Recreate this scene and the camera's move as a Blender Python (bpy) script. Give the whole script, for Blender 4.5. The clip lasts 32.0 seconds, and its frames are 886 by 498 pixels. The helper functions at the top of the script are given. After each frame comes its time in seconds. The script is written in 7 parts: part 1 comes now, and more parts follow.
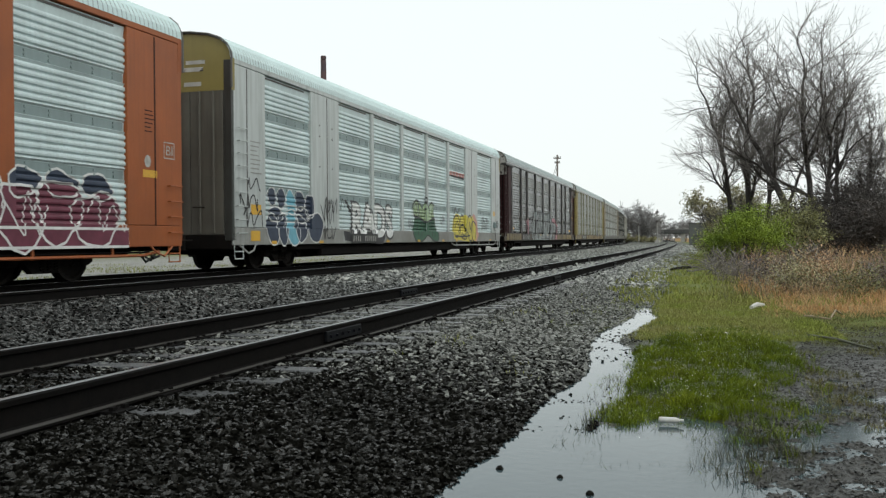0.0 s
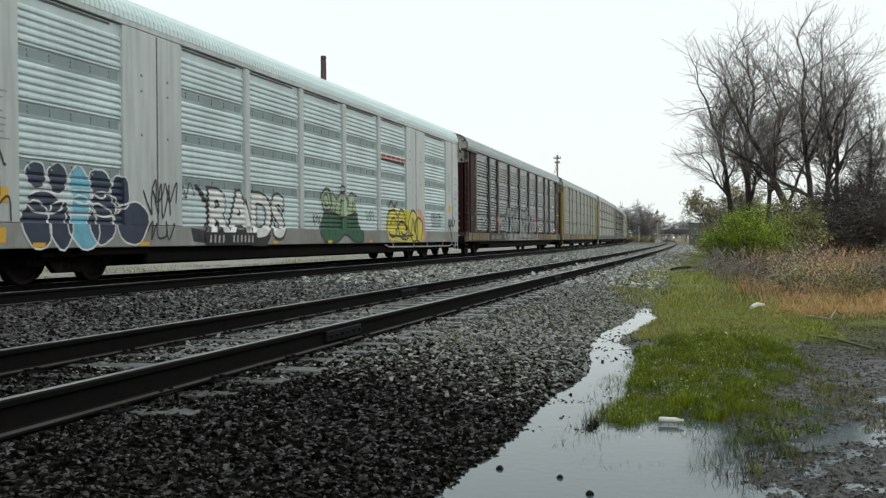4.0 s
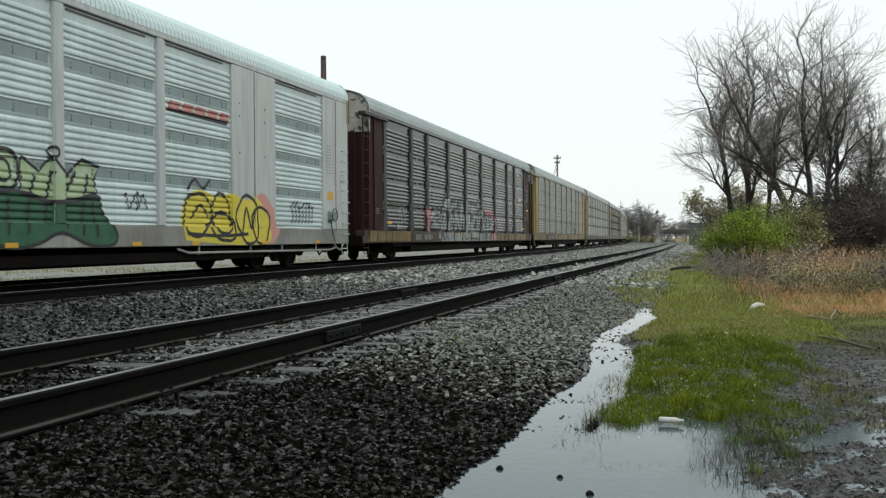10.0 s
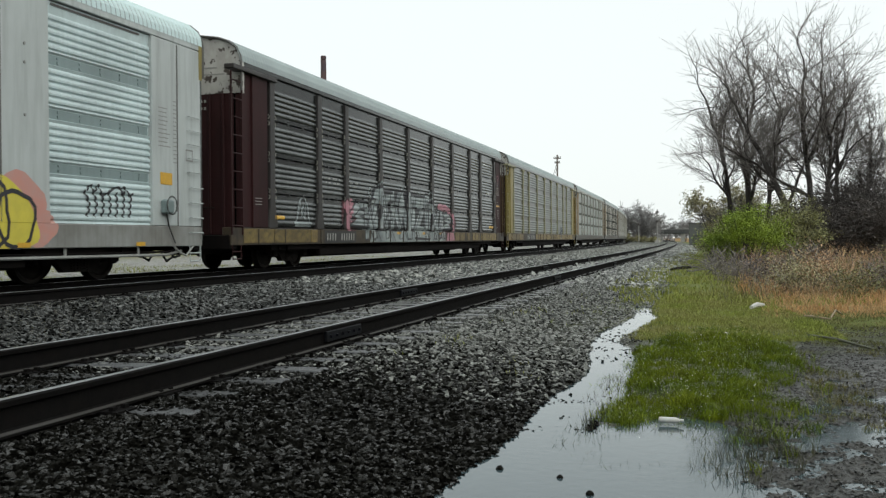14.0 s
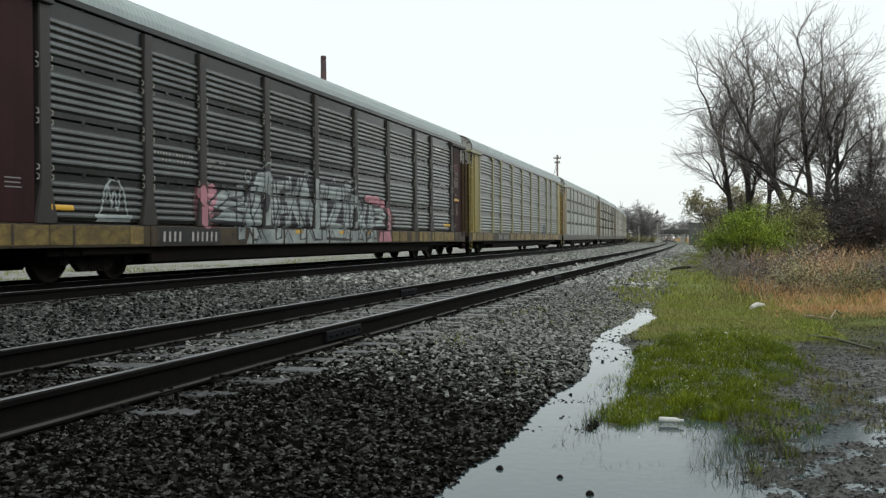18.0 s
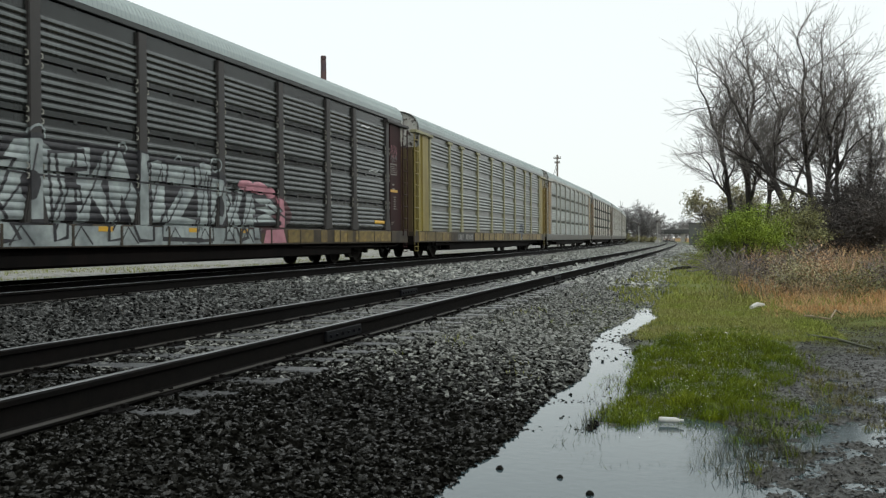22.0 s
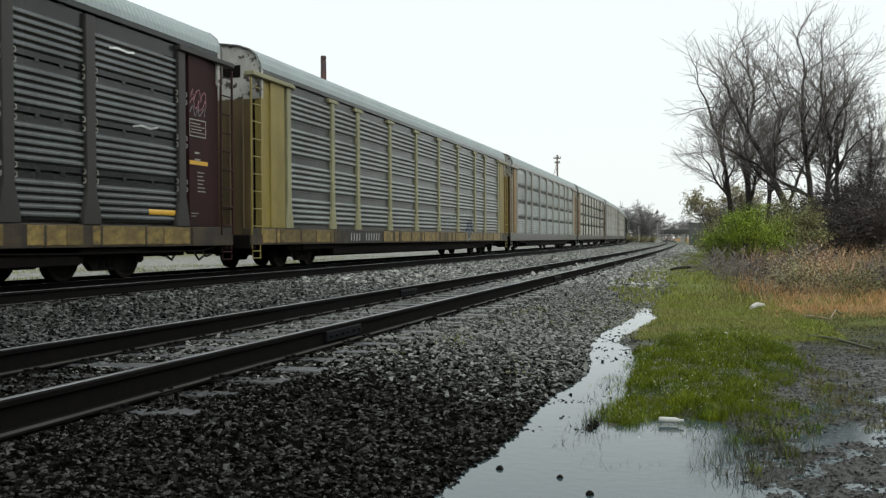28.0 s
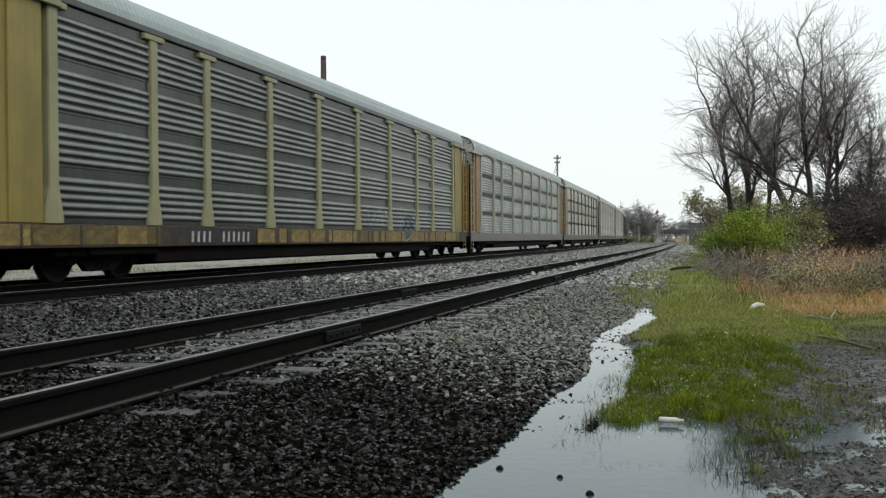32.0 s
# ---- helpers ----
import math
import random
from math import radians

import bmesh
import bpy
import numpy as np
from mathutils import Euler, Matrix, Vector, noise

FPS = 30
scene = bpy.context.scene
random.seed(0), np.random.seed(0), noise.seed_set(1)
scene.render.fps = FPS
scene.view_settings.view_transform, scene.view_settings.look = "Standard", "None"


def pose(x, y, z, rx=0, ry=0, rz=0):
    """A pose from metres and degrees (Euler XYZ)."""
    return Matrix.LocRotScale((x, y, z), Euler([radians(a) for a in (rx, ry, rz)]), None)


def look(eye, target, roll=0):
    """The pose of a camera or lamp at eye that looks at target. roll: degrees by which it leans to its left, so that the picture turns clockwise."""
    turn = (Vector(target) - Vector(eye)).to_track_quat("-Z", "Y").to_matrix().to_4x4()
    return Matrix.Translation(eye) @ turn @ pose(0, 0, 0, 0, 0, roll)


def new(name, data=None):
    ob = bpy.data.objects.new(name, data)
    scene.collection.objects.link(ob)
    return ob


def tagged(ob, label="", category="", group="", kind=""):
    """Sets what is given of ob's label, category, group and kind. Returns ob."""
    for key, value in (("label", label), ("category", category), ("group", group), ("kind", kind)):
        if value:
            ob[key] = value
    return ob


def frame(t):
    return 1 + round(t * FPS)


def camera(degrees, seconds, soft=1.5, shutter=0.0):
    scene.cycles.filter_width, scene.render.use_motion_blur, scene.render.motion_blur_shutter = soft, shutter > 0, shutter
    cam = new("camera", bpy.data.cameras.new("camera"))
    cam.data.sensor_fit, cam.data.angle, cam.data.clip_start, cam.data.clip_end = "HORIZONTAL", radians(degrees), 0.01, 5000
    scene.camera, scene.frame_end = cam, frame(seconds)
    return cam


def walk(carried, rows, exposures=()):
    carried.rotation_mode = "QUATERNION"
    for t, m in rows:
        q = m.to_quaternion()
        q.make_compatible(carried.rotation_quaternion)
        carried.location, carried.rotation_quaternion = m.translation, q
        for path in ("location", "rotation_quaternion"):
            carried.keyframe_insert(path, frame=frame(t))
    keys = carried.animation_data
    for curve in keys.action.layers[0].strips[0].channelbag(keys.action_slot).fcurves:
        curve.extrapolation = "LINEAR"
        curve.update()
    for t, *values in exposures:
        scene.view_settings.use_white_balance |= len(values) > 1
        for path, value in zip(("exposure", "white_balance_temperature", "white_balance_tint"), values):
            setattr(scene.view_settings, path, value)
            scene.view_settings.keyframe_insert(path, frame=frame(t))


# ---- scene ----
# ---- camera: it stands still beside the line ----
EYE = Vector((0.0, 0.0, 0.7576))
YAW, PITCH, ROLL = -0.29893, -0.01094, -0.358
cam = camera(52.54, 32.0, soft=1.3, shutter=0.4)
AIM = EYE + Vector((math.sin(YAW) * math.cos(PITCH), math.cos(YAW) * math.cos(PITCH), math.sin(PITCH)))
walk(cam, [(0.0, look(EYE, AIM, ROLL)), (32.0, look(EYE, AIM, ROLL))], [(0.0, 0.0, 6450, 3.5), (32.0, 0.0, 6450, 3.5)])

# ---- light: white overcast sky after rain, and a wide weak sun behind the clouds ----
SUN_ELEV, SUN_TURN = radians(44), radians(122)
world = bpy.data.worlds.new("overcast_sky")
scene.world = world
world.use_nodes = True
wn, wl = world.node_tree.nodes, world.node_tree.links
wn.clear()
w_out = wn.new("ShaderNodeOutputWorld")
w_bg = wn.new("ShaderNodeBackground")
w_sky = wn.new("ShaderNodeTexSky")
w_sky.sky_type = "NISHITA"
w_sky.sun_disc = False
w_sky.sun_elevation, w_sky.sun_rotation = SUN_ELEV, SUN_TURN
w_sky.air_density, w_sky.dust_density, w_sky.ozone_density = 1.0, 4.0, 1.0
w_scale = wn.new("ShaderNodeVectorMath")
w_scale.operation = "SCALE"
w_scale.inputs["Scale"].default_value = 0.12
wl.new(w_sky.outputs["Color"], w_scale.inputs[0])
w_cloud = wn.new("ShaderNodeMixRGB")
w_cloud.inputs["Fac"].default_value = 0.86
w_cloud.inputs["Color2"].default_value = (1.085, 1.10, 1.11, 1)
wl.new(w_scale.outputs[0], w_cloud.inputs["Color1"])
wl.new(w_cloud.outputs["Color"], w_bg.inputs["Color"])
w_bg.inputs["Strength"].default_value = 1.0
wl.new(w_bg.outputs[0], w_out.inputs["Surface"])
sun = new("sun", bpy.data.lights.new("sun", "SUN"))
sun.data.energy, sun.data.angle, sun.data.color = 1.1, radians(45), (1.0, 0.97, 0.93)
SUN_WAY = Vector((math.sin(SUN_TURN) * math.cos(SUN_ELEV), math.cos(SUN_TURN) * math.cos(SUN_ELEV), math.sin(SUN_ELEV)))
sun.matrix_world = look(SUN_WAY * 50, (0, 0, 0))


# ---- the plan: the tracks run along y and bend gently to the left ----
# All that stands still is drawn on a plan whose y runs in longer paces; set_out() lays it on the ground in metres.
PLAN = Matrix(((1, 0, 0, 0), (0.0927, 0.848, 0, 0), (0, 0, 1.0142, 0), (0, 0, 0, 1)))
GAUGE = 1.505                     # between rail centres
NEAR_C = -3.306 - GAUGE / 2       # centre line of the siding
TRAIN_C = -12.168                 # centre line of the main track
TRAIN_Z = 0.019                   # rail tops of the main track; the siding's are at 0
BEND_NEAR = (0.00025, 15.6)       # how hard the siding bends, and from where
BEND_TRAIN = (0.000367, 18.65)
MAIN_BEND, MAIN_FROM = 0.000511, 14.68   # the main track's bend in metres
CAR_LONG, CAR_HIGH = 1.0087, 1.2062      # from the drawing of a car to its true length and height
WATER_Z = -0.365


def bend(y, way):
    return -way[0] / 2 * max(0.0, y - way[1]) ** 2


def np_bend(y, way):
    return -way[0] / 2 * np.maximum(0.0, y - way[1]) ** 2


def rolled(t):
    """Drawn metres that the train has come at t seconds."""
    u = (t - 16) / 16
    return 1.947 * t - 0.558 * u * u + 0.811 * u ** 3 + 0.725 * u ** 4


def on_line(y):
    """Where along the main track a car stands whose drawn place is y."""
    return CAR_LONG * y - 0.974


# ---- small helpers ----
class Shape:
    """Collects vertices and faces of one mesh."""

    def __init__(self):
        self.v, self.f = [], []

    def box(self, x0, x1, y0, y1, z0, z1):
        n = len(self.v)
        self.v += [(x0, y0, z0), (x1, y0, z0), (x1, y1, z0), (x0, y1, z0), (x0, y0, z1), (x1, y0, z1), (x1, y1, z1), (x0, y1, z1)]
        self.f += [(n, n + 3, n + 2, n + 1), (n + 4, n + 5, n + 6, n + 7), (n, n + 1, n + 5, n + 4),
                   (n + 1, n + 2, n + 6, n + 5), (n + 2, n + 3, n + 7, n + 6), (n + 3, n, n + 4, n + 7)]
        return self

    def soft_box(self, x0, x1, y0, y1, z0, z1, b=0.01):
        """A box with its long edges cut, so that they catch light."""
        ring = [(x0 + b, y0), (x1 - b, y0), (x1, y0 + b), (x1, y1 - b), (x1 - b, y1), (x0 + b, y1), (x0, y1 - b), (x0, y0 + b)]
        mid = [(x0 + 2 * b, y0 + b), (x1 - 2 * b, y0 + b), (x1 - b, y0 + 2 * b), (x1 - b, y1 - 2 * b), (x1 - 2 * b, y1 - b), (x0 + 2 * b, y1 - b),
               (x0 + b, y1 - 2 * b), (x0 + b, y0 + 2 * b)]
        n = len(self.v)
        for pts, z in ((mid, z0), (ring, z0 + b), (ring, z1 - b), (mid, z1)):
            self.v += [(x, y, z) for x, y in pts]
        for k in range(3):
            for i in range(8):
                j = (i + 1) % 8
                self.f.append((n + 8 * k + i, n + 8 * k + j, n + 8 * k + 8 + j, n + 8 * k + 8 + i))
        self.f.append(tuple(n + 7 - i for i in range(8)))
        self.f.append(tuple(n + 24 + i for i in range(8)))
        return self

    def sweep(self, profile, stations, closed=True, caps=True):
        """profile: points; stations: functions from a profile point to a place."""
        n, m = len(self.v), len(profile)
        for s in stations:
            self.v += [s(p) for p in profile]
        for k in range(len(stations) - 1):
            for i in range(m if closed else m - 1):
                j = (i + 1) % m
                self.f.append((n + k * m + i, n + k * m + j, n + (k + 1) * m + j, n + (k + 1) * m + i))
        if caps and closed:
            self.f.append(tuple(n + m - 1 - i for i in range(m)))
            self.f.append(tuple(n + (len(stations) - 1) * m + i for i in range(m)))
        return self

    def tube(self, path, r, sides=6):
        """A round bar along a path of places."""
        path = [Vector(p) for p in path]
        n = len(self.v)
        for k, p in enumerate(path):
            way = (path[min(k + 1, len(path) - 1)] - path[max(k - 1, 0)]).normalized()
            a = way.orthogonal().normalized()
            c = way.cross(a)
            rr = r[k] if isinstance(r, (list, tuple)) else r
            for i in range(sides):
                w = 2 * math.pi * i / sides
                self.v.append(tuple(p + rr * (math.cos(w) * a + math.sin(w) * c)))
        for k in range(len(path) - 1):
            for i in range(sides):
                j = (i + 1) % sides
                self.f.append((n + k * sides + i, n + k * sides + j, n + (k + 1) * sides + j, n + (k + 1) * sides + i))
        self.f.append(tuple(n + sides - 1 - i for i in range(sides)))
        self.f.append(tuple(n + (len(path) - 1) * sides + i for i in range(sides)))
        return self

    def mesh(self, name, material, smooth=False):
        me = bpy.data.meshes.new(name)
        me.from_pydata(self.v, [], self.f)
        me.materials.append(material)
        if smooth:
            me.polygons.foreach_set("use_smooth", [True] * len(me.polygons))
        me.update()
        return me


def np_mesh(name, verts, faces, material, smooth=False):
    """A mesh from an array of places and an array of equal-sided faces."""
    me = bpy.data.meshes.new(name)
    sides = faces.shape[1]
    me.vertices.add(len(verts))
    me.vertices.foreach_set("co", np.asarray(verts, dtype=np.float32).ravel())
    me.loops.add(faces.size)
    me.loops.foreach_set("vertex_index", faces.astype(np.int32).ravel())
    me.polygons.add(len(faces))
    me.polygons.foreach_set("loop_start", np.arange(0, faces.size, sides, dtype=np.int32))
    me.polygons.foreach_set("use_smooth", np.full(len(faces), smooth))
    me.update(calc_edges=True)
    me.materials.append(material)
    return me


def part(name, shape, material, parent, label="", smooth=False):
    """ONE mesh under a thing or a part; shape: a Shape or a mesh."""
    ob = new(name, shape.mesh(name, material, smooth) if isinstance(shape, Shape) else shape)
    ob.parent = parent
    if label:
        ob["label"] = label
    return ob


def thing(name, label, category, group="", kind="", place=(0, 0, 0)):
    ob = new(name)
    ob.empty_display_size = 0.2
    ob.location = place
    return tagged(ob, label, category, group, kind)


# ---- materials ----
def material(name, colour, rough=0.6, metal=0.0, grain=None, stain=None, bump=None, spots=None, spec=0.5, island=0.0, per_object=0.0, coords="Object", shine=None):
    """A procedural surface. grain, stain: (scale, colour, amount); bump: (scale, strength); spots: (scale, colour, threshold, softness, roughness)."""
    m = bpy.data.materials.new(name)
    m.use_nodes = True
    n, l = m.node_tree.nodes, m.node_tree.links
    b = n["Principled BSDF"]
    b.inputs["Roughness"].default_value, b.inputs["Metallic"].default_value = rough, metal
    b.inputs["Specular IOR Level"].default_value = spec
    tc = n.new("ShaderNodeTexCoord")
    rgb = n.new("ShaderNodeRGB")
    rgb.outputs[0].default_value = (*colour, 1)
    last = rgb.outputs[0]

    def noise_of(scale, detail=5.0, rough_=0.6, squash=None):
        t = n.new("ShaderNodeTexNoise")
        t.inputs["Scale"].default_value, t.inputs["Detail"].default_value, t.inputs["Roughness"].default_value = 1.0, detail, rough_
        mp = n.new("ShaderNodeMapping")
        s = scale if isinstance(scale, tuple) else (scale,) * 3
        mp.inputs["Scale"].default_value = s
        l.new(tc.outputs[coords], mp.inputs["Vector"])
        l.new(mp.outputs[0], t.inputs["Vector"])
        return t.outputs["Fac"]

    def ramp(fac, lo, hi):
        r = n.new("ShaderNodeMapRange")
        r.inputs["From Min"].default_value, r.inputs["From Max"].default_value = lo, hi
        l.new(fac, r.inputs["Value"])
        return r.outputs[0]

    def mix(fac, a, colour2):
        x = n.new("ShaderNodeMixRGB")
        l.new(fac, x.inputs["Fac"])
        l.new(a, x.inputs["Color1"])
        x.inputs["Color2"].default_value = (*colour2, 1)
        return x.outputs["Color"]

    def times(fac, k):
        x = n.new("ShaderNodeMath")
        x.operation = "MULTIPLY"
        l.new(fac, x.inputs[0])
        x.inputs[1].default_value = k
        return x.outputs[0]

    for layer, lo, hi in ((grain, 0.35, 0.65), (stain, 0.45, 0.75)):
        if layer:
            last = mix(times(ramp(noise_of(layer[0]), lo, hi), layer[2]), last, layer[1])
    if spots:
        fac = ramp(noise_of(spots[0], 3.0), spots[2], spots[2] + spots[3])
        last = mix(fac, last, spots[1])
        r = n.new("ShaderNodeMapRange")
        r.inputs["To Min"].default_value, r.inputs["To Max"].default_value = rough, spots[4]
        l.new(fac, r.inputs["Value"])
        l.new(r.outputs[0], b.inputs["Roughness"])
    if island or per_object:
        src = n.new("ShaderNodeNewGeometry").outputs["Random Per Island"] if island else n.new("ShaderNodeObjectInfo").outputs["Random"]
        hs = n.new("ShaderNodeHueSaturation")
        r = n.new("ShaderNodeMapRange")
        k = island or per_object
        r.inputs["To Min"].default_value, r.inputs["To Max"].default_value = 1 - k, 1 + k
        l.new(src, r.inputs["Value"])
        l.new(r.outputs[0], hs.inputs["Value"])
        l.new(last, hs.inputs["Color"])
        last = hs.outputs[0]
    if shine:
        # a few of the pieces are wet and shine, most are dull
        src = n.new("ShaderNodeNewGeometry").outputs["Random Per Island"]
        pw = n.new("ShaderNodeMath")
        pw.operation = "POWER"
        l.new(src, pw.inputs[0])
        pw.inputs[1].default_value = shine[0]
        r = n.new("ShaderNodeMapRange")
        r.inputs["To Min"].default_value, r.inputs["To Max"].default_value = shine[1], shine[2]
        l.new(pw.outputs[0], r.inputs["Value"])
        l.new(r.outputs[0], b.inputs["Specular IOR Level"])
    l.new(last, b.inputs["Base Color"])
    if bump:
        bp = n.new("ShaderNodeBump")
        bp.inputs["Strength"].default_value = bump[1]
        bp.inputs["Distance"].default_value = bump[2] if len(bump) > 2 else 0.01
        l.new(noise_of(bump[0], 8.0), bp.inputs["Height"])
        l.new(bp.outputs[0], b.inputs["Normal"])
    return m


STREAK = (3.0, 3.0, 0.35)         # rain streaks: long in z
# ballast grows paler by distance: the far wet sheen is put into its colours
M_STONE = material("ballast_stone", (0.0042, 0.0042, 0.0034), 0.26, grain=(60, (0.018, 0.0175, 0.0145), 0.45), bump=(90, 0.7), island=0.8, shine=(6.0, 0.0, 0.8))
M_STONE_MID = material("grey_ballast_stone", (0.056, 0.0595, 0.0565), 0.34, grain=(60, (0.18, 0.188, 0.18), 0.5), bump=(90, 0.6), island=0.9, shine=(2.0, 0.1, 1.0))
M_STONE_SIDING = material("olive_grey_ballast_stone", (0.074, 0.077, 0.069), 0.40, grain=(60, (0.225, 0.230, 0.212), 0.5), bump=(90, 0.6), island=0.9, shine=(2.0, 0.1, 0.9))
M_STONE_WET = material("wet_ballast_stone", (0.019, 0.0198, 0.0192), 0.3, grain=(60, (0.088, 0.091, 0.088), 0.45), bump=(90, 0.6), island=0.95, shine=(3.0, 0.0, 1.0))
M_STONE_PALE = material("far_sheen_pale_stone", (0.18, 0.187, 0.172), 0.45, grain=(30, (0.36, 0.37, 0.345), 0.6), bump=(60, 0.5), island=0.7)
M_CLOD = material("wet_mud_clod", (0.013, 0.012, 0.010), 0.35, grain=(30, (0.032, 0.029, 0.023), 0.6), bump=(60, 0.6), island=0.7)
M_RAIL = material("rail_steel", (0.0048, 0.0046, 0.0046), 0.7, spec=0.05, metal=0.0, grain=(14, (0.011, 0.009, 0.008), 0.5), stain=((2, 0.3, 2), (0.009, 0.009, 0.009), 0.6), bump=(60, 0.3))
M_JOINT = material("wet_joint_steel", (0.006, 0.007, 0.010), 0.5, spec=0.15, grain=(9, (0.004, 0.004, 0.004), 0.6))
M_RAILTOP = material("worn_rail_top", (0.42, 0.43, 0.44), 0.34, metal=0.9, grain=((40, 0.6, 40), (0.05, 0.045, 0.042), 0.8))
M_RAILBASE = material("rusty_highlit_rail_base", (0.062, 0.060, 0.057), 0.45, grain=((20, 1.5, 20), (0.022, 0.018, 0.015), 0.7))
M_TIE = material("weathered_tie_wood", (0.066, 0.069, 0.073), 0.32, grain=((3, 40, 40), (0.018, 0.018, 0.018), 0.9), stain=(2.5, (0.125, 0.131, 0.138), 0.6), bump=((4, 60, 60), 0.8), per_object=0.3)
M_STEEL = material("dark_running_gear", (0.009, 0.008, 0.0075), 0.7, spec=0.12, grain=(9, (0.022, 0.017, 0.014), 0.6), bump=(30, 0.3))
M_WHEEL = material("wheel_steel", (0.009, 0.008, 0.007), 0.6, spec=0.12, grain=(12, (0.026, 0.020, 0.016), 0.5))
M_HOSE = material("rubber_hose", (0.012, 0.012, 0.012), 0.6)
# ---- ground: one sheet, with the ballast beds and the wet hollow ----
def fade(a, lo, hi):
    t = np.clip((a - lo) / (hi - lo), 0, 1)
    return t * t * (3 - 2 * t)


def rough_noise(x, y, cell, seed):
    """Value noise on a lattice of the given cell, -1 to 1."""
    rng = np.random.RandomState(seed)
    table = rng.rand(64, 64) * 2 - 1
    gx, gy = (0.80 * x - 0.60 * y) / cell, (0.60 * x + 0.80 * y) / cell
    ix, iy = np.floor(gx).astype(int), np.floor(gy).astype(int)
    fx, fy = gx - ix, gy - iy
    fx, fy = fx * fx * (3 - 2 * fx), fy * fy * (3 - 2 * fy)
    a, b = table[ix % 64, iy % 64], table[(ix + 1) % 64, iy % 64]
    c, d = table[ix % 64, (iy + 1) % 64], table[(ix + 1) % 64, (iy + 1) % 64]
    return (a * (1 - fx) + b * fx) * (1 - fy) + (c * (1 - fx) + d * fx) * fy


def ground_z(x, y):
    x, y = np.asarray(x, float), np.asarray(y, float)
    u = x - np_bend(y, BEND_NEAR)
    ut = x - np_bend(y, BEND_TRAIN)
    # siding bed, falling to the wet ground on the right
    shoulder = fade(u, -2.9, -1.15)
    low = -0.352 + 0.003 * rough_noise(x, y, 0.9, 3) + 0.004 * rough_noise(x, y, 0.33, 4) + 0.006 * rough_noise(x, y, 0.16, 5) + 0.006 * rough_noise(x, y, 0.09, 6)
    low = low + 0.12 * fade(x, 1.2, 5.0) + 0.05 * fade(y, 16.0, 24.0)
    # the long pool beside the ballast, and the bay in front of the grass
    line = -1.07 + 0.12 * np.sin(y * 0.9) * fade(y, 6, 9) - 0.02 * np.maximum(0, y - 6)
    wide = 0.37 - 0.011 * (y - 6) + 0.10 * rough_noise(x, y, 0.8, 9)
    pool = fade(-np.abs(x - (line + wide * 0.45)) / wide, -0.75, -0.35) * fade(-y, -18.3, -17.2)
    bay = fade(-np.hypot((x + 0.58) / 0.63, (y - 4.6) / 1.75), -1.1, -0.75)
    low = low - 0.075 * np.maximum(pool, bay)
    low = low - 0.0125 * fade(x, -0.2, 0.1) * fade(-x, -1.9, -1.2) * fade(-y, -10.5, -7.5)
    low = low - 0.045 * fade(-np.hypot((x + 0.27) / 0.34, (y - 6.15) / 0.75), -1.1, -0.6)
    low = low - 0.018 * fade(-y, -8.2, -6.8) * fade(-x, -0.22, 0.0) * fade(x, -0.95, -0.6)
    # firmer hummock under the tall grass
    hum = fade(-np.hypot((x - 0.0) / 0.72, (y - 9.8) / 3.1), -1.15, -0.8)
    low = low + 0.035 * hum * (1 - np.maximum(pool * 0.7, bay))
    z = -0.191 * (1 - shoulder) + low * shoulder
    # up to the main track, then down to the yard behind it
    up = fade(-ut, 7.6, 8.9)
    z = z * (1 - up) + (-0.185) * up
    down = fade(-ut, 14.0, 15.8)
    z = z * (1 - down) + (-0.33 + 0.02 * rough_noise(x, y, 2.5, 7)) * down
    stony = (1 - shoulder) * (1 - down)
    z = z + stony * (0.010 * rough_noise(x, y, 0.25, 11) + 0.008 * rough_noise(x, y, 0.1, 12))
    return z


def ground_sheet():
    xs = np.unique(np.round(np.concatenate([
        -np.geomspace(16, 1500, 40), np.arange(-16, -6, 0.14), np.arange(-6, -1.5, 0.07), np.arange(-1.5, 1.5, 0.03), np.arange(1.5, 5, 0.12),
        np.geomspace(5, 1500, 45)]), 3))
    ys = np.unique(np.round(np.concatenate([
        -np.geomspace(2, 300, 14), np.arange(-2, 3.6, 0.4), np.arange(3.6, 10, 0.05), np.arange(10, 20, 0.11), np.arange(20, 45, 0.35),
        np.geomspace(45, 3000, 60)]), 3))
    gx, gy = np.meshgrid(xs, ys)
    gz = ground_z(gx, gy)
    n, m = len(xs), len(ys)
    idx = np.arange(n * m).reshape(m, n)
    faces = np.stack([idx[:-1, :-1], idx[:-1, 1:], idx[1:, 1:], idx[1:, :-1]], -1).reshape(-1, 4)
    return np.stack([gx, gy, gz], -1).reshape(-1, 3), faces


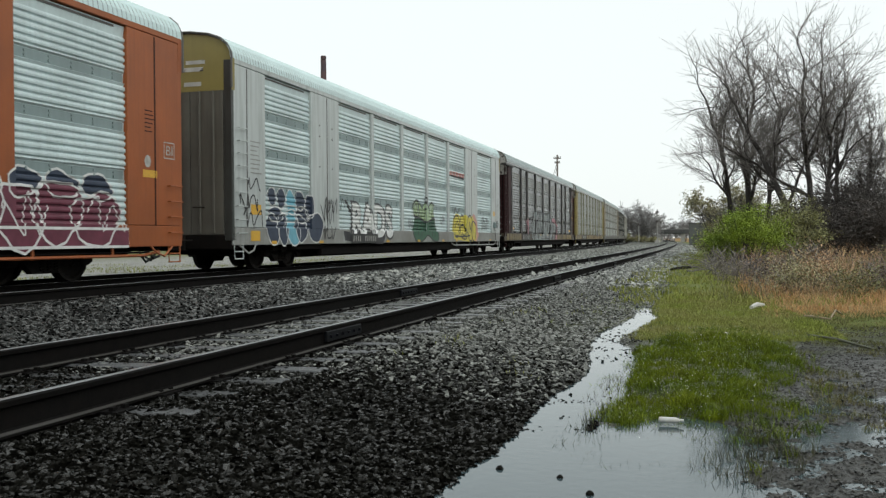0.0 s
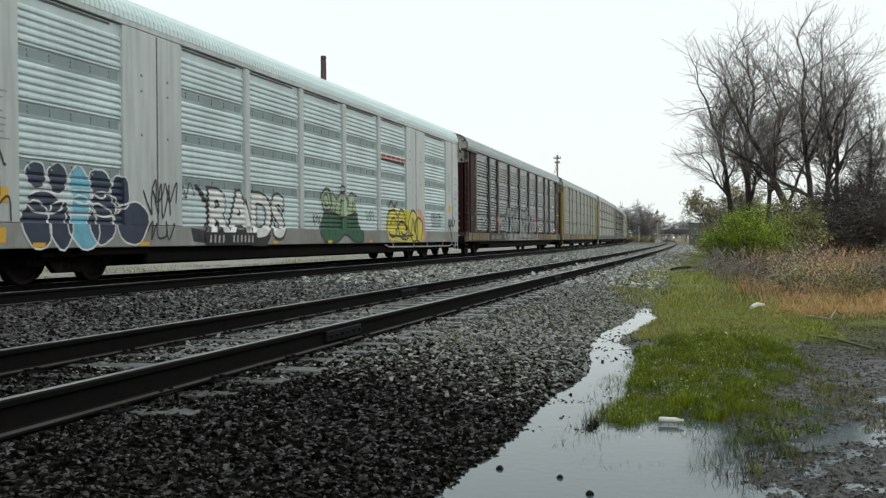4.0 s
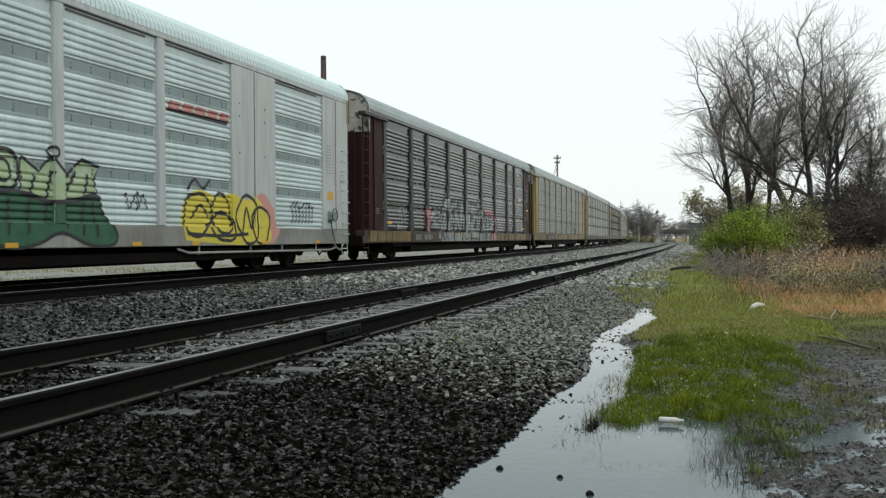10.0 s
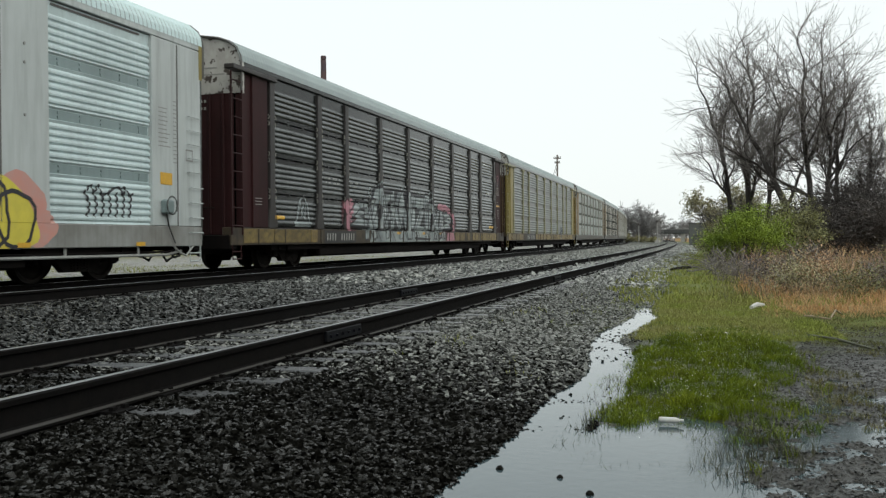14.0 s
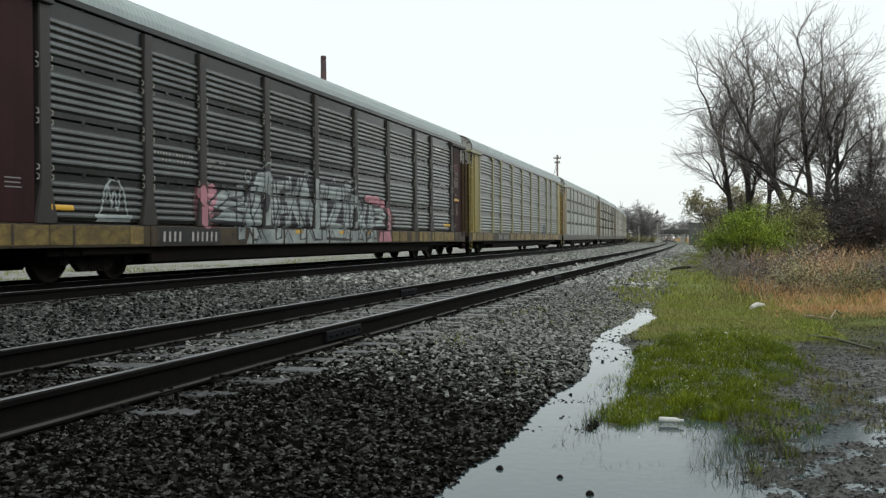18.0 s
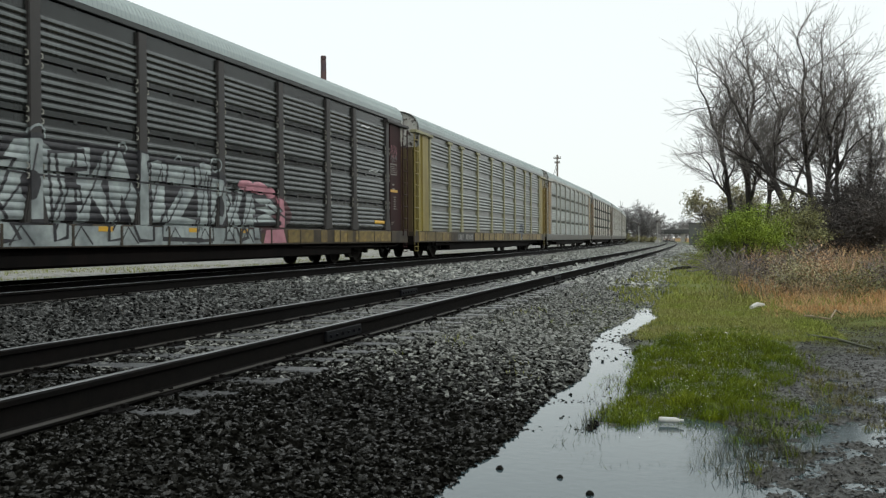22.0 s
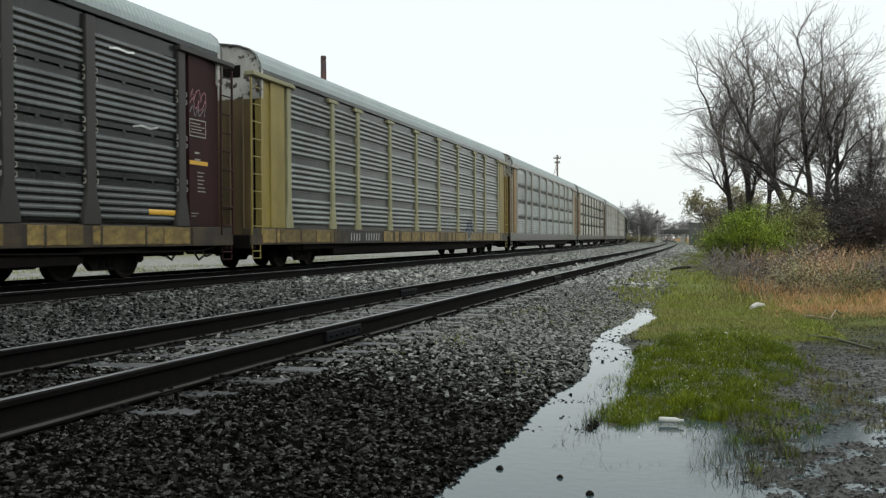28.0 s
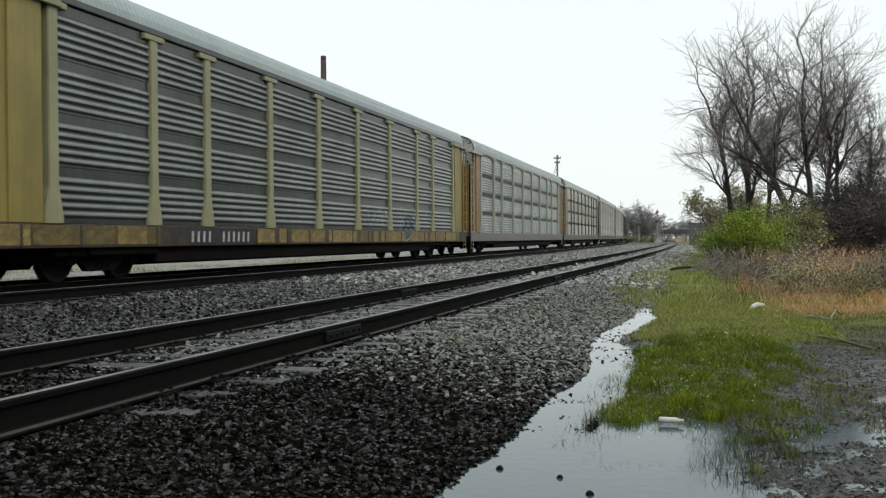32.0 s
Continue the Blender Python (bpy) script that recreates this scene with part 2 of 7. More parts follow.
def ground_material():
    m = bpy.data.materials.new("wet_ground")
    m.use_nodes = True
    n, l = m.node_tree.nodes, m.node_tree.links
    b = n["Principled BSDF"]
    tc = n.new("ShaderNodeTexCoord")
    sep = n.new("ShaderNodeSeparateXYZ")
    # back from metres to the plan
    plan = n.new("ShaderNodeVectorMath")
    plan.operation = "MULTIPLY_ADD"
    lean = n.new("ShaderNodeSeparateXYZ")
    l.new(tc.outputs["Object"], lean.inputs[0])
    turn = n.new("ShaderNodeCombineXYZ")
    l.new(lean.outputs["X"], turn.inputs["Y"])
    l.new(turn.outputs[0], plan.inputs[0])
    plan.inputs[1].default_value = (0, -PLAN[1][0] / PLAN[1][1], 0)
    shrink = n.new("ShaderNodeVectorMath")
    shrink.operation = "MULTIPLY"
    shrink.inputs[1].default_value = (1, 1 / PLAN[1][1], 1 / PLAN[2][2])
    l.new(tc.outputs["Object"], shrink.inputs[0])
    l.new(shrink.outputs[0], plan.inputs[2])
    l.new(plan.outputs[0], sep.inputs[0])

    def math_node(op, a, c=None):
        x = n.new("ShaderNodeMath")
        x.operation = op
        for i, v in enumerate((a, c)):
            if v is None:
                continue
            if isinstance(v, (int, float)):
                x.inputs[i].default_value = v
            else:
                l.new(v, x.inputs[i])
        return x.outputs[0]

    def noise_at(scale, detail=6.0):
        t = n.new("ShaderNodeTexNoise")
        t.inputs["Scale"].default_value, t.inputs["Detail"].default_value, t.inputs["Roughness"].default_value = scale, detail, 0.65
        l.new(tc.outputs["Object"], t.inputs["Vector"])
        return t.outputs["Fac"]

    def band(v, lo, hi):
        r = n.new("ShaderNodeMapRange")
        r.inputs["From Min"].default_value, r.inputs["From Max"].default_value = lo, hi
        l.new(v, r.inputs["Value"])
        return r.outputs[0]

    def mix(fac, a, c):
        x = n.new("ShaderNodeMixRGB")
        l.new(fac, x.inputs["Fac"])
        for s, v in (("Color1", a), ("Color2", c)):
            if isinstance(v, tuple):
                x.inputs[s].default_value = (*v, 1)
            else:
                l.new(v, x.inputs[s])
        return x.outputs["Color"]

    # lateral distance from the siding, following its bend
    def aside(way):
        over = math_node("MAXIMUM", math_node("SUBTRACT", sep.outputs["Y"], way[1]), 0.0)
        return math_node("ADD", sep.outputs["X"], math_node("MULTIPLY", math_node("MULTIPLY", over, over), way[0] / 2))

    u, ut = aside(BEND_NEAR), aside(BEND_TRAIN)
    wob = math_node("MULTIPLY", math_node("SUBTRACT", noise_at(0.9), 0.5), 1.6)
    uw = math_node("ADD", u, wob)
    fine, mid, big = noise_at(38.0), noise_at(7.0), noise_at(1.3)
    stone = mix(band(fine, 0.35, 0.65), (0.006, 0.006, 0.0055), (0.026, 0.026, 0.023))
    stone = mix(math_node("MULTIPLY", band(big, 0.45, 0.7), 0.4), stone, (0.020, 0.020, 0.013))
    # paler stone for the distance, with the grazing sheen in its colour
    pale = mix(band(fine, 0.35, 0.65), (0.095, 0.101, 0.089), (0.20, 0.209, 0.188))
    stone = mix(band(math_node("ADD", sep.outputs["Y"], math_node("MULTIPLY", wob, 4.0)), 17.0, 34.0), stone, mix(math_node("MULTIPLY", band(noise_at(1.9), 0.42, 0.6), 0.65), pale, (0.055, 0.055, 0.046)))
    mud = mix(band(mid, 0.4, 0.62), (0.014, 0.0145, 0.012), (0.029, 0.029, 0.023))
    mud = mix(math_node("MULTIPLY", band(fine, 0.5, 0.7), 0.5), mud, (0.048, 0.049, 0.043))
    turf = mix(band(mid, 0.38, 0.62), (0.090, 0.116, 0.026), (0.160, 0.170, 0.058))
    straw = mix(band(mid, 0.35, 0.6), (0.17, 0.105, 0.045), (0.31, 0.205, 0.095))
    yard = mix(band(mid, 0.35, 0.65), (0.12, 0.12, 0.108), (0.38, 0.38, 0.36))
    yard = mix(math_node("MULTIPLY", band(big, 0.56, 0.64), 0.7), yard, (0.125, 0.122, 0.055))
    yard = mix(math_node("MULTIPLY", band(noise_at(3.1), 0.56, 0.62), 0.8), yard, (0.030, 0.028, 0.022))
    right = mix(band(math_node("ADD", sep.outputs["Y"], math_node("MULTIPLY", wob, 3.0)), 11.0, 15.0), mud, turf)
    far = math_node("MULTIPLY", band(math_node("ADD", sep.outputs["Y"], math_node("MULTIPLY", wob, 4.0)), 15.5, 18.5), band(math_node("SUBTRACT", uw, band(sep.outputs["Y"], 24.0, 14.0)), 0.0, 0.7))
    right = mix(far, right, straw)
    ground = mix(band(uw, -1.9, -0.9), stone, right)
    green_far = mix(band(math_node("MULTIPLY", math_node("ADD", ut, math_node("MULTIPLY", wob, 2.0)), -1.0), 30.0, 40.0), yard, (0.13, 0.13, 0.055))
    ground = mix(band(math_node("MULTIPLY", ut, -1.0), 15.0, 16.2), ground, green_far)
    l.new(ground, b.inputs["Base Color"])
    wet = band(noise_at(2.2), 0.42, 0.6)
    damp = math_node("MULTIPLY", band(sep.outputs["Y"], 14.0, 9.0), band(u, -1.2, -0.8))
    rough = math_node("SUBTRACT", math_node("ADD", math_node("MULTIPLY", wet, 0.25), 0.70), math_node("MULTIPLY", damp, 0.45))
    l.new(rough, b.inputs["Roughness"])
    l.new(math_node("ADD", math_node("MULTIPLY", damp, 0.40), 0.06), b.inputs["Specular IOR Level"])
    bp = n.new("ShaderNodeBump")
    bp.inputs["Strength"].default_value, bp.inputs["Distance"].default_value = 0.9, 0.03
    l.new(noise_at(26.0, 9.0), bp.inputs["Height"])
    l.new(bp.outputs[0], b.inputs["Normal"])
    return m


M_GROUND = ground_material()
gv, gf = ground_sheet()
tagged(new("ground", np_mesh("ground", gv, gf, M_GROUND, True)), "wet gravel, mud and rough grass beside the railway", "ground", kind="structure")


def water_material():
    m = bpy.data.materials.new("rain_water")
    m.use_nodes = True
    n, l = m.node_tree.nodes, m.node_tree.links
    b = n["Principled BSDF"]
    b.inputs["Base Color"].default_value = (0.050, 0.072, 0.080, 1)
    b.inputs["Roughness"].default_value, b.inputs["IOR"].default_value = 0.03, 1.33
    b.inputs["Specular IOR Level"].default_value = 0.8
    b.inputs["Specular Tint"].default_value = (0.86, 0.97, 1.0, 1)
    tc, t, bp = n.new("ShaderNodeTexCoord"), n.new("ShaderNodeTexNoise"), n.new("ShaderNodeBump")
    t.inputs["Scale"].default_value, t.inputs["Detail"].default_value = 16.0, 4.0
    l.new(tc.outputs["Object"], t.inputs["Vector"])
    bp.inputs["Strength"].default_value, bp.inputs["Distance"].default_value = 0.22, 0.004
    l.new(t.outputs["Fac"], bp.inputs["Height"])
    l.new(bp.outputs[0], b.inputs["Normal"])
    return m


M_WATER = water_material()
pool = Shape()
pool.v = [(-2.0, 2.0, WATER_Z), (2.2, 2.0, WATER_Z), (2.2, 19.5, WATER_Z), (-2.0, 19.5, WATER_Z)]
pool.f = [(0, 1, 2, 3)]
tagged(new("water", pool.mesh("water", M_WATER)), "shallow rain puddle lying between ballast and grass", "puddle", kind="structure")


# ---- tracks ----
RAIL_PROFILE = [(-0.075, 0.0), (0.075, 0.0), (0.075, 0.012), (0.012, 0.026), (0.010, 0.092), (0.036, 0.104), (0.038, 0.130), (0.030, 0.139),
                (-0.030, 0.139), (-0.038, 0.130), (-0.036, 0.104), (-0.010, 0.092), (-0.012, 0.026), (-0.075, 0.012)]
RAIL_YS = list(np.concatenate([np.arange(-8, 60, 2.0), np.arange(60, 420, 6.0)]))


def tie_rows(y, y1):
    rng = random.Random(5)
    rows = []
    while y < y1:
        rows.append(y)
        y += 0.62 + rng.uniform(-0.05, 0.05)
    return rows


def lay_track(name, centre, top, k, tie_from, tie_to, joints, label, bury, rail_h, beside=()):
    """beside: places, in gauges from the centre, of further rails on the same ties."""
    track = thing(name, label, "railway track", kind="structure")
    profile = [(px, pz if pz < 0.03 else pz + rail_h - 0.139) for px, pz in RAIL_PROFILE]
    for side in (-0.5, 0.5, *beside):
        x = centre + side * GAUGE
        body = Shape().sweep(profile, [lambda p, y=y: (x + p[0] + bend(y, k), y, top - rail_h + p[1]) for y in RAIL_YS])
        rail = part("rail", body, M_RAIL, track)
        crown = Shape().sweep([(-0.010, 0.001), (0.024, 0.001), (0.020, 0.0045), (-0.006, 0.0045)],
                              [lambda p, y=y: (x + p[0] + bend(y, k), y, top + p[1] - 0.0005) for y in RAIL_YS])
        part("running_surface", crown, M_RAILTOP, rail, "worn shiny rail head")
        # strips on the foot carry its highlight in a lighter colour
        flange = Shape()
        for sx in (-1, 1):
            flange.sweep([(sx * 0.073, 0.0120), (sx * 0.073, 0.0160), (sx * 0.048, 0.0225), (sx * 0.048, 0.0185)],
                         [lambda p, y=y: (x + p[0] + bend(y, k), y, top - rail_h + p[1]) for y in RAIL_YS])
        part("rail_base", flange, M_RAILBASE, rail, "rusty rail foot, coloured lighter as a highlight")
        for y in joints.get(side, ()):
            bar = Shape()
            for s in (-1, 1):
                bar.soft_box(x + bend(y, k) + (0.012 if s > 0 else -0.045), x + bend(y, k) + (0.045 if s > 0 else -0.012), y - 0.46, y + 0.46, top - 0.132, top - 0.040, 0.006)
                for i in range(6):
                    yy = y - 0.38 + 0.152 * i
                    bar.box(x + bend(y, k) + (0.045 if s > 0 else -0.066), x + bend(y, k) + (0.066 if s > 0 else -0.045), yy - 0.016, yy + 0.016, top - 0.098, top - 0.074)
            part("joint_bar", bar, M_JOINT, track, "bolted rusty joint bar")
    rng = random.Random(6)
    reach = 1.29 + (max(beside) - 0.5) * GAUGE if beside else 1.29
    wood = Shape().soft_box(-1.29, reach, -0.11, 0.11, -0.14, 0.0, 0.012).mesh("tie", M_TIE)
    plate = Shape()
    for side in (-0.5, 0.5, *beside):
        c = side * GAUGE
        plate.box(c - 0.16, c + 0.16, -0.09, 0.09, 0.0, 0.012)
        for dx in (-0.105, 0.105):
            for dy in (-0.05, 0.05):
                plate.box(c + dx - 0.016, c + dx + 0.016, dy - 0.016, dy + 0.016, 0.012, 0.034)
    plate_mesh = plate.mesh("tie_plate", M_RAIL)
    for y in tie_rows(tie_from, tie_to):
        tie = part("tie", wood, M_TIE, track)
        tie.location = (centre + bend(y, k) + rng.uniform(-0.05, 0.05), y, top - rail_h - 0.003 - rng.uniform(0, bury))
        tie.rotation_euler = (0, rng.uniform(-0.006, 0.006), rng.uniform(-0.02, 0.02))
        part("tie_plate", plate_mesh, M_RAIL, tie)
    return track


lay_track("siding_track", NEAR_C, 0.0, BEND_NEAR, 5.4, 62.0, {0.5: (9.25, 22.6, 36.0), -0.5: (16.6, 30.8, 42.0)},
          "rusty jointed siding track on weathered wooden ties", 0.006, 0.172)
lay_track("main_track", TRAIN_C, TRAIN_Z, BEND_TRAIN, 8.0, 70.0, {0.5: (31.0,)}, "main line track with a third rail on long ties in dark ballast", 0.012, 0.184, (1.5,))


# ---- loose stones of the ballast ----
def stones(name, count, xr, yr, size, seed, keep, label, mat, flat=0.72, category="gravel", lowest=-9.0):
    rng = np.random.RandomState(seed)
    # denser towards the camera
    t = rng.rand(count)
    y = yr[0] * (yr[1] / yr[0]) ** t
    x = xr[0] + (xr[1] - xr[0]) * rng.rand(count)
    k = keep(x, y, rng)
    x, y = x[k], y[k]
    n = len(x)
    # crushed stone: a wedge with a small flat top and a wide foot, its corners knocked about
    base = np.array([(-1.1, -1.0, -0.6), (1.1, -1.0, -0.6), (1.1, 1.0, -0.6), (-1.1, 1.0, -0.6), (-0.7, -0.4, 0.75), (0.8, -0.5, 0.65), (0.1, 0.8, 0.8)]) * 0.8
    tri = np.array([(4, 5, 6), (0, 1, 5), (0, 5, 4), (1, 2, 5), (2, 6, 5), (2, 3, 6), (3, 4, 6), (3, 0, 4)])
    s = size[0] * np.exp(rng.rand(n) * math.log(size[1] / size[0]))
    v = base[None] * (0.45 + 0.75 * rng.rand(n, 7, 3)) * np.stack([s * (0.9 + 0.8 * rng.rand(n)), s * (0.6 + 0.5 * rng.rand(n)), s * flat * (0.5 + 0.6 * rng.rand(n))], -1)[:, None, :]
    a, tilt = rng.rand(n) * 6.283, rng.randn(n) * 0.5
    ca, sa, ct, st = np.cos(a), np.sin(a), np.cos(tilt), np.sin(tilt)
    vx, vz = v[..., 0] * ct[:, None] - v[..., 2] * st[:, None], v[..., 0] * st[:, None] + v[..., 2] * ct[:, None]
    vy = v[..., 1]
    wx, wy = vx * ca[:, None] - vy * sa[:, None], vx * sa[:, None] + vy * ca[:, None]
    z = np.maximum(ground_z(x, y), lowest) + s * 0.22
    verts = np.stack([wx + x[:, None], wy + y[:, None], vz + z[:, None]], -1).reshape(-1, 3)
    faces = (tri[None] + 7 * np.arange(n)[:, None, None]).reshape(-1, 3)
    return tagged(new(name, np_mesh(name, verts, faces, mat)), label, category, kind="stuff")


def off_rails(x, y):
    un, ut = x - np_bend(y, BEND_NEAR) - NEAR_C, x - np_bend(y, BEND_TRAIN) - TRAIN_C
    return (np.abs(np.abs(un) - GAUGE / 2) > 0.10) & (np.abs(np.abs(ut) - GAUGE / 2) > 0.10) & (np.abs(ut - 1.5 * GAUGE) > 0.10)


def near_bed(x, y, rng):
    edge = -0.90 + 0.22 * rough_noise(x, y, 0.7, 21) + 0.20 * rough_noise(x, y, 0.18, 23) - 0.02 * np.maximum(0, y - 8)
    dens = np.clip((edge - x) / 0.5 + 0.9, 0, 1)
    rows = np.array(tie_rows(5.4, 62.0))
    i = np.clip(np.searchsorted(rows, y), 1, len(rows) - 1)
    on_tie = (np.abs(x - np_bend(y, BEND_NEAR) - NEAR_C) < 1.3) & (np.minimum(np.abs(y - rows[i - 1]), np.abs(y - rows[i])) < 0.12)
    return off_rails(x, y) & (rng.rand(len(x)) < dens * np.where(on_tie, 0.07 + 0.85 * fade(-y, -9.5, -5.5), 1.0)) & (x > -0.80 * y - 0.6)


# near stones dark, far ones pale: low-angle sheen lies in the colours
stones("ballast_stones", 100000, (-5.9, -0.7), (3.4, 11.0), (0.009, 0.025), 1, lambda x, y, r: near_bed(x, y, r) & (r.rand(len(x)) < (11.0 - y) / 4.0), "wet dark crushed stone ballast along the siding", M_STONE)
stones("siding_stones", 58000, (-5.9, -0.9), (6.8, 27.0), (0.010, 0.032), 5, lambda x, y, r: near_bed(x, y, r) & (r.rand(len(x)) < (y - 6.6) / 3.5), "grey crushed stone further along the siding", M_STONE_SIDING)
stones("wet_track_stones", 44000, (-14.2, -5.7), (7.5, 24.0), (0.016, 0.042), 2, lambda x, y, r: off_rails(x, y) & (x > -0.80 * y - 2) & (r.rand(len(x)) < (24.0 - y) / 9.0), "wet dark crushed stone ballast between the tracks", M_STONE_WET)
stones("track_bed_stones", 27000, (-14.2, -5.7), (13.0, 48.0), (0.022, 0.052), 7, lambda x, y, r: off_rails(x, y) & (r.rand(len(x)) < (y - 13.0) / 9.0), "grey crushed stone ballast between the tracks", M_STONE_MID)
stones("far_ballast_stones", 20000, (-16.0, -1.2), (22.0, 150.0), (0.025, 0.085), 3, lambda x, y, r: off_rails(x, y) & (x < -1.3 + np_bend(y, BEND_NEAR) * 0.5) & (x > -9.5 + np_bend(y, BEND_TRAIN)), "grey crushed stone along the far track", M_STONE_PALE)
stones("mud_clods", 20000, (-0.4, 1.9), (4.2, 14.0), (0.004, 0.017), 4, lambda x, y, r: (x > -0.95 + 0.15 * y) & (rough_noise(x, y, 0.3, 22) > -0.6), "dark clods and stones in wet mud", M_CLOD)
stones("puddle_stones", 1700, (-1.35, -0.55), (6.2, 17.0), (0.007, 0.020), 8, lambda x, y, r: (x < -0.60 - 0.014 * y + 0.10 * rough_noise(x, y, 0.3, 25)) & (rough_noise(x, y, 0.3, 24) > 0.0), "dark stones breaking the surface of the puddle", M_STONE, lowest=WATER_Z - 0.006)
# ---- the train: covered car carriers; local x to the camera's side is +, y along the car, z from the rail tops ----
def paint(name, colour, dirt=(0.10, 0.085, 0.07), amount=0.5, rough=0.5, metal=0.0):
    return material(name, colour, rough, metal, grain=((0.9, 0.9, 0.7), dirt, amount * 0.8), stain=((14, 14, 0.55), dirt, amount * 0.55), bump=((7, 7, 7), 0.12, 0.02))


M_WHITE = material("white_car_paint", (0.445, 0.485, 0.482), 0.42, grain=((0.5, 0.5, 0.4), (0.36, 0.39, 0.387), 0.8), stain=((6, 6, 0.5), (0.215, 0.228, 0.223), 0.6), bump=((3, 3, 2), 0.10, 0.03))
M_SEAM_SHADE = material("dark_seam_and_chord_shade", (0.10, 0.10, 0.095), 0.6, grain=((9, 9, 1), (0.06, 0.055, 0.05), 0.7))
M_GALV = paint("pale_galvanised_sheet", (0.57, 0.675, 0.685), (0.30, 0.355, 0.36), 0.6, 0.38, 0.15)
M_GALV_BAND = paint("galvanised_grey_and_band_shade", (0.225, 0.290, 0.292), (0.145, 0.18, 0.18), 0.6, 0.4, 0.2)
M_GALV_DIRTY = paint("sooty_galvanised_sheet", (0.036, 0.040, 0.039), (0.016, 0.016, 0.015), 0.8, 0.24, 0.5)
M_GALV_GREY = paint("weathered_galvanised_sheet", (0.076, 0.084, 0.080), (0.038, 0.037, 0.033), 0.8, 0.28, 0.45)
# rib colours with the light on the crests put in
M_CREST = paint("lit_grey_rib", (0.130, 0.142, 0.140), (0.044, 0.045, 0.043), 0.85, 0.26, 0.5)
M_CREST_PALE = paint("lit_pale_rib", (0.225, 0.250, 0.242), (0.105, 0.110, 0.103), 0.75, 0.32, 0.4)
M_GALV_PALE = paint("streaked_pale_sheet", (0.34, 0.345, 0.32), (0.20, 0.19, 0.155), 0.7, 0.48, 0.2)
M_ROOF = paint("pale_green_roof_sheet", (0.53, 0.655, 0.66), (0.42, 0.505, 0.51), 0.4, 0.5, 0.1)
M_ROOF_GREY = paint("grey_roof_sheet", (0.30, 0.355, 0.355), (0.21, 0.245, 0.25), 0.5, 0.45, 0.15)
M_ROOF_SHADE = paint("shaded_roof_trough", (0.22, 0.265, 0.27), (0.15, 0.18, 0.185), 0.5, 0.5)
M_ORANGE = paint("orange_car_paint", (0.31, 0.082, 0.017), (0.15, 0.044, 0.014), 0.6)
M_BROWN = material("maroon_brown_car_paint", (0.036, 0.0125, 0.0135), 0.6, spec=0.15, grain=((0.9, 0.9, 0.7), (0.013, 0.007, 0.007), 0.6), stain=((14, 14, 0.55), (0.016, 0.009, 0.009), 0.5), bump=((7, 7, 7), 0.12, 0.02))
M_SILL_GREY = paint("grimy_white_sill", (0.30, 0.315, 0.305), (0.10, 0.09, 0.075), 0.8)
M_BROWNGREY = paint("sooty_brown_post_paint", (0.030, 0.027, 0.026), (0.016, 0.015, 0.014), 0.6)
M_YELLOW = paint("faded_yellow_car_paint", (0.245, 0.200, 0.052), (0.115, 0.085, 0.026), 0.7)
M_END_DIRTY = paint("rusty_dirty_end_wall", (0.125, 0.092, 0.040), (0.045, 0.032, 0.020), 0.8)
M_YELLOW_PALE = paint("pale_yellow_post_paint", (0.270, 0.262, 0.150), (0.135, 0.128, 0.080), 0.65)
M_SILL_OLD = material("scuffed_yellow_sill", (0.060, 0.044, 0.022), 0.55, grain=((3, 1.2, 3), (0.022, 0.017, 0.013), 0.9), spots=((0.5, 2.2, 1.5), (0.024, 0.018, 0.014), 0.52, 0.10, 0.6), stain=((12, 12, 2), (0.030, 0.020, 0.014), 0.6), bump=((9, 9, 9), 0.25, 0.01))
M_SILL_PANEL = material("worn_yellow_sill_plate", (0.265, 0.195, 0.055), 0.5, grain=((2, 2, 2), (0.060, 0.040, 0.020), 0.9), stain=((3, 5, 9), (0.035, 0.024, 0.016), 0.9), per_object=0.35, bump=((9, 9, 9), 0.3, 0.01))
M_OLIVE = paint("olive_end_cap", (0.23, 0.19, 0.052), (0.15, 0.12, 0.04), 0.5)
M_GREY_DOOR = paint("grey_end_door", (0.115, 0.110, 0.092), (0.046, 0.042, 0.036), 0.8)
M_CAP_WHITE = material("peeling_white_end_cap", (0.43, 0.43, 0.405), 0.55, grain=((3, 3, 2), (0.25, 0.24, 0.22), 0.7), spots=((5, 5, 4), (0.055, 0.045, 0.038), 0.56, 0.04, 0.8), bump=((7, 7, 7), 0.12, 0.02))
M_SOOT_SHADE = material("sooty_frame_and_gap_shade", (0.0055, 0.0052, 0.0050), 0.8, spec=0.05, grain=((2, 2, 1), (0.012, 0.009, 0.008), 0.6), stain=((14, 14, 1), (0.005, 0.005, 0.005), 0.5), bump=((7, 7, 7), 0.12, 0.02))
M_REFLECT = material("yellow_reflector", (0.62, 0.36, 0.03), 0.4, grain=(20, (0.42, 0.25, 0.05), 0.6))
M_BLACK = material("black_patch_and_slot_shade", (0.012, 0.012, 0.013), 0.5, grain=(9, (0.03, 0.03, 0.03), 0.6))
M_LETTER = material("white_stencil_paint", (0.46, 0.46, 0.44), 0.6, grain=(9, (0.22, 0.22, 0.20), 0.8))
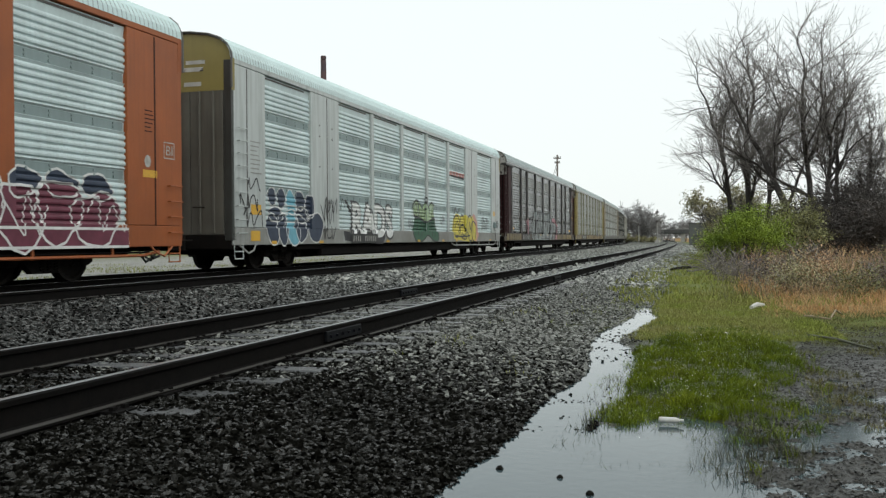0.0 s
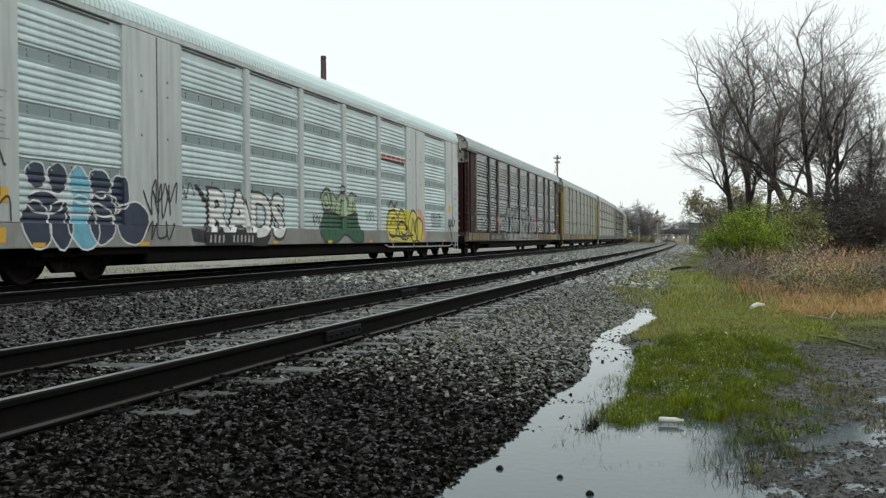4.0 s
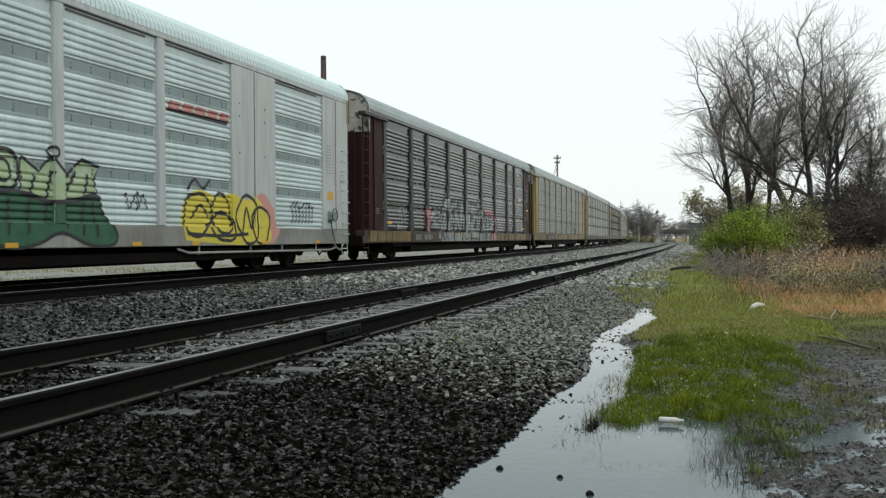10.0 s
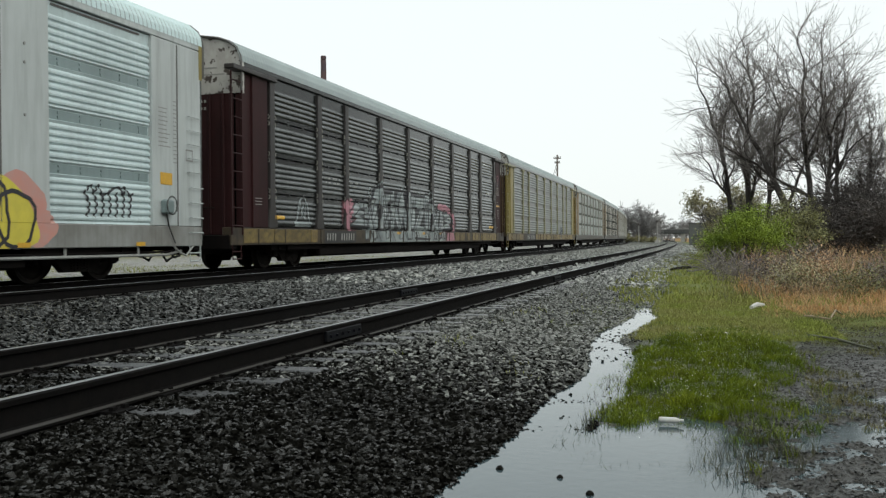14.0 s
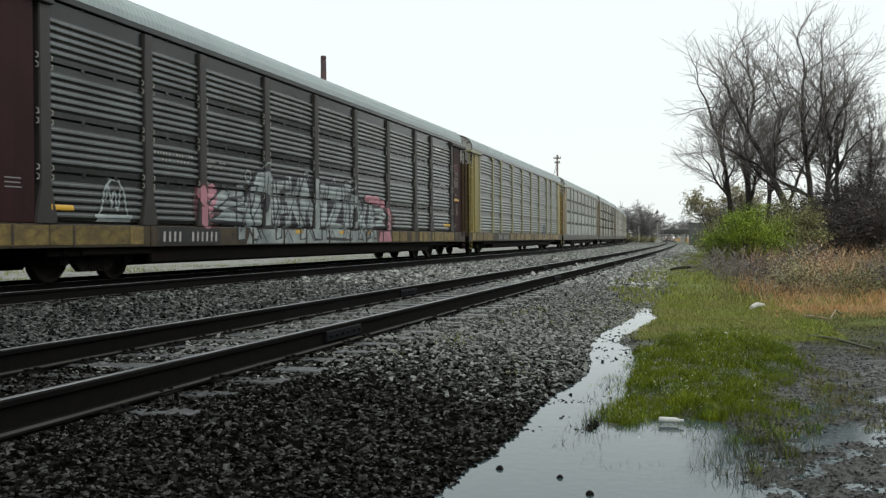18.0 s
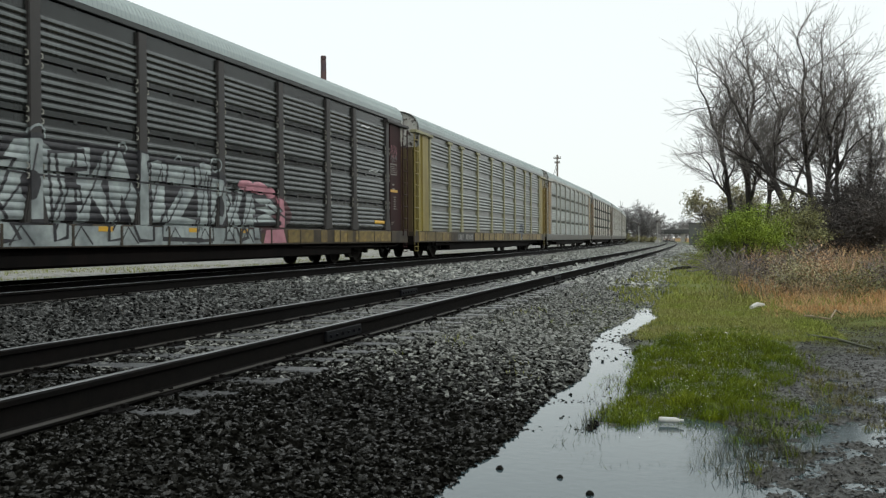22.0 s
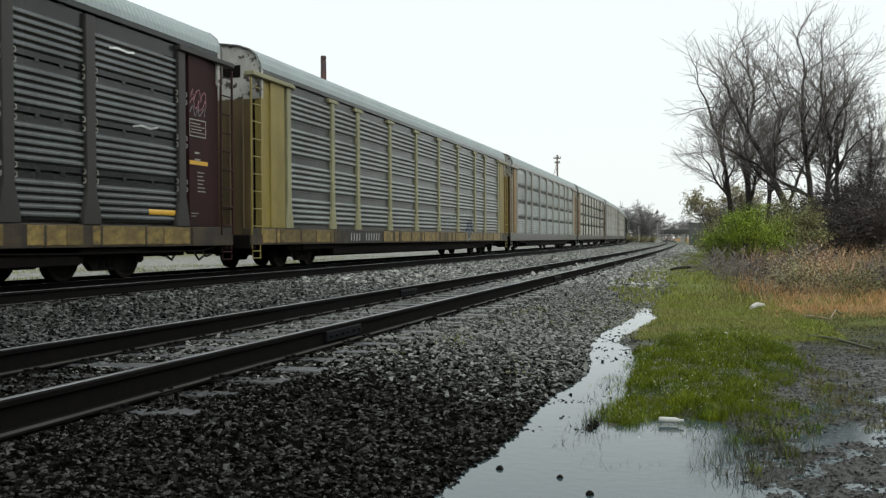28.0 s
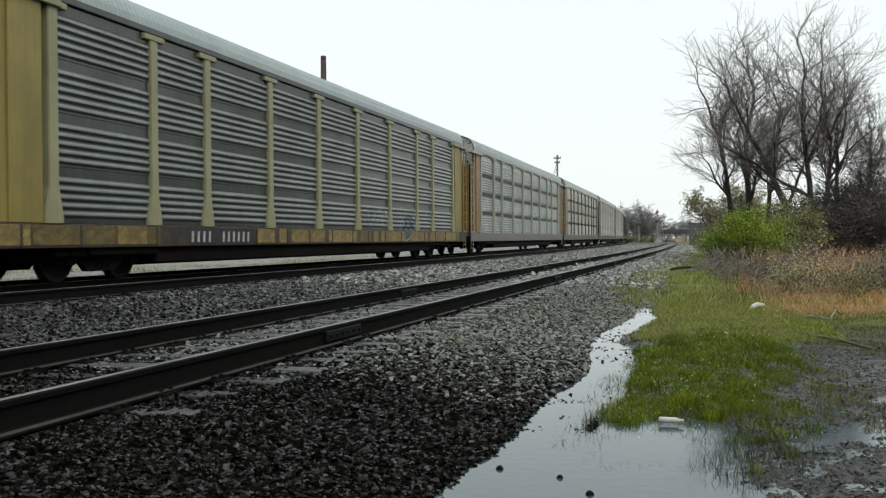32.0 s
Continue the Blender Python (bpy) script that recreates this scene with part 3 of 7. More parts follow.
M_SPRAY = {
    "black": material("black_spray", (0.018, 0.018, 0.022), 0.5, grain=(6, (0.05, 0.05, 0.055), 0.5)),
    "white": material("white_spray", (0.66, 0.67, 0.66), 0.55, grain=(5, (0.44, 0.46, 0.46), 0.6)),
    "silver": material("silver_spray", (0.38, 0.43, 0.43), 0.45, metal=0.15, grain=(1.6, (0.15, 0.175, 0.18), 1.0), stain=((9, 9, 3), (0.24, 0.265, 0.265), 0.6)),
    "cyan": material("light_blue_spray", (0.16, 0.40, 0.50), 0.5, grain=(5, (0.10, 0.26, 0.35), 0.7)),
    "navy": material("navy_spray", (0.022, 0.033, 0.060), 0.5, grain=(5, (0.04, 0.055, 0.085), 0.7)),
    "green": material("dark_green_spray", (0.022, 0.085, 0.050), 0.5, grain=(4, (0.045, 0.13, 0.07), 0.7)),
    "lime": material("lime_spray", (0.30, 0.40, 0.20), 0.5, grain=(4, (0.40, 0.50, 0.40), 0.8)),
    "yellow": material("yellow_spray", (0.60, 0.52, 0.07), 0.5, grain=(4, (0.46, 0.40, 0.06), 0.6)),
    "coral": material("coral_spray", (0.50, 0.24, 0.20), 0.5, grain=(4, (0.42, 0.28, 0.25), 0.7)),
    "pink": material("pink_spray", (0.46, 0.21, 0.255), 0.5, grain=(3, (0.29, 0.135, 0.165), 0.8)),
    "haze": material("dark_red_overspray", (0.075, 0.026, 0.032), 0.6, grain=(3, (0.045, 0.028, 0.030), 0.8)),
    "maroon": material("maroon_spray", (0.10, 0.022, 0.040), 0.5, grain=(4, (0.16, 0.04, 0.065), 0.7)),
    "red": material("red_spray", (0.38, 0.13, 0.11), 0.5, grain=(4, (0.45, 0.30, 0.28), 0.8)),
}

SIDE = 1.55                       # outer face of the posts
SHEET = 1.480                      # crest of the corrugated sheets


M_FAR_TEAL = material("dark_patchy_galvanised_sheet", (0.14, 0.165, 0.16), 0.32, 0.3, grain=((0.35, 0.35, 0.5), (0.46, 0.50, 0.49), 0.9), stain=((2, 2, 0.8), (0.05, 0.06, 0.055), 0.6))
M_FAR_CREAM = material("cream_streaked_sheet", (0.52, 0.51, 0.45), 0.4, 0.15, grain=((0.6, 0.6, 0.8), (0.20, 0.20, 0.16), 0.8), stain=((3, 3, 0.6), (0.12, 0.11, 0.08), 0.5))
M_FAR_BAND = material("dark_olive_band", (0.028, 0.032, 0.022), 0.6, grain=(2, (0.05, 0.05, 0.035), 0.6))
M_RUST_END = paint("rusty_yellow_end", (0.24, 0.155, 0.045), (0.10, 0.055, 0.022), 0.8)
RIB = {"slot": 0.022, "plain": 0.030}    # how far the pressed ribs stand out


def ridge(z, out):
    """A sharp pressed rib that stands out."""
    return [(z + 0.056, 0.0), (z + 0.034, out * 0.62), (z + 0.012, out), (z - 0.014, out), (z - 0.036, out * 0.55), (z - 0.054, 0.0)]


def swell(z, half=0.047):
    """A rounded rib between two narrow valleys."""
    return [(z + half, -0.024), (z + half * 0.84, -0.022), (z + half * 0.50, 0.006), (z, 0.012), (z - half * 0.55, 0.008), (z - half * 0.88, -0.020), (z - half, -0.024)]


def sheet_rows(style):
    """The four courses of a bay from the top: lists of (z, offset from the crest) going down."""
    rows = []
    tops = (3.82, 3.065, 2.31, 1.555)
    for i, top in enumerate(tops):
        start = 3.95 if i == 0 else top
        bottom = 0.87 if i == 3 else tops[i + 1]
        pts = [(start, 0.0)]
        if style == "slot":
            for k in range(5):
                pts += ridge(top - 0.150 - 0.108 * k, RIB["slot"])
            pts += [(bottom + 0.040, 0.0), (bottom + 0.038, -0.07), (bottom + 0.001, -0.07)]
        elif style == "band":
            for k in range(5):
                pts += swell(top - 0.085 - 0.102 * k)
            lip = top - 0.570
            if i == 3:
                pts += swell(lip - 0.03) + [(bottom, 0.0)]
            else:
                pts += [(lip, 0.0), (lip - 0.030, -0.030), (bottom + 0.010, -0.030), (bottom + 0.001, -0.030)]
        else:
            for k in range(5):
                pts += ridge(top - 0.085 - 0.118 * k, RIB["plain"])
            lip = top - 0.640
            if i == 3:
                pts += [(bottom, 0.0)]
            else:
                pts += [(lip, 0.0), (lip - 0.012, -0.007), (bottom + 0.010, -0.007), (bottom + 0.001, -0.007)]
        rows.append(pts)
    return rows


class Side:
    """The outer face of one car: where the sheets and posts stand, so that paint can lie on it."""

    def __init__(self, style, bays, posts, flats, post_w):
        self.rows, self.bays, self.posts, self.flats, self.post_w = sheet_rows(style), bays, posts, flats, post_w
        line = [p for r in self.rows for p in r][::-1]
        self.z, self.x = [p[0] for p in line], [p[1] for p in line]

    def surf(self, y, z):
        if z < 0.865:
            return SIDE - 0.015
        for p in self.posts:
            if abs(y - p) < self.post_w / 2:
                return SIDE
        for a, b in self.flats:
            if a <= y <= b:
                return SIDE - 0.010
        return SHEET + float(np.interp(z, self.z, self.x))


def drape(bm, side, lift):
    """Lays flat paint of the (y, z) plane on the car's uneven side."""
    ys = sorted({p + s * side.post_w / 2 for p in side.posts for s in (-1, 1)} | {e for f in side.flats for e in f})
    lo = Vector((min(v.co.y for v in bm.verts), min(v.co.z for v in bm.verts)))
    hi = Vector((max(v.co.y for v in bm.verts), max(v.co.z for v in bm.verts)))
    cuts = [((0, y + e, 0), (0, 1, 0)) for y in ys if lo.x < y < hi.x for e in (-0.002, 0.002)]
    cuts += [((0, 0, z), (0, 0, 1)) for z in list(side.z) + [0.864] if lo.y < z < hi.y]
    for co, no in cuts:
        bmesh.ops.bisect_plane(bm, geom=bm.verts[:] + bm.edges[:] + bm.faces[:], plane_co=co, plane_no=no, dist=1e-5)
    for v in bm.verts:
        v.co.x = side.surf(v.co.y, v.co.z) + lift


def paint_part(name, polygons, colour, car, side, lift, label=""):
    """Sprayed areas: closed polygons of (y, z), each one a part of its own."""
    if len(polygons) > 1 and name in ("graffiti", "graffiti_shade", "reflector", "logo", "letter_hole"):
        for i, poly in enumerate(polygons):
            ob = paint_part(name, [poly], colour, car, side, lift + 0.0002 * i, label)
        return ob
    bm = bmesh.new()
    for poly in polygons:
        f = bm.faces.new([bm.verts.new((0, y, z)) for y, z in poly])
        f.normal_update()
        if f.normal.x < 0:
            f.normal_flip()
    bmesh.ops.triangulate(bm, faces=bm.faces[:])
    drape(bm, side, lift)
    me = bpy.data.meshes.new(name)
    bm.to_mesh(me)
    bm.free()
    me.materials.append(M_SPRAY[colour] if isinstance(colour, str) else colour)
    return part(name, me, None, car, label)


def stroke_part(name, points, width, colour, car, side, lift, label="", closed=False):
    """One sprayed line of even width along points, as one connected strip."""
    n = len(points)
    pts = [Vector(p) for p in points]
    left, right = [], []
    for i in range(n):
        a = pts[(i - 1) % n] if closed else pts[max(0, i - 1)]
        c = pts[(i + 1) % n] if closed else pts[min(n - 1, i + 1)]
        t = (c - a)
        t = t.normalized() if t.length > 1e-6 else Vector((1, 0))
        m = Vector((-t.y, t.x)) * width / 2
        left.append(pts[i] + m)
        right.append(pts[i] - m)
    bm = bmesh.new()
    lv = [bm.verts.new((0, p.x, p.y)) for p in left]
    rv = [bm.verts.new((0, p.x, p.y)) for p in right]
    for i in range(n if closed else n - 1):
        j = (i + 1) % n
        f = bm.faces.new((rv[i], rv[j], lv[j], lv[i]))
        f.normal_update()
        if f.normal.x < 0:
            f.normal_flip()
    bmesh.ops.triangulate(bm, faces=bm.faces[:])
    drape(bm, side, lift)
    me = bpy.data.meshes.new(name)
    bm.to_mesh(me)
    bm.free()
    me.materials.append(M_SPRAY[colour] if isinstance(colour, str) else colour)
    return part(name, me, None, car, label)


def ribbon(points, width):
    """A sprayed line along points, as one polygon for each stretch, with blunt ends."""
    out = []
    for (a, b), (c, d) in zip(points[:-1], points[1:]):
        t = Vector((c - a, d - b))
        if t.length < 1e-6:
            continue
        t.normalize()
        nx, ny = -t.y * width / 2, t.x * width / 2
        e = width * 0.35
        a2, b2, c2, d2 = a - t.x * e, b - t.y * e, c + t.x * e, d + t.y * e
        out.append([(a2 + nx, b2 + ny), (a2 - nx, b2 - ny), (c2 - nx, d2 - ny), (c2 + nx, d2 + ny)])
    return out


def blob(cy, cz, ry, rz, n=18, seed=1, wobble=0.12, lean=0.0):
    rng = random.Random(seed)
    ph = [rng.uniform(0, 6.28) for _ in range(3)]
    pts = []
    for i in range(n):
        w = 2 * math.pi * i / n
        r = 1 + wobble * (math.sin(2 * w + ph[0]) * 0.5 + math.sin(3 * w + ph[1]) * 0.4 + math.sin(5 * w + ph[2]) * 0.3)
        z = cz + rz * r * math.sin(w)
        pts.append((cy + ry * r * math.cos(w) + lean * (z - cz), z))
    return pts


def grown(poly, by):
    """A polygon pushed out from its middle."""
    cy, cz = sum(p[0] for p in poly) / len(poly), sum(p[1] for p in poly) / len(poly)
    out = []
    for y, z in poly:
        v = Vector((y - cy, z - cz))
        w = v.normalized() * by if v.length > 1e-6 else v
        out.append((y + w.x, z + w.y))
    return out


def loop(poly):
    return poly + [poly[0]]


def scribble(y0, y1, z0, z1, n, seed):
    """A loose hand-drawn tag: a curling line through a box."""
    rng = random.Random(seed)
    pts = []
    for i in range(n):
        t = i / (n - 1)
        pts.append((y0 + (y1 - y0) * min(1, max(0, t + rng.uniform(-0.12, 0.12))), z0 + (z1 - z0) * (0.5 + 0.5 * math.sin(i * 2.1 + rng.uniform(-0.6, 0.6)))))
    return pts


def letters(text, y0, y1, z0, z1, offset):
    """Outlines of letters of the built-in font, stretched into a box: a bmesh in the (y, z) plane."""
    cu = bpy.data.curves.new("letters", "FONT")
    cu.body, cu.offset, cu.resolution_u = text, offset, 4
    ob = bpy.data.objects.new("letters", cu)
    scene.collection.objects.link(ob)
    bpy.context.view_layer.update()
    me = ob.evaluated_get(bpy.context.evaluated_depsgraph_get()).to_mesh()
    bm = bmesh.new()
    bm.from_mesh(me)
    bpy.data.objects.remove(ob)
    bpy.data.curves.remove(cu)
    xs, ys = [v.co.x for v in bm.verts], [v.co.y for v in bm.verts]
    for v in bm.verts:
        y = y0 + (v.co.x - min(xs)) / (max(xs) - min(xs)) * (y1 - y0)
        z = z0 + (v.co.y - min(ys)) / (max(ys) - min(ys)) * (z1 - z0)
        v.co = (0, y, z)
    return bm


def text_part(name, text, box, colour, car, side, lift, offset=0.0, label=""):
    bm = letters(text, *box, offset)
    drape(bm, side, lift)
    me = bpy.data.meshes.new(name)
    bm.to_mesh(me)
    bm.free()
    me.materials.append(M_SPRAY[colour] if isinstance(colour, str) else colour)
    return part(name, me, None, car, label)


# meshes shared by all cars
ROOF_LINE = [(1.55, 4.06), (1.53, 4.18), (1.44, 4.32), (1.26, 4.44), (0.95, 4.53), (0.5, 4.585), (0.0, 4.60)]


def roof_mesh(half, mat, name):
    line = ROOF_LINE + [(-x, z) for x, z in ROOF_LINE[-2::-1]]
    ys, y = [-half], -half + 0.12
    lift = [0.0]
    k = 0
    while y < half - 0.12:
        ys.append(y)
        lift.append((0.0, 0.0, 0.026, 0.026)[k % 4])
        y += (0.022, 0.040, 0.022, 0.050)[k % 4]
        k += 1
    ys.append(half)
    lift.append(0.0)
    pts = np.array(line)
    nrm = np.stack([pts[:, 0], (pts[:, 1] - 3.2)], -1)
    nrm /= np.linalg.norm(nrm, axis=1)[:, None]
    edge = np.ones(len(pts))
    edge[0] = edge[-1] = 0.0
    edge[1] = edge[-2] = 0.15
    v = []
    for y, h in zip(ys, lift):
        q = pts + nrm * (h * edge)[:, None]
        v.append(np.stack([q[:, 0], np.full(len(q), y), q[:, 1]], -1))
    m, n = len(ys), len(pts)
    idx = np.arange(m * n).reshape(m, n)
    f = np.stack([idx[:-1, :-1], idx[1:, :-1], idx[1:, 1:], idx[:-1, 1:]], -1).reshape(-1, 4)
    me = np_mesh(name, np.concatenate(v), f[:, ::-1], mat)
    # troughs get a darker colour that stands for the shade between the ribs
    me.materials.append(M_ROOF_SHADE)
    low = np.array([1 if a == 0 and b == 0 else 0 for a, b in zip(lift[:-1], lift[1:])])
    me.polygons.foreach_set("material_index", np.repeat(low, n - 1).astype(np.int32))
    return me


def rounded_end(z0, inset=0.0):
    """Outline of the car's end above z0."""
    pts = [(x - (inset if x > 0 else 0), z - inset) for x, z in ROOF_LINE]
    pts = [(pts[0][0], z0)] + [p for p in pts if p[1] > z0]
    return pts + [(-x, z) for x, z in pts[::-1] if abs(x) > 1e-6]


WHEEL_R, AXLES, PIVOT = 0.36, 0.89, 10.05
wheel_shape = Shape()
for sx in (-1, 1):
    ring = [(0.055, 0.0), (0.055, 0.10), (0.02, 0.13), (0.015, 0.27), (0.05, 0.30), (0.055, 0.352), (-0.055, WHEEL_R), (-0.075, WHEEL_R + 0.024), (-0.085, WHEEL_R + 0.024),
            (-0.088, 0.30), (-0.02, 0.27), (-0.02, 0.12), (-0.06, 0.09), (-0.06, 0.0)]
    sts = [lambda p, w=2 * math.pi * i / 24: (sx * (GAUGE / 2 + p[0]), p[1] * math.cos(w), p[1] * math.sin(w)) for i in range(25)]
    wheel_shape.sweep(ring, sts, closed=False, caps=False)
wheel_shape.tube([(-0.95, 0, 0), (-0.8, 0, 0), (0.8, 0, 0), (0.95, 0, 0)], [0.07, 0.085, 0.085, 0.07], 10)
for i in range(3):
    w = 2 * math.pi * i / 3
    for sx in (-1, 1):
        wheel_shape.tube([(sx * 0.95, 0.045 * math.cos(w), 0.045 * math.sin(w)), (sx * 0.975, 0.045 * math.cos(w), 0.045 * math.sin(w))], 0.016, 6)
WHEELSET = wheel_shape.mesh("wheelset", M_WHEEL)

frame_shape = Shape()
for sx in (-1, 1):
    x0, x1 = sorted((sx * 0.93, sx * 1.07))
    top = [(-1.12, 0.44), (-1.02, 0.50), (-0.72, 0.50), (-0.45, 0.56), (0.45, 0.56), (0.72, 0.50), (1.02, 0.50), (1.12, 0.44)]
    low = [(1.12, 0.30), (1.02, 0.27), (0.76, 0.30), (0.62, 0.34), (0.38, 0.155), (-0.38, 0.155), (-0.62, 0.34), (-0.76, 0.30), (-1.02, 0.27), (-1.12, 0.30)]
    frame_shape.sweep(top + low, [lambda p, x=x: (x, p[0], p[1]) for x in (x0, x1)])
    for s in (-1, 1):
        frame_shape.soft_box(*sorted((sx * 1.06, sx * 1.13)), s * AXLES - 0.12, s * AXLES + 0.12, 0.26, 0.46, 0.02)
frame_shape.soft_box(-1.15, 1.15, -0.2, 0.2, 0.34, 0.52, 0.02)
TRUCK = frame_shape.mesh("truck", M_STEEL)
SPRING = Shape().tube([(0.055 * math.cos(i * 0.9), 0.055 * math.sin(i * 0.9), 0.18 + 0.19 * i / 34) for i in range(35)], 0.012, 5).mesh("spring", M_STEEL)

coupler_shape = Shape().soft_box(-0.09, 0.09, 0.0, 0.72, 0.50, 0.64, 0.015).soft_box(-0.17, 0.15, 0.66, 0.98, 0.46, 0.68, 0.04).soft_box(-0.30, 0.30, -0.12, 0.02, 0.42, 0.72, 0.02)
coupler_shape.tube([(-0.55, 0.10, 0.62), (-0.1, 0.30, 0.60), (0.6, 0.12, 0.66), (1.25, 0.06, 0.68)], 0.018, 6)
COUPLER = coupler_shape.mesh("coupler", M_STEEL)
hose_shape = Shape()
for dx, sag in ((0.42, 0.26), (0.62, 0.19)):
    hose_shape.tube([(dx, 0.02, 0.52), (dx + 0.02, 0.10, 0.50 - sag * 0.5), (dx, 0.30, 0.50 - sag), (dx - 0.03, 0.55, 0.44 - sag * 0.5)], 0.024, 7)
HOSES = hose_shape.mesh("air_hose", M_HOSE)


def ladder_mesh(height, width, rungs, mat, name="ladder"):
    s = Shape()
    for sy in (-1, 1):
        s.soft_box(-0.02, 0.02, sy * width / 2 - 0.022, sy * width / 2 + 0.022, 0, height, 0.006)
    return s.mesh(name, mat)


def add_rungs(ladder, height, width, rungs, mat):
    rung = Shape().tube([(0.01, -width / 2, 0), (0.01, width / 2, 0)], 0.015, 6).mesh("rung", mat)
    for i in range(rungs):
        part("rung", rung, None, ladder).location = (0, 0, height * (i + 0.5) / rungs)


def grab_mesh(width, mat, upright=False):
    s = Shape()
    if upright:
        s.tube([(0, 0, -width / 2), (0.07, 0, -width / 2), (0.07, 0, width / 2), (0, 0, width / 2)], 0.012, 6)
    else:
        s.tube([(0, -width / 2, 0), (0.07, -width / 2, 0), (0.07, width / 2, 0), (0, width / 2, 0)], 0.012, 6)
    return s.mesh("grab_iron", mat)


def stirrup_mesh(mat):
    return Shape().tube([(0, -0.2, 0.30), (0.01, -0.19, 0.02), (0.01, 0.19, 0.02), (0, 0.2, 0.30)], 0.016, 6).tube([(0.01, -0.19, 0.16), (0.01, 0.19, 0.16)], 0.013, 6).mesh("stirrup_step", mat)


CARS = []
TAB = Shape().soft_box(SHEET - 0.075, SHEET + 0.012, -0.05, 0.05, -0.02, 0.05, 0.006).mesh("latch_tab", M_GALV_DIRTY)


def at(ob, place, turn=None):
    ob.location = place
    if turn:
        ob.rotation_euler = turn
    return ob


def car_carrier(centre, half, style, label, mats, bays, posts, flats, seams, post_w, flare, ladders, rolling=True):
    """One car; mats: sheet, post, flat, sill, roof, cap, door."""
    car = thing("autorack_car", label, "railway car", "cars of the freight train")
    wing = 0.52 if ladders else 0.0      # the side frames reach past the end wall
    side = Side(style, bays, posts, flats, post_w)
    CARS.append((car, centre, []))
    # underframe and sills
    under = Shape().soft_box(-0.45, 0.45, -half + 0.3, half - 0.3, 0.34, 0.60, 0.02).soft_box(-0.42, 0.42, -half + 5.2, half - 5.2, 0.20, 0.40, 0.03).box(-1.38, 1.38, -half + 2.2, half - 2.2, 0.40, 0.56)
    y = -half + 2.6
    while y < half - 2.4:
        under.box(-1.42, 1.42, y - 0.05, y + 0.05, 0.30 if abs(y) < half - 4.9 else 0.42, 0.54)
        y += 1.44
    under.soft_box(1.30, 1.44, -half + 5.0, half - 5.0, 0.255, 0.53, 0.02).soft_box(1.30, 1.44, -half + 3.0, half - 3.0, 0.40, 0.53, 0.02)
    part("underframe", under, M_SOOT_SHADE, car)
    for sx in (-1, 1):
        x0, x1 = sorted((sx * 1.30, sx * (SIDE - 0.015)))
        part("side_sill", Shape().soft_box(x0, x1, -half, half, 0.52, 0.862, 0.012), mats["sill"], car)
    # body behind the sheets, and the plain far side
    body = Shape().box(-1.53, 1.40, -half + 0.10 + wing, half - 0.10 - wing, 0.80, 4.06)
    # near-black core puts shade into the gaps between plates
    part("body_core", body, M_SOOT_SHADE, car)
    # corrugated sheets, four courses to a bay
    made = {}
    for a, b in bays:
        for i, row in enumerate(side.rows):
            key = (round(b - a, 2), i)
            if key not in made:
                w = (b - a) / 2
                prof = [(SHEET + x, z) for z, x in row]
                prof = prof + [(1.41, row[-1][0]), (1.41, row[0][0])]
                s = Shape().sweep(prof, [lambda p, y=y: (p[0], y, p[1]) for y in (-w, w)])
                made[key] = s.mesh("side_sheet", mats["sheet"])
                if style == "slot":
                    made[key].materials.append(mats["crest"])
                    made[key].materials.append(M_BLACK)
                    # faces inside the slot are blackened to stand for its shade
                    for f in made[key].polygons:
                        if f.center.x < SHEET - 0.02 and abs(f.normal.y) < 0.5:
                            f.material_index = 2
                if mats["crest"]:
                    # rib crests and upward slopes are coloured lighter, as if lit from above
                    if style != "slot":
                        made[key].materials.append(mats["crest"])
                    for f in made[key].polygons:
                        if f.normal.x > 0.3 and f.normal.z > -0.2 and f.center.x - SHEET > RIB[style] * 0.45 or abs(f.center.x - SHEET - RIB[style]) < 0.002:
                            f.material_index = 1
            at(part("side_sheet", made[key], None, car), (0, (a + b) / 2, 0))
            if style == "slot":
                for fy in (0.34, 0.68):
                    at(part("latch_tab", TAB, None, car), (0, a + (b - a) * fy, row[0][0]))
            if style == "band" and i == 0:
                # dark strip put in for the shade of the gap under the chord
                part("vent_slot", Shape().box(SHEET - 0.02, SHEET + 0.003, a + 0.12, b - 0.30, 3.895, 3.930), M_SEAM_SHADE, car)
            if style == "band" and i < 3:
                bk = ("band", round(b - a, 2), i)
                if bk not in made:
                    w = (b - a) / 2 - 0.03
                    z0, z1 = row[-1][0] + 0.012, row[-1][0] + 0.150
                    plate = Shape().box(1.44, SHEET - 0.0275, -w, w, z0, z1)
                    for q in range(5):
                        yy = -w + 2 * w * (q + 0.5) / 5
                        plate.box(SHEET - 0.03, SHEET - 0.012, yy - 0.022, yy + 0.022, z0 + 0.02, z0 + 0.055).box(SHEET - 0.03, SHEET - 0.012, yy - 0.022, yy + 0.022, z1 - 0.05, z1 - 0.02)
                    # plate coloured darker for the shade in the recess between courses
                    made[bk] = plate.mesh("band_plate", mats["band"])
                at(part("band_plate", made[bk], None, car), (0, (a + b) / 2, 0))
    part("brake_rod", Shape().tube([(1.47, 5.5, 0.46), (1.47, 8.5, 0.43), (1.47, half - 1.2, 0.43), (1.44, half - 0.6, 0.5)], 0.016, 6), M_SOOT_SHADE, car)
    # plain plates
    for a, b in flats:
        part("plain_plate", Shape().soft_box(1.40, SIDE - 0.010, a + 0.003, b - 0.003, 0.866, 3.96, 0.008), mats["flat"], car)
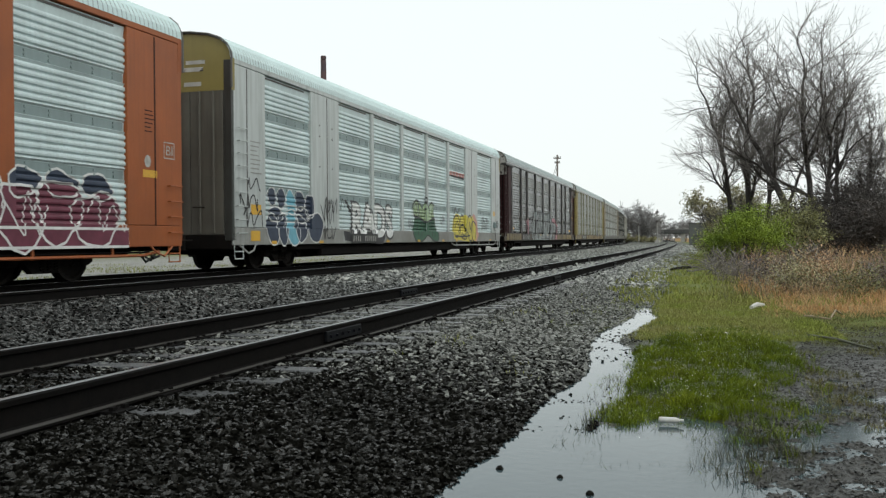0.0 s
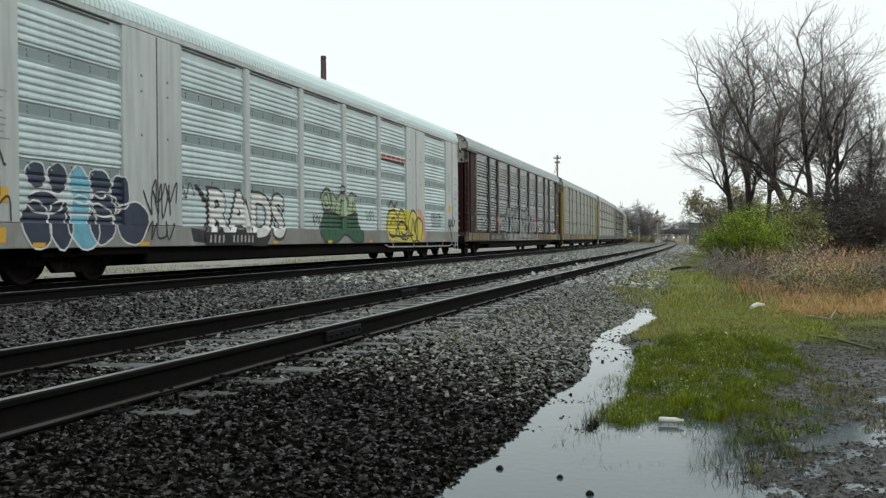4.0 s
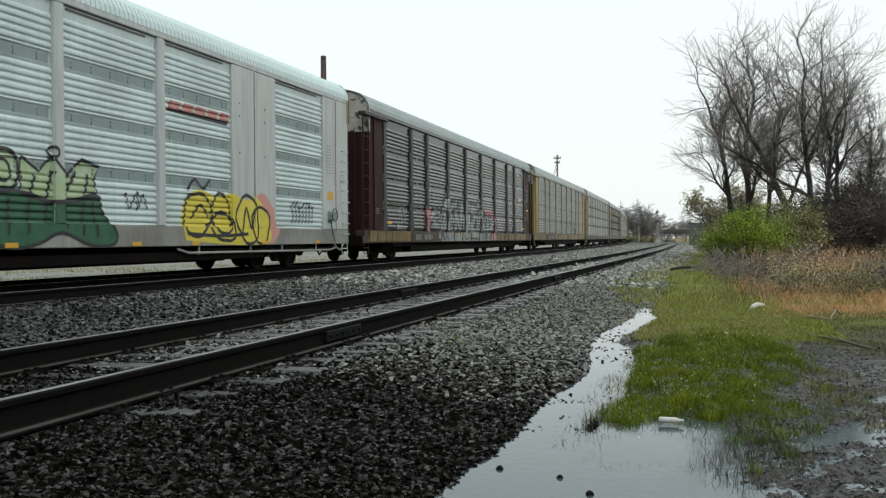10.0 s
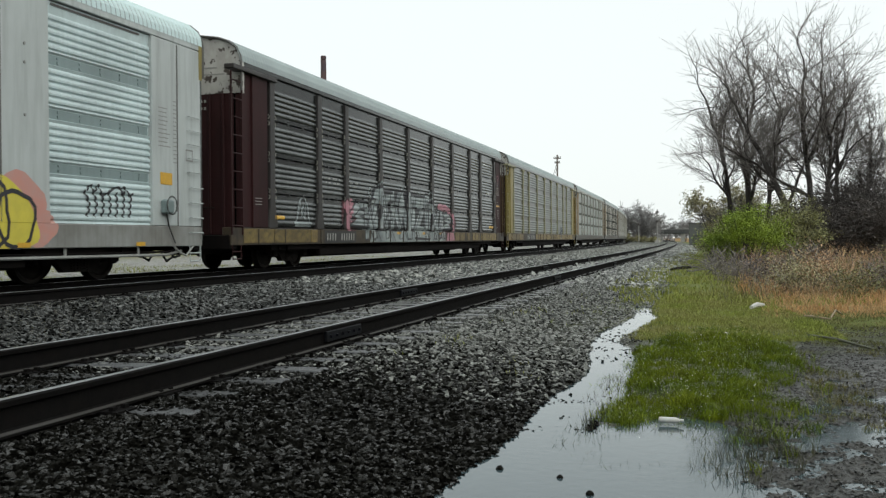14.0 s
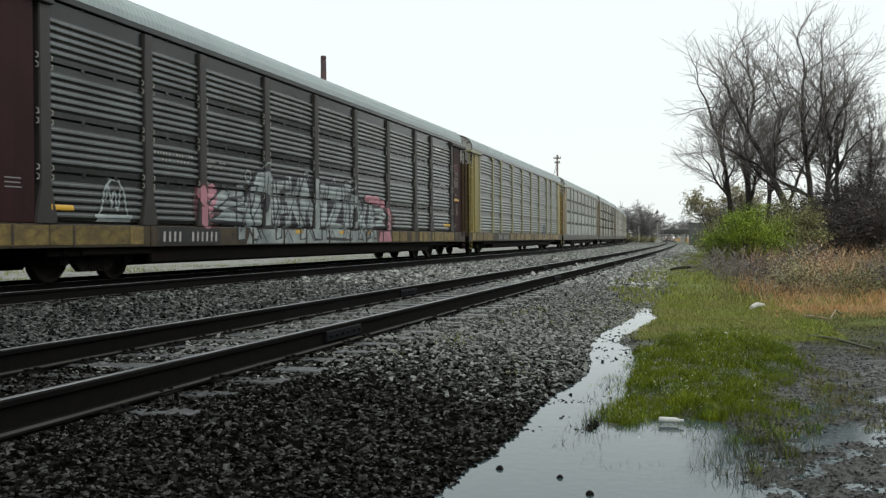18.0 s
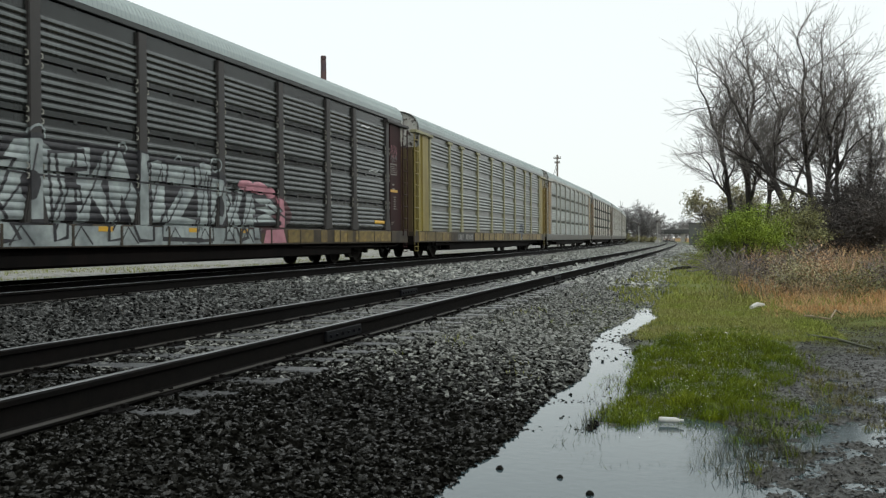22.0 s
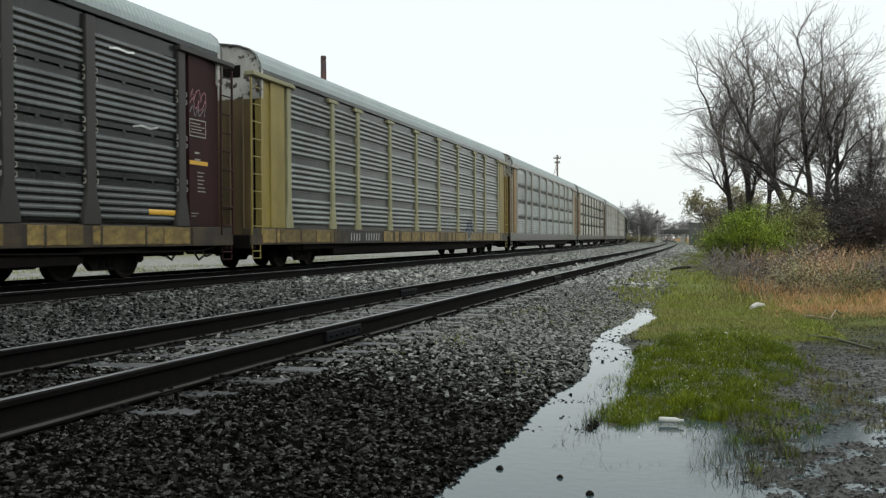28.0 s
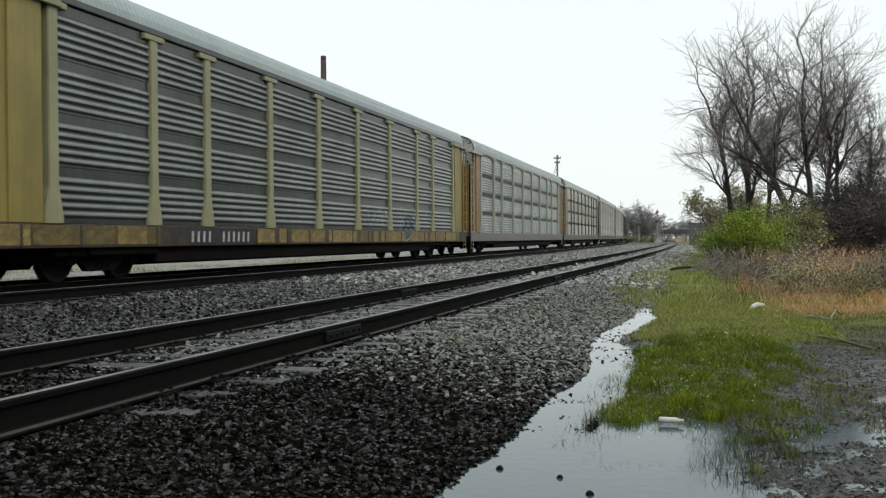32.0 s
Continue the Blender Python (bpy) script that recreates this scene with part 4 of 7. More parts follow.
    for y in seams:
        part("seam_strip", Shape().soft_box(SIDE - 0.02, SIDE - 0.004, y - 0.022, y + 0.022, 0.87, 3.94, 0.005), mats["seam"], car)
    # posts
    w = post_w / 2
    if flare:
        outline = [(-w, 3.93), (-w, 1.38), (-w * 1.9, 0.95), (-w * 1.9, 0.868), (w * 1.9, 0.868), (w * 1.9, 0.95), (w, 1.38), (w, 3.93)]
    else:
        outline = [(-w, 3.955), (-w, 0.868), (w, 0.868), (w, 3.955)]
    post = Shape().sweep([(y, z) for y, z in outline], [lambda p, x=x: (x, p[0], p[1]) for x in (1.40, SIDE - 0.012)])
    inner = [(y * 0.86, z) for y, z in outline]
    post.sweep(inner, [lambda p, x=x: (x, p[0], p[1]) for x in (SIDE - 0.012, SIDE)])
    if flare and style != "slot":
        post.soft_box(1.44, SIDE + 0.02, -w * 2.7, w * 2.7, 3.86, 3.95, 0.01)
    post_mesh = post.mesh("side_post", mats["post"])
    clip_mesh = None
    if style == "slot":
        clip_mesh = Shape().tube([(SIDE - 0.03, -0.02, 0.115), (SIDE - 0.015, 0.015, 0.10), (SIDE - 0.015, 0.015, 0.05), (SIDE - 0.03, -0.02, 0.035)], 0.012, 5).mesh("clip", M_GALV_PALE)
    for y in posts:
        p = at(part("side_post", post_mesh, None, car), (0, y, 0))
        if style == "slot":
            for z in (3.065, 2.31, 1.555):
                for sg in (-1, 1):
                    for dz in (0.0, -0.13):
                        at(part("clip", clip_mesh, None, p, "bare steel clip"), (0, sg * (w + 0.03), z + dz))
    # top chord and roof
    for sx in (-1, 1):
        x0, x1 = sorted((sx * 1.38, sx * (SIDE - 0.006)))
        part("top_chord", Shape().soft_box(x0, x1, -half + 0.05 + wing, half - 0.05 - wing, 3.965, 4.085, 0.012), mats["chord"], car)
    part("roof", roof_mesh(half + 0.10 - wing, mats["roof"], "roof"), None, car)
    # ends
    for sy in (-1, 1):
        e = sy * (half - wing)
        for a, b in ((-1.30, -0.45), (-0.43, 0.43), (0.45, 1.30)):
            leaf = part("end_door", Shape().soft_box(a, b, *sorted((e - sy * 0.05, e + sy * 0.015)), 0.72, 3.50, 0.012), mats["door"], car)
            for x in ((a + b) / 2 - 0.18, (a + b) / 2 + 0.18):
                part("door_rib", Shape().soft_box(x - 0.03, x + 0.03, *sorted((e + sy * 0.012, e + sy * 0.06)), 0.75, 3.46, 0.012), mats["door"], leaf)
            if a > 0:
                part("door_handle", Shape().tube([(0.55, e + sy * 0.02, 1.25), (0.55, e + sy * 0.10, 1.25), (0.80, e + sy * 0.10, 1.25), (0.80, e + sy * 0.02, 1.25)], 0.012), M_STEEL, leaf)
        line = rounded_end(3.46, 0.005)
        cap = Shape().sweep(line if sy < 0 else line, [lambda p, y=y: (p[0], y, p[1]) for y in (e - sy * 0.10, e + sy * 0.02)])
        part("end_cap", cap, mats["cap"], car)
        e = sy * half
        for sx in (-1, 1):
            if ladders and sx > 0:
                continue
            part("corner_post", Shape().soft_box(*sorted((sx * 1.32, sx * 1.535)), *sorted((e - sy * 0.11, e + sy * 0.03)), 0.60, 3.46 if ladders else 4.04, 0.02), mats["corner"], car)
        e = sy * (half - wing)
        arch = [(x, z) for x, z in rounded_end(3.5, 0.0)]
        part("cap_rim", Shape().tube([(x, e + sy * 0.05, z) for x, z in arch], 0.028, 5), mats["rim"], car)
        e = sy * half
        part("end_sill", Shape().soft_box(-1.5, 1.5, *sorted((e - sy * 0.30, e + sy * 0.02)), 0.44, 0.72, 0.02), M_SOOT_SHADE, car)
        at(part("coupler", COUPLER, None, car), (0, e + sy * 0.02, 0), (0, 0, 0 if sy > 0 else math.pi))
        at(part("air_hose", HOSES, None, car), (0, e + sy * 0.02, 0), (0, 0, 0 if sy > 0 else math.pi))
        # rungs, steps and grab irons at the corner
        if ladders:
            steps = at(part("ladder", ladder_mesh(3.1, 0.48, 9, mats["ladder"]), None, car), (SIDE - 0.01, e - sy * 0.26, 0.72))
            add_rungs(steps, 3.1, 0.48, 9, mats["ladder"])
            part("door_pocket", Shape().soft_box(1.36, SIDE - 0.06, *sorted((e - sy * 0.53, e - sy * 1.02)), 0.866, 3.9, 0.01), mats["flat"], car)
            part("ladder_hood", Shape().soft_box(1.36, SIDE + 0.07, *sorted((e - sy * 0.02, e - sy * 2.15)), 3.86, 3.95, 0.012), mats["hood"], car)
        else:
            for i in range(4):
                at(part("grab_iron", grab_mesh(0.42, mats["ladder"]), None, car), (SIDE, e - sy * 0.30, 0.75 + 0.26 * i))
        at(part("stirrup_step", stirrup_mesh(mats["ladder"]), None, car), (SIDE - 0.03, e - sy * 0.26, 0.24))
        # trucks
        tr = at(part("truck", TRUCK, None, car), (0, sy * PIVOT, 0))
        for dy in (-0.17, 0.0, 0.17):
            at(part("spring", SPRING, None, tr), (1.05, dy, 0))
        for s in (-1, 1):
            wheels = at(part("wheelset", WHEELSET, None, tr), (0, s * AXLES, WHEEL_R))
            if rolling:
                CARS[-1][2].append((wheels, s * AXLES))
    return car, side
# the cars in their order along the track
A_HALF = 13.35
A_BAYS = [(-11.8, -9.2), (-7.3, -4.72), (-4.48, -1.84), (-1.60, 1.03), (1.27, 3.91), (4.15, 6.72), (8.8, 11.6)]
A_POSTS = [-4.6, -1.72, 1.15, 4.03]
A_FLATS = [(-13.30, -11.8), (-9.2, -7.3), (6.72, 8.8), (11.6, 13.30)]
A_SEAMS = [-12.70, -8.15, 7.74, 12.45]
B_HALF = 13.85
B_POSTS = [-11.85, -9.05, -7.12, -4.25, -1.42, 1.42, 4.25, 7.12, 9.05, 11.85]
B_BAYS = [(a + 0.12, b - 0.12) for a, b in zip(B_POSTS[:-1], B_POSTS[1:])]
B_FLATS = [(-12.84, -12.10), (12.10, 12.84)]


def mats_of(sheet, post, flat, sill, roof, cap, door, chord=None, corner=None, ladder=None, hood=None, band=None, crest=None):
    return {"sheet": sheet, "post": post, "flat": flat, "sill": sill, "roof": roof, "cap": cap, "door": door,
            "chord": chord or post, "corner": corner or flat, "ladder": ladder or post, "hood": hood or post, "seam": M_SEAM_SHADE, "rim": M_SEAM_SHADE, "crest": crest, "band": band or M_GALV_BAND}


orange, orange_side = car_carrier(3.0, A_HALF, "band", "orange car carrier with pale ribbed sheets and maroon sprayed lettering", mats_of(
    M_GALV, M_ORANGE, M_ORANGE, M_ORANGE, M_ROOF, M_ORANGE, M_ORANGE, ladder=M_ORANGE) | {"seam": M_BROWN}, A_BAYS, A_POSTS, A_FLATS, A_SEAMS, 0.25, False, False)
white, white_side = car_carrier(31.65, A_HALF, "band", "white car carrier with ribbed sheets covered in sprayed lettering", mats_of(
    M_GALV, M_WHITE, M_WHITE, M_SILL_GREY, M_ROOF, M_OLIVE, M_GREY_DOOR, corner=M_GALV_GREY, ladder=M_WHITE), A_BAYS, A_POSTS, A_FLATS, A_SEAMS, 0.24, False, False)
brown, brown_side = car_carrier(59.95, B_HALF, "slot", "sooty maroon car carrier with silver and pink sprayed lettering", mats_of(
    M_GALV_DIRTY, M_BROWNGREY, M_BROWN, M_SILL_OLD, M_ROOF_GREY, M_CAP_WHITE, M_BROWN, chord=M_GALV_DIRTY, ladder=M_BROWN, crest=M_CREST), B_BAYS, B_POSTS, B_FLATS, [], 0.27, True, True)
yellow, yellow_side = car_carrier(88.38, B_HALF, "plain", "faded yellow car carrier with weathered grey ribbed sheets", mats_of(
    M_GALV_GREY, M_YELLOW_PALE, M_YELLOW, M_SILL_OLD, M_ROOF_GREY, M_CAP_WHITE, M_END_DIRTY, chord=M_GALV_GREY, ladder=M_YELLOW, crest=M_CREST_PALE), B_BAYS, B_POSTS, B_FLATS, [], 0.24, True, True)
FAR = [(116.9, "band", "dark patchy car carrier with rusty yellow end posts", mats_of(M_FAR_TEAL, M_GALV_PALE, M_RUST_END, M_GALV_GREY, M_ROOF_GREY, M_CAP_WHITE, M_RUST_END, band=M_FAR_BAND)),
       (145.4, "band", "cream car carrier with dark bands and rusty ends", mats_of(M_FAR_CREAM, M_GALV_GREY, M_RUST_END, M_GALV_GREY, M_ROOF_GREY, M_CAP_WHITE, M_RUST_END, band=M_FAR_BAND)),
       (173.9, "plain", "pale grey car carrier with dark ends", mats_of(M_GALV_PALE, M_GALV_PALE, M_BROWN, M_GALV_GREY, M_ROOF_GREY, M_CAP_WHITE, M_BROWN)),
       (202.4, "plain", "pale cream car carrier with dark brown ends", mats_of(M_FAR_CREAM, M_GALV_PALE, M_BROWN, M_GALV_GREY, M_ROOF_GREY, M_CAP_WHITE, M_BROWN)),
       (230.9, "plain", "weathered grey car carrier", mats_of(M_GALV_GREY, M_GALV_GREY, M_BROWN, M_SILL_OLD, M_ROOF_GREY, M_CAP_WHITE, M_BROWN)),
       (259.4, "plain", "pale car carrier with yellow ends", mats_of(M_GALV_PALE, M_GALV_PALE, M_YELLOW, M_SILL_OLD, M_ROOF_GREY, M_CAP_WHITE, M_YELLOW))]
for centre, style, label, mm in FAR:
    car_carrier(centre, B_HALF, style, label, mm, B_BAYS, B_POSTS, B_FLATS, [], 0.24, True, True, rolling=centre < 180)
# ---- plants ----
TALL = 0.75                       # everything here is this much lower than wide


M_BARK = material("grey_bark", (0.042, 0.036, 0.032), 0.8, grain=((8, 8, 2), (0.022, 0.019, 0.017), 0.7), bump=((20, 20, 5), 0.5))
M_TWIG = material("grey_brown_twigs", (0.185, 0.170, 0.160), 0.8, grain=(3, (0.12, 0.108, 0.10), 0.6))
# paler copy of the twigs, with distance haze put into the colour
M_TWIG_FAR = material("haze_paled_far_twigs", (0.24, 0.235, 0.235), 0.9, grain=(1, (0.17, 0.165, 0.167), 0.6))
M_LEAF = material("fresh_green_leaf", (0.24, 0.33, 0.035), 0.55, spec=0.2, grain=(1.1, (0.12, 0.17, 0.030), 0.8), island=0.35)
M_LEAF_DULL = material("dull_olive_leaf", (0.20, 0.21, 0.075), 0.6, grain=(1.4, (0.145, 0.14, 0.06), 0.7), island=0.35)
M_BUD = material("yellow_green_buds", (0.27, 0.255, 0.13), 0.6, grain=(1.4, (0.19, 0.175, 0.095), 0.7), island=0.3)
M_THICKET = material("dark_thicket_twigs", (0.066, 0.058, 0.053), 0.85, grain=(2, (0.040, 0.035, 0.032), 0.7), island=0.4)
M_GREY_WEED = material("grey_purple_weed", (0.135, 0.115, 0.105), 0.75, grain=(1.0, (0.12, 0.095, 0.088), 0.8), island=0.5)
M_GRASS = material("wet_green_grass", (0.064, 0.104, 0.004), 0.55, grain=((2.2, 2.2, 2.2), (0.150, 0.180, 0.008), 0.9), stain=(9, (0.035, 0.055, 0.004), 0.7), island=0.65, spec=0.15)
M_GRASS_PALE = material("short_olive_grass", (0.200, 0.240, 0.042), 0.55, spec=0.2, grain=(1.2, (0.225, 0.205, 0.080), 0.8), island=0.4)
M_GRASS_MUD = material("muddy_olive_grass", (0.085, 0.100, 0.028), 0.55, spec=0.2, grain=(1.2, (0.150, 0.125, 0.055), 0.8), island=0.6)
M_OLIVE_WEED = material("olive_weed_stalk", (0.18, 0.170, 0.070), 0.7, grain=(0.9, (0.12, 0.130, 0.045), 0.8), island=0.5)
M_STRAW = material("rust_brown_dry_weed", (0.36, 0.195, 0.095), 0.7, grain=(0.6, (0.38, 0.29, 0.18), 0.9), island=0.5)
M_STRAW_PALE = material("bleached_dry_grass", (0.44, 0.295, 0.145), 0.7, grain=(0.8, (0.40, 0.21, 0.085), 0.9), island=0.4)
M_REED = material("dark_wet_stalk", (0.040, 0.042, 0.018), 0.5, island=0.5)


def blades(name, x, y, height, width, lean, mat, label, category, seed, base=None, grown_by=None):
    """Many narrow bent blades on the ground: one object that nobody could count."""
    rng = np.random.RandomState(seed)
    n = len(x)
    z = ground_z(x, y) if base is None else base
    h = height[0] + (height[1] - height[0]) * rng.rand(n) ** 1.3
    if grown_by is not None:
        h = h * grown_by(x, y)
    w = width[0] + (width[1] - width[0]) * rng.rand(n)
    a, b = rng.rand(n) * 6.283, rng.rand(n) * 6.283
    d = np.stack([np.cos(a), np.sin(a)], -1) * (h * lean * (0.3 + rng.rand(n)))[:, None]
    o = np.stack([np.cos(b), np.sin(b)], -1) * (w / 2)[:, None]
    foot = np.stack([x, y], -1)
    pts = [(foot - o, z - 0.01), (foot + o, z - 0.01), (foot + d * 0.35 - o * 0.8, z + h * 0.6), (foot + d * 0.35 + o * 0.8, z + h * 0.6), (foot + d, z + h)]
    v = np.stack([np.concatenate([p, q[:, None]], 1) for p, q in pts], 1).reshape(-1, 3)
    tri = np.array([(0, 1, 3), (0, 3, 2), (2, 3, 4)])
    f = (tri[None] + 5 * np.arange(n)[:, None, None]).reshape(-1, 3)
    return tagged(new(name, np_mesh(name, v, f, mat)), label, category, kind="stuff")


def leaf_mesh(name, centres, size, mat, seed, flat=0.75):
    """Small folded leaves about given places."""
    rng = np.random.RandomState(seed)
    n = len(centres)
    a, t = rng.rand(n) * 6.283, rng.randn(n) * 0.7
    s = size * (0.6 + 0.8 * rng.rand(n))
    along = np.stack([np.cos(a) * np.cos(t), np.sin(a) * np.cos(t), np.sin(t) * flat], -1) * s[:, None]
    across = np.stack([-np.sin(a), np.cos(a), rng.randn(n) * 0.5], -1) * (s * 0.32)[:, None]
    droop = np.array([0, 0, -1.0])[None] * (s * 0.15)[:, None]
    v = np.stack([centres - along * 0.5, centres + across + droop, centres + along * 0.5, centres - across + droop], 1).reshape(-1, 3)
    f = np.concatenate([np.array([(0, 1, 2), (0, 2, 3)])[None] + 4 * np.arange(n)[:, None, None]], 0).reshape(-1, 3)
    return np_mesh(name, v, f, mat)


def grow(rng, start, way, length, radius, depth, out, tips, up=0.10, spread=0.55, kids=(3, 5), bare=0.25, wander=0.16, reach=(0.48, 0.74)):
    """One limb and all that springs from it, as (path, radii, depth)."""
    steps = 5 if depth > 1 else 3
    wild = wander * (0.30 if depth >= 4 else 0.7 if depth == 3 else 1.15)
    p, d = Vector(start), Vector(way).normalized()
    path, radii = [p.copy()], [radius]
    for i in range(steps):
        d = (d + Vector((rng.gauss(0, wild), rng.gauss(0, wild), rng.gauss(0, wild) + up))).normalized()
        p = p + d * (length / steps)
        path.append(p.copy())
        radii.append(radius * (1 - 0.5 * (i + 1) / steps))
    out.append((path, radii, depth))
    if depth == 0:
        tips.append(path[-1])
        return
    for k in range(rng.randint(*kids)):
        t = bare + (1 - bare) * (k + rng.random()) / kids[1]
        t = min(0.98, t)
        i = min(steps - 1, int(t * steps))
        q = path[i].lerp(path[i + 1], t * steps - i)
        side = d.orthogonal().normalized()
        side.rotate(Matrix.Rotation(rng.uniform(0, 6.283), 3, d))
        w = (path[i + 1] - path[i]).normalized() * (1 - spread * 0.45) + side * spread * rng.uniform(0.7, 1.4)
        grow(rng, q, w, length * rng.uniform(*reach), max(0.006, radii[i] * rng.uniform(0.42, 0.62)), depth - 1, out, tips, up, spread, kids, 0.15, wander, (0.48, 0.74))
    grow(rng, path[-1], d, length * 0.55, radii[-1], depth - 1, out, tips, up, spread, kids, 0.15, wander)


def squash(p, base):
    return (p[0], p[1], base + (p[2] - base) * TALL)


def bare_tree(name, place, stems, seed, label, category="tree", depth=4, twig_r=0.010, buds=None, kids=(3, 5), group="", up=0.10, spread=0.55, twig=None, wander=0.16, bare=0.25, reach=(0.48, 0.74)):
    """A leafless tree: trunk and limbs as one part, its fine twigs as another."""
    rng = random.Random(seed)
    x, y = place
    base = float(ground_z(x, y)) - 0.05
    tree = thing(name, label, category, group)
    out, tips = [], []
    for dx, dy, way, length, radius in stems:
        grow(rng, (x + dx, y + dy, base), way, length, radius, depth, out, tips, up=up, kids=kids, spread=spread, wander=wander, bare=bare, reach=reach)
    twig_mat = twig or M_TWIG
    wood, fine = Shape(), Shape()
    for path, radii, dep in out:
        pts = [squash(p, base) for p in path]
        if dep >= depth - 1:
            wood.tube(pts, [max(r, 0.014) for r in radii], 7)
        elif dep >= 2:
            wood.tube(pts, [max(r, twig_r) for r in radii], 4)
        else:
            radii = [max(r, twig_r * 0.8) for r in radii]
            fine.tube(pts if dep else pts[::3], radii if dep else radii[::3], 3)
    part("trunk", wood, twig or M_BARK, tree, smooth=True)
    part("twig_crown", fine, twig_mat, tree)
    if buds:
        pts = np.array([squash(p, base) for p in tips])
        rs = np.random.RandomState(seed)
        pick = pts[rs.randint(0, len(pts), buds[0])] + rs.randn(buds[0], 3) * 0.12
        part("foliage", leaf_mesh("foliage", pick, buds[1], buds[2], seed), None, tree)
    return tree


def leafy_bush(name, place, size, count, leaf, mat, seed, label):
    """A bush of arching stems carrying clumps of leaves, with gaps."""
    rng = random.Random(seed)
    rs = np.random.RandomState(seed)
    x, y = place
    base = float(ground_z(x, y))
    bush = thing(name, label, "bush")
    stems, spots = Shape(), []
    for i in range(26):
        a, r = rng.uniform(0, 6.283), rng.random() ** 0.6
        top = Vector((x + size[0] * r * math.cos(a), y + size[1] * r * math.sin(a), base + size[2] * math.sqrt(max(0.05, 1 - 0.85 * r * r)) * rng.uniform(0.65, 1.08)))
        foot = Vector((x + size[0] * 0.35 * r * math.cos(a), y + size[1] * 0.35 * r * math.sin(a), base - 0.05))
        mid = foot.lerp(top, 0.55) + Vector((0, 0, size[2] * 0.12))
        path = [foot, mid, top, top + (top - mid) * 0.25 - Vector((0, 0, 0.1))]
        k_r = min(1.0, size[2] / 2.0) ** 1.5
        stems.tube(path, [0.022 * k_r, 0.014 * k_r, 0.008 * k_r, 0.005 * k_r], 5)
        for k in range(13):
            t = 0.2 + 0.8 * rng.random()
            q = mid.lerp(top, t) if k < 9 else foot.lerp(mid, 0.25 + 0.75 * rng.random()) + (top - foot) * 0.2
            spots.append((q.x + rng.gauss(0, 0.16), q.y + rng.gauss(0, 0.16), q.z + rng.gauss(0, 0.12), rng.uniform(0.07, 0.26)))
    spots = np.array(spots)
    pick = spots[rs.randint(0, len(spots), count)]
    c = pick[:, :3] + rs.randn(count, 3) * pick[:, 3:4] * np.array([1, 1, 0.6])
    c = c[c[:, 2] > base + 0.02]
    part("branchwork", stems, M_BARK if size[2] > 1.0 else M_TWIG, bush)
    part("foliage", leaf_mesh("foliage", c, leaf, mat, seed), None, bush)
    return bush


# the big bare trees behind the brush
UP = dict(depth=4, kids=(5, 6), group="bare trees behind the brush", up=0.085, spread=0.44, twig_r=0.0056, wander=0.20, bare=0.46, reach=(0.28, 0.46))
bare_tree("bare_tree", (1.35, 57.0), [(-0.45, 0, (-0.06, 0, 1), 7.5, 0.16), (0.15, 0.2, (0.0, 0.05, 1), 8.2, 0.22), (0.85, 0, (0.08, -0.05, 1), 7.7, 0.15)], 126,
          "tall leafless tree with several upright grey trunks", **UP)
bare_tree("bare_tree", (3.9, 52.0), [(0, 0, (-0.22, 0, 1), 7.0, 0.22), (0.2, 0.1, (0.02, 0.1, 1), 7.7, 0.18), (0.45, 0, (0.16, 0.05, 1), 7.2, 0.15)], 133,
          "tall leafless tree with a leaning dark trunk", **UP)
bare_tree("bare_tree", (5.1, 52.5), [(0, 0, (0.08, 0, 1), 6.6, 0.14), (0.5, 0.2, (0.26, 0.1, 0.9), 5.4, 0.12)], 105,
          "leafless tree spreading over the dark thicket", **UP)
bare_tree("bare_tree", (1.0, 58.0), [(0, 0, (-0.9, 0, 0.45), 1.6, 0.06), (-0.2, 0.4, (-0.35, 0, 0.9), 2.2, 0.06)], 14,
          "low leafless tree with a long arching limb", depth=4, kids=(3, 5), group="bare trees behind the brush", up=0.02, spread=0.5, twig_r=0.0055)
bare_tree("budding_tree", (-0.5, 70.0), [(0, 0, (-0.10, 0, 1), 2.9, 0.07), (0.5, 0.3, (0.25, 0, 1), 3.0, 0.07), (1.1, 0, (0.1, 0, 1), 3.1, 0.07)], 15,
          "small tree coming into yellow-green bud", depth=3, kids=(4, 6), buds=(15000, 0.13, M_BUD), spread=0.6)
for i, (px, py, h, n) in enumerate(((5.2, 49, 2.6, 4), (6.6, 50, 3.2, 4), (8.2, 49, 3.6, 4), (3.2, 50, 2.0, 3), (9.8, 51, 4.0, 4), (7.4, 45, 2.4, 4), (4.2, 54, 2.4, 3), (11.5, 50, 4.2, 3), (2.2, 60, 2.4, 3), (3.6, 47, 1.8, 4), (5.6, 46, 2.0, 4), (9.2, 46, 2.4, 4), (6.0, 58, 3.0, 4), (8.5, 57, 3.2, 4))):
    rg = random.Random(40 + i)
    bare_tree("thicket_shrub", (px, py), [(rg.uniform(-0.7, 0.7), rg.uniform(-0.6, 0.6), (rg.uniform(-0.6, 0.6), rg.uniform(-0.3, 0.3), 1), h * rg.uniform(0.75, 1.0), 0.045) for _ in range(n + 2)],
              60 + i, "dense leafless shrub of the dark thicket", "shrub", buds=(2200, 0.10, M_THICKET), twig=M_THICKET, depth=3, twig_r=0.012, kids=(4, 6), group="thicket shrubs", up=0.05, spread=0.7)
leafy_bush("green_bush", (0.95, 41.5), (1.65, 1.3, 2.15), 24000, 0.060, M_LEAF, 21, "fresh bright green bush beside the dry brush")
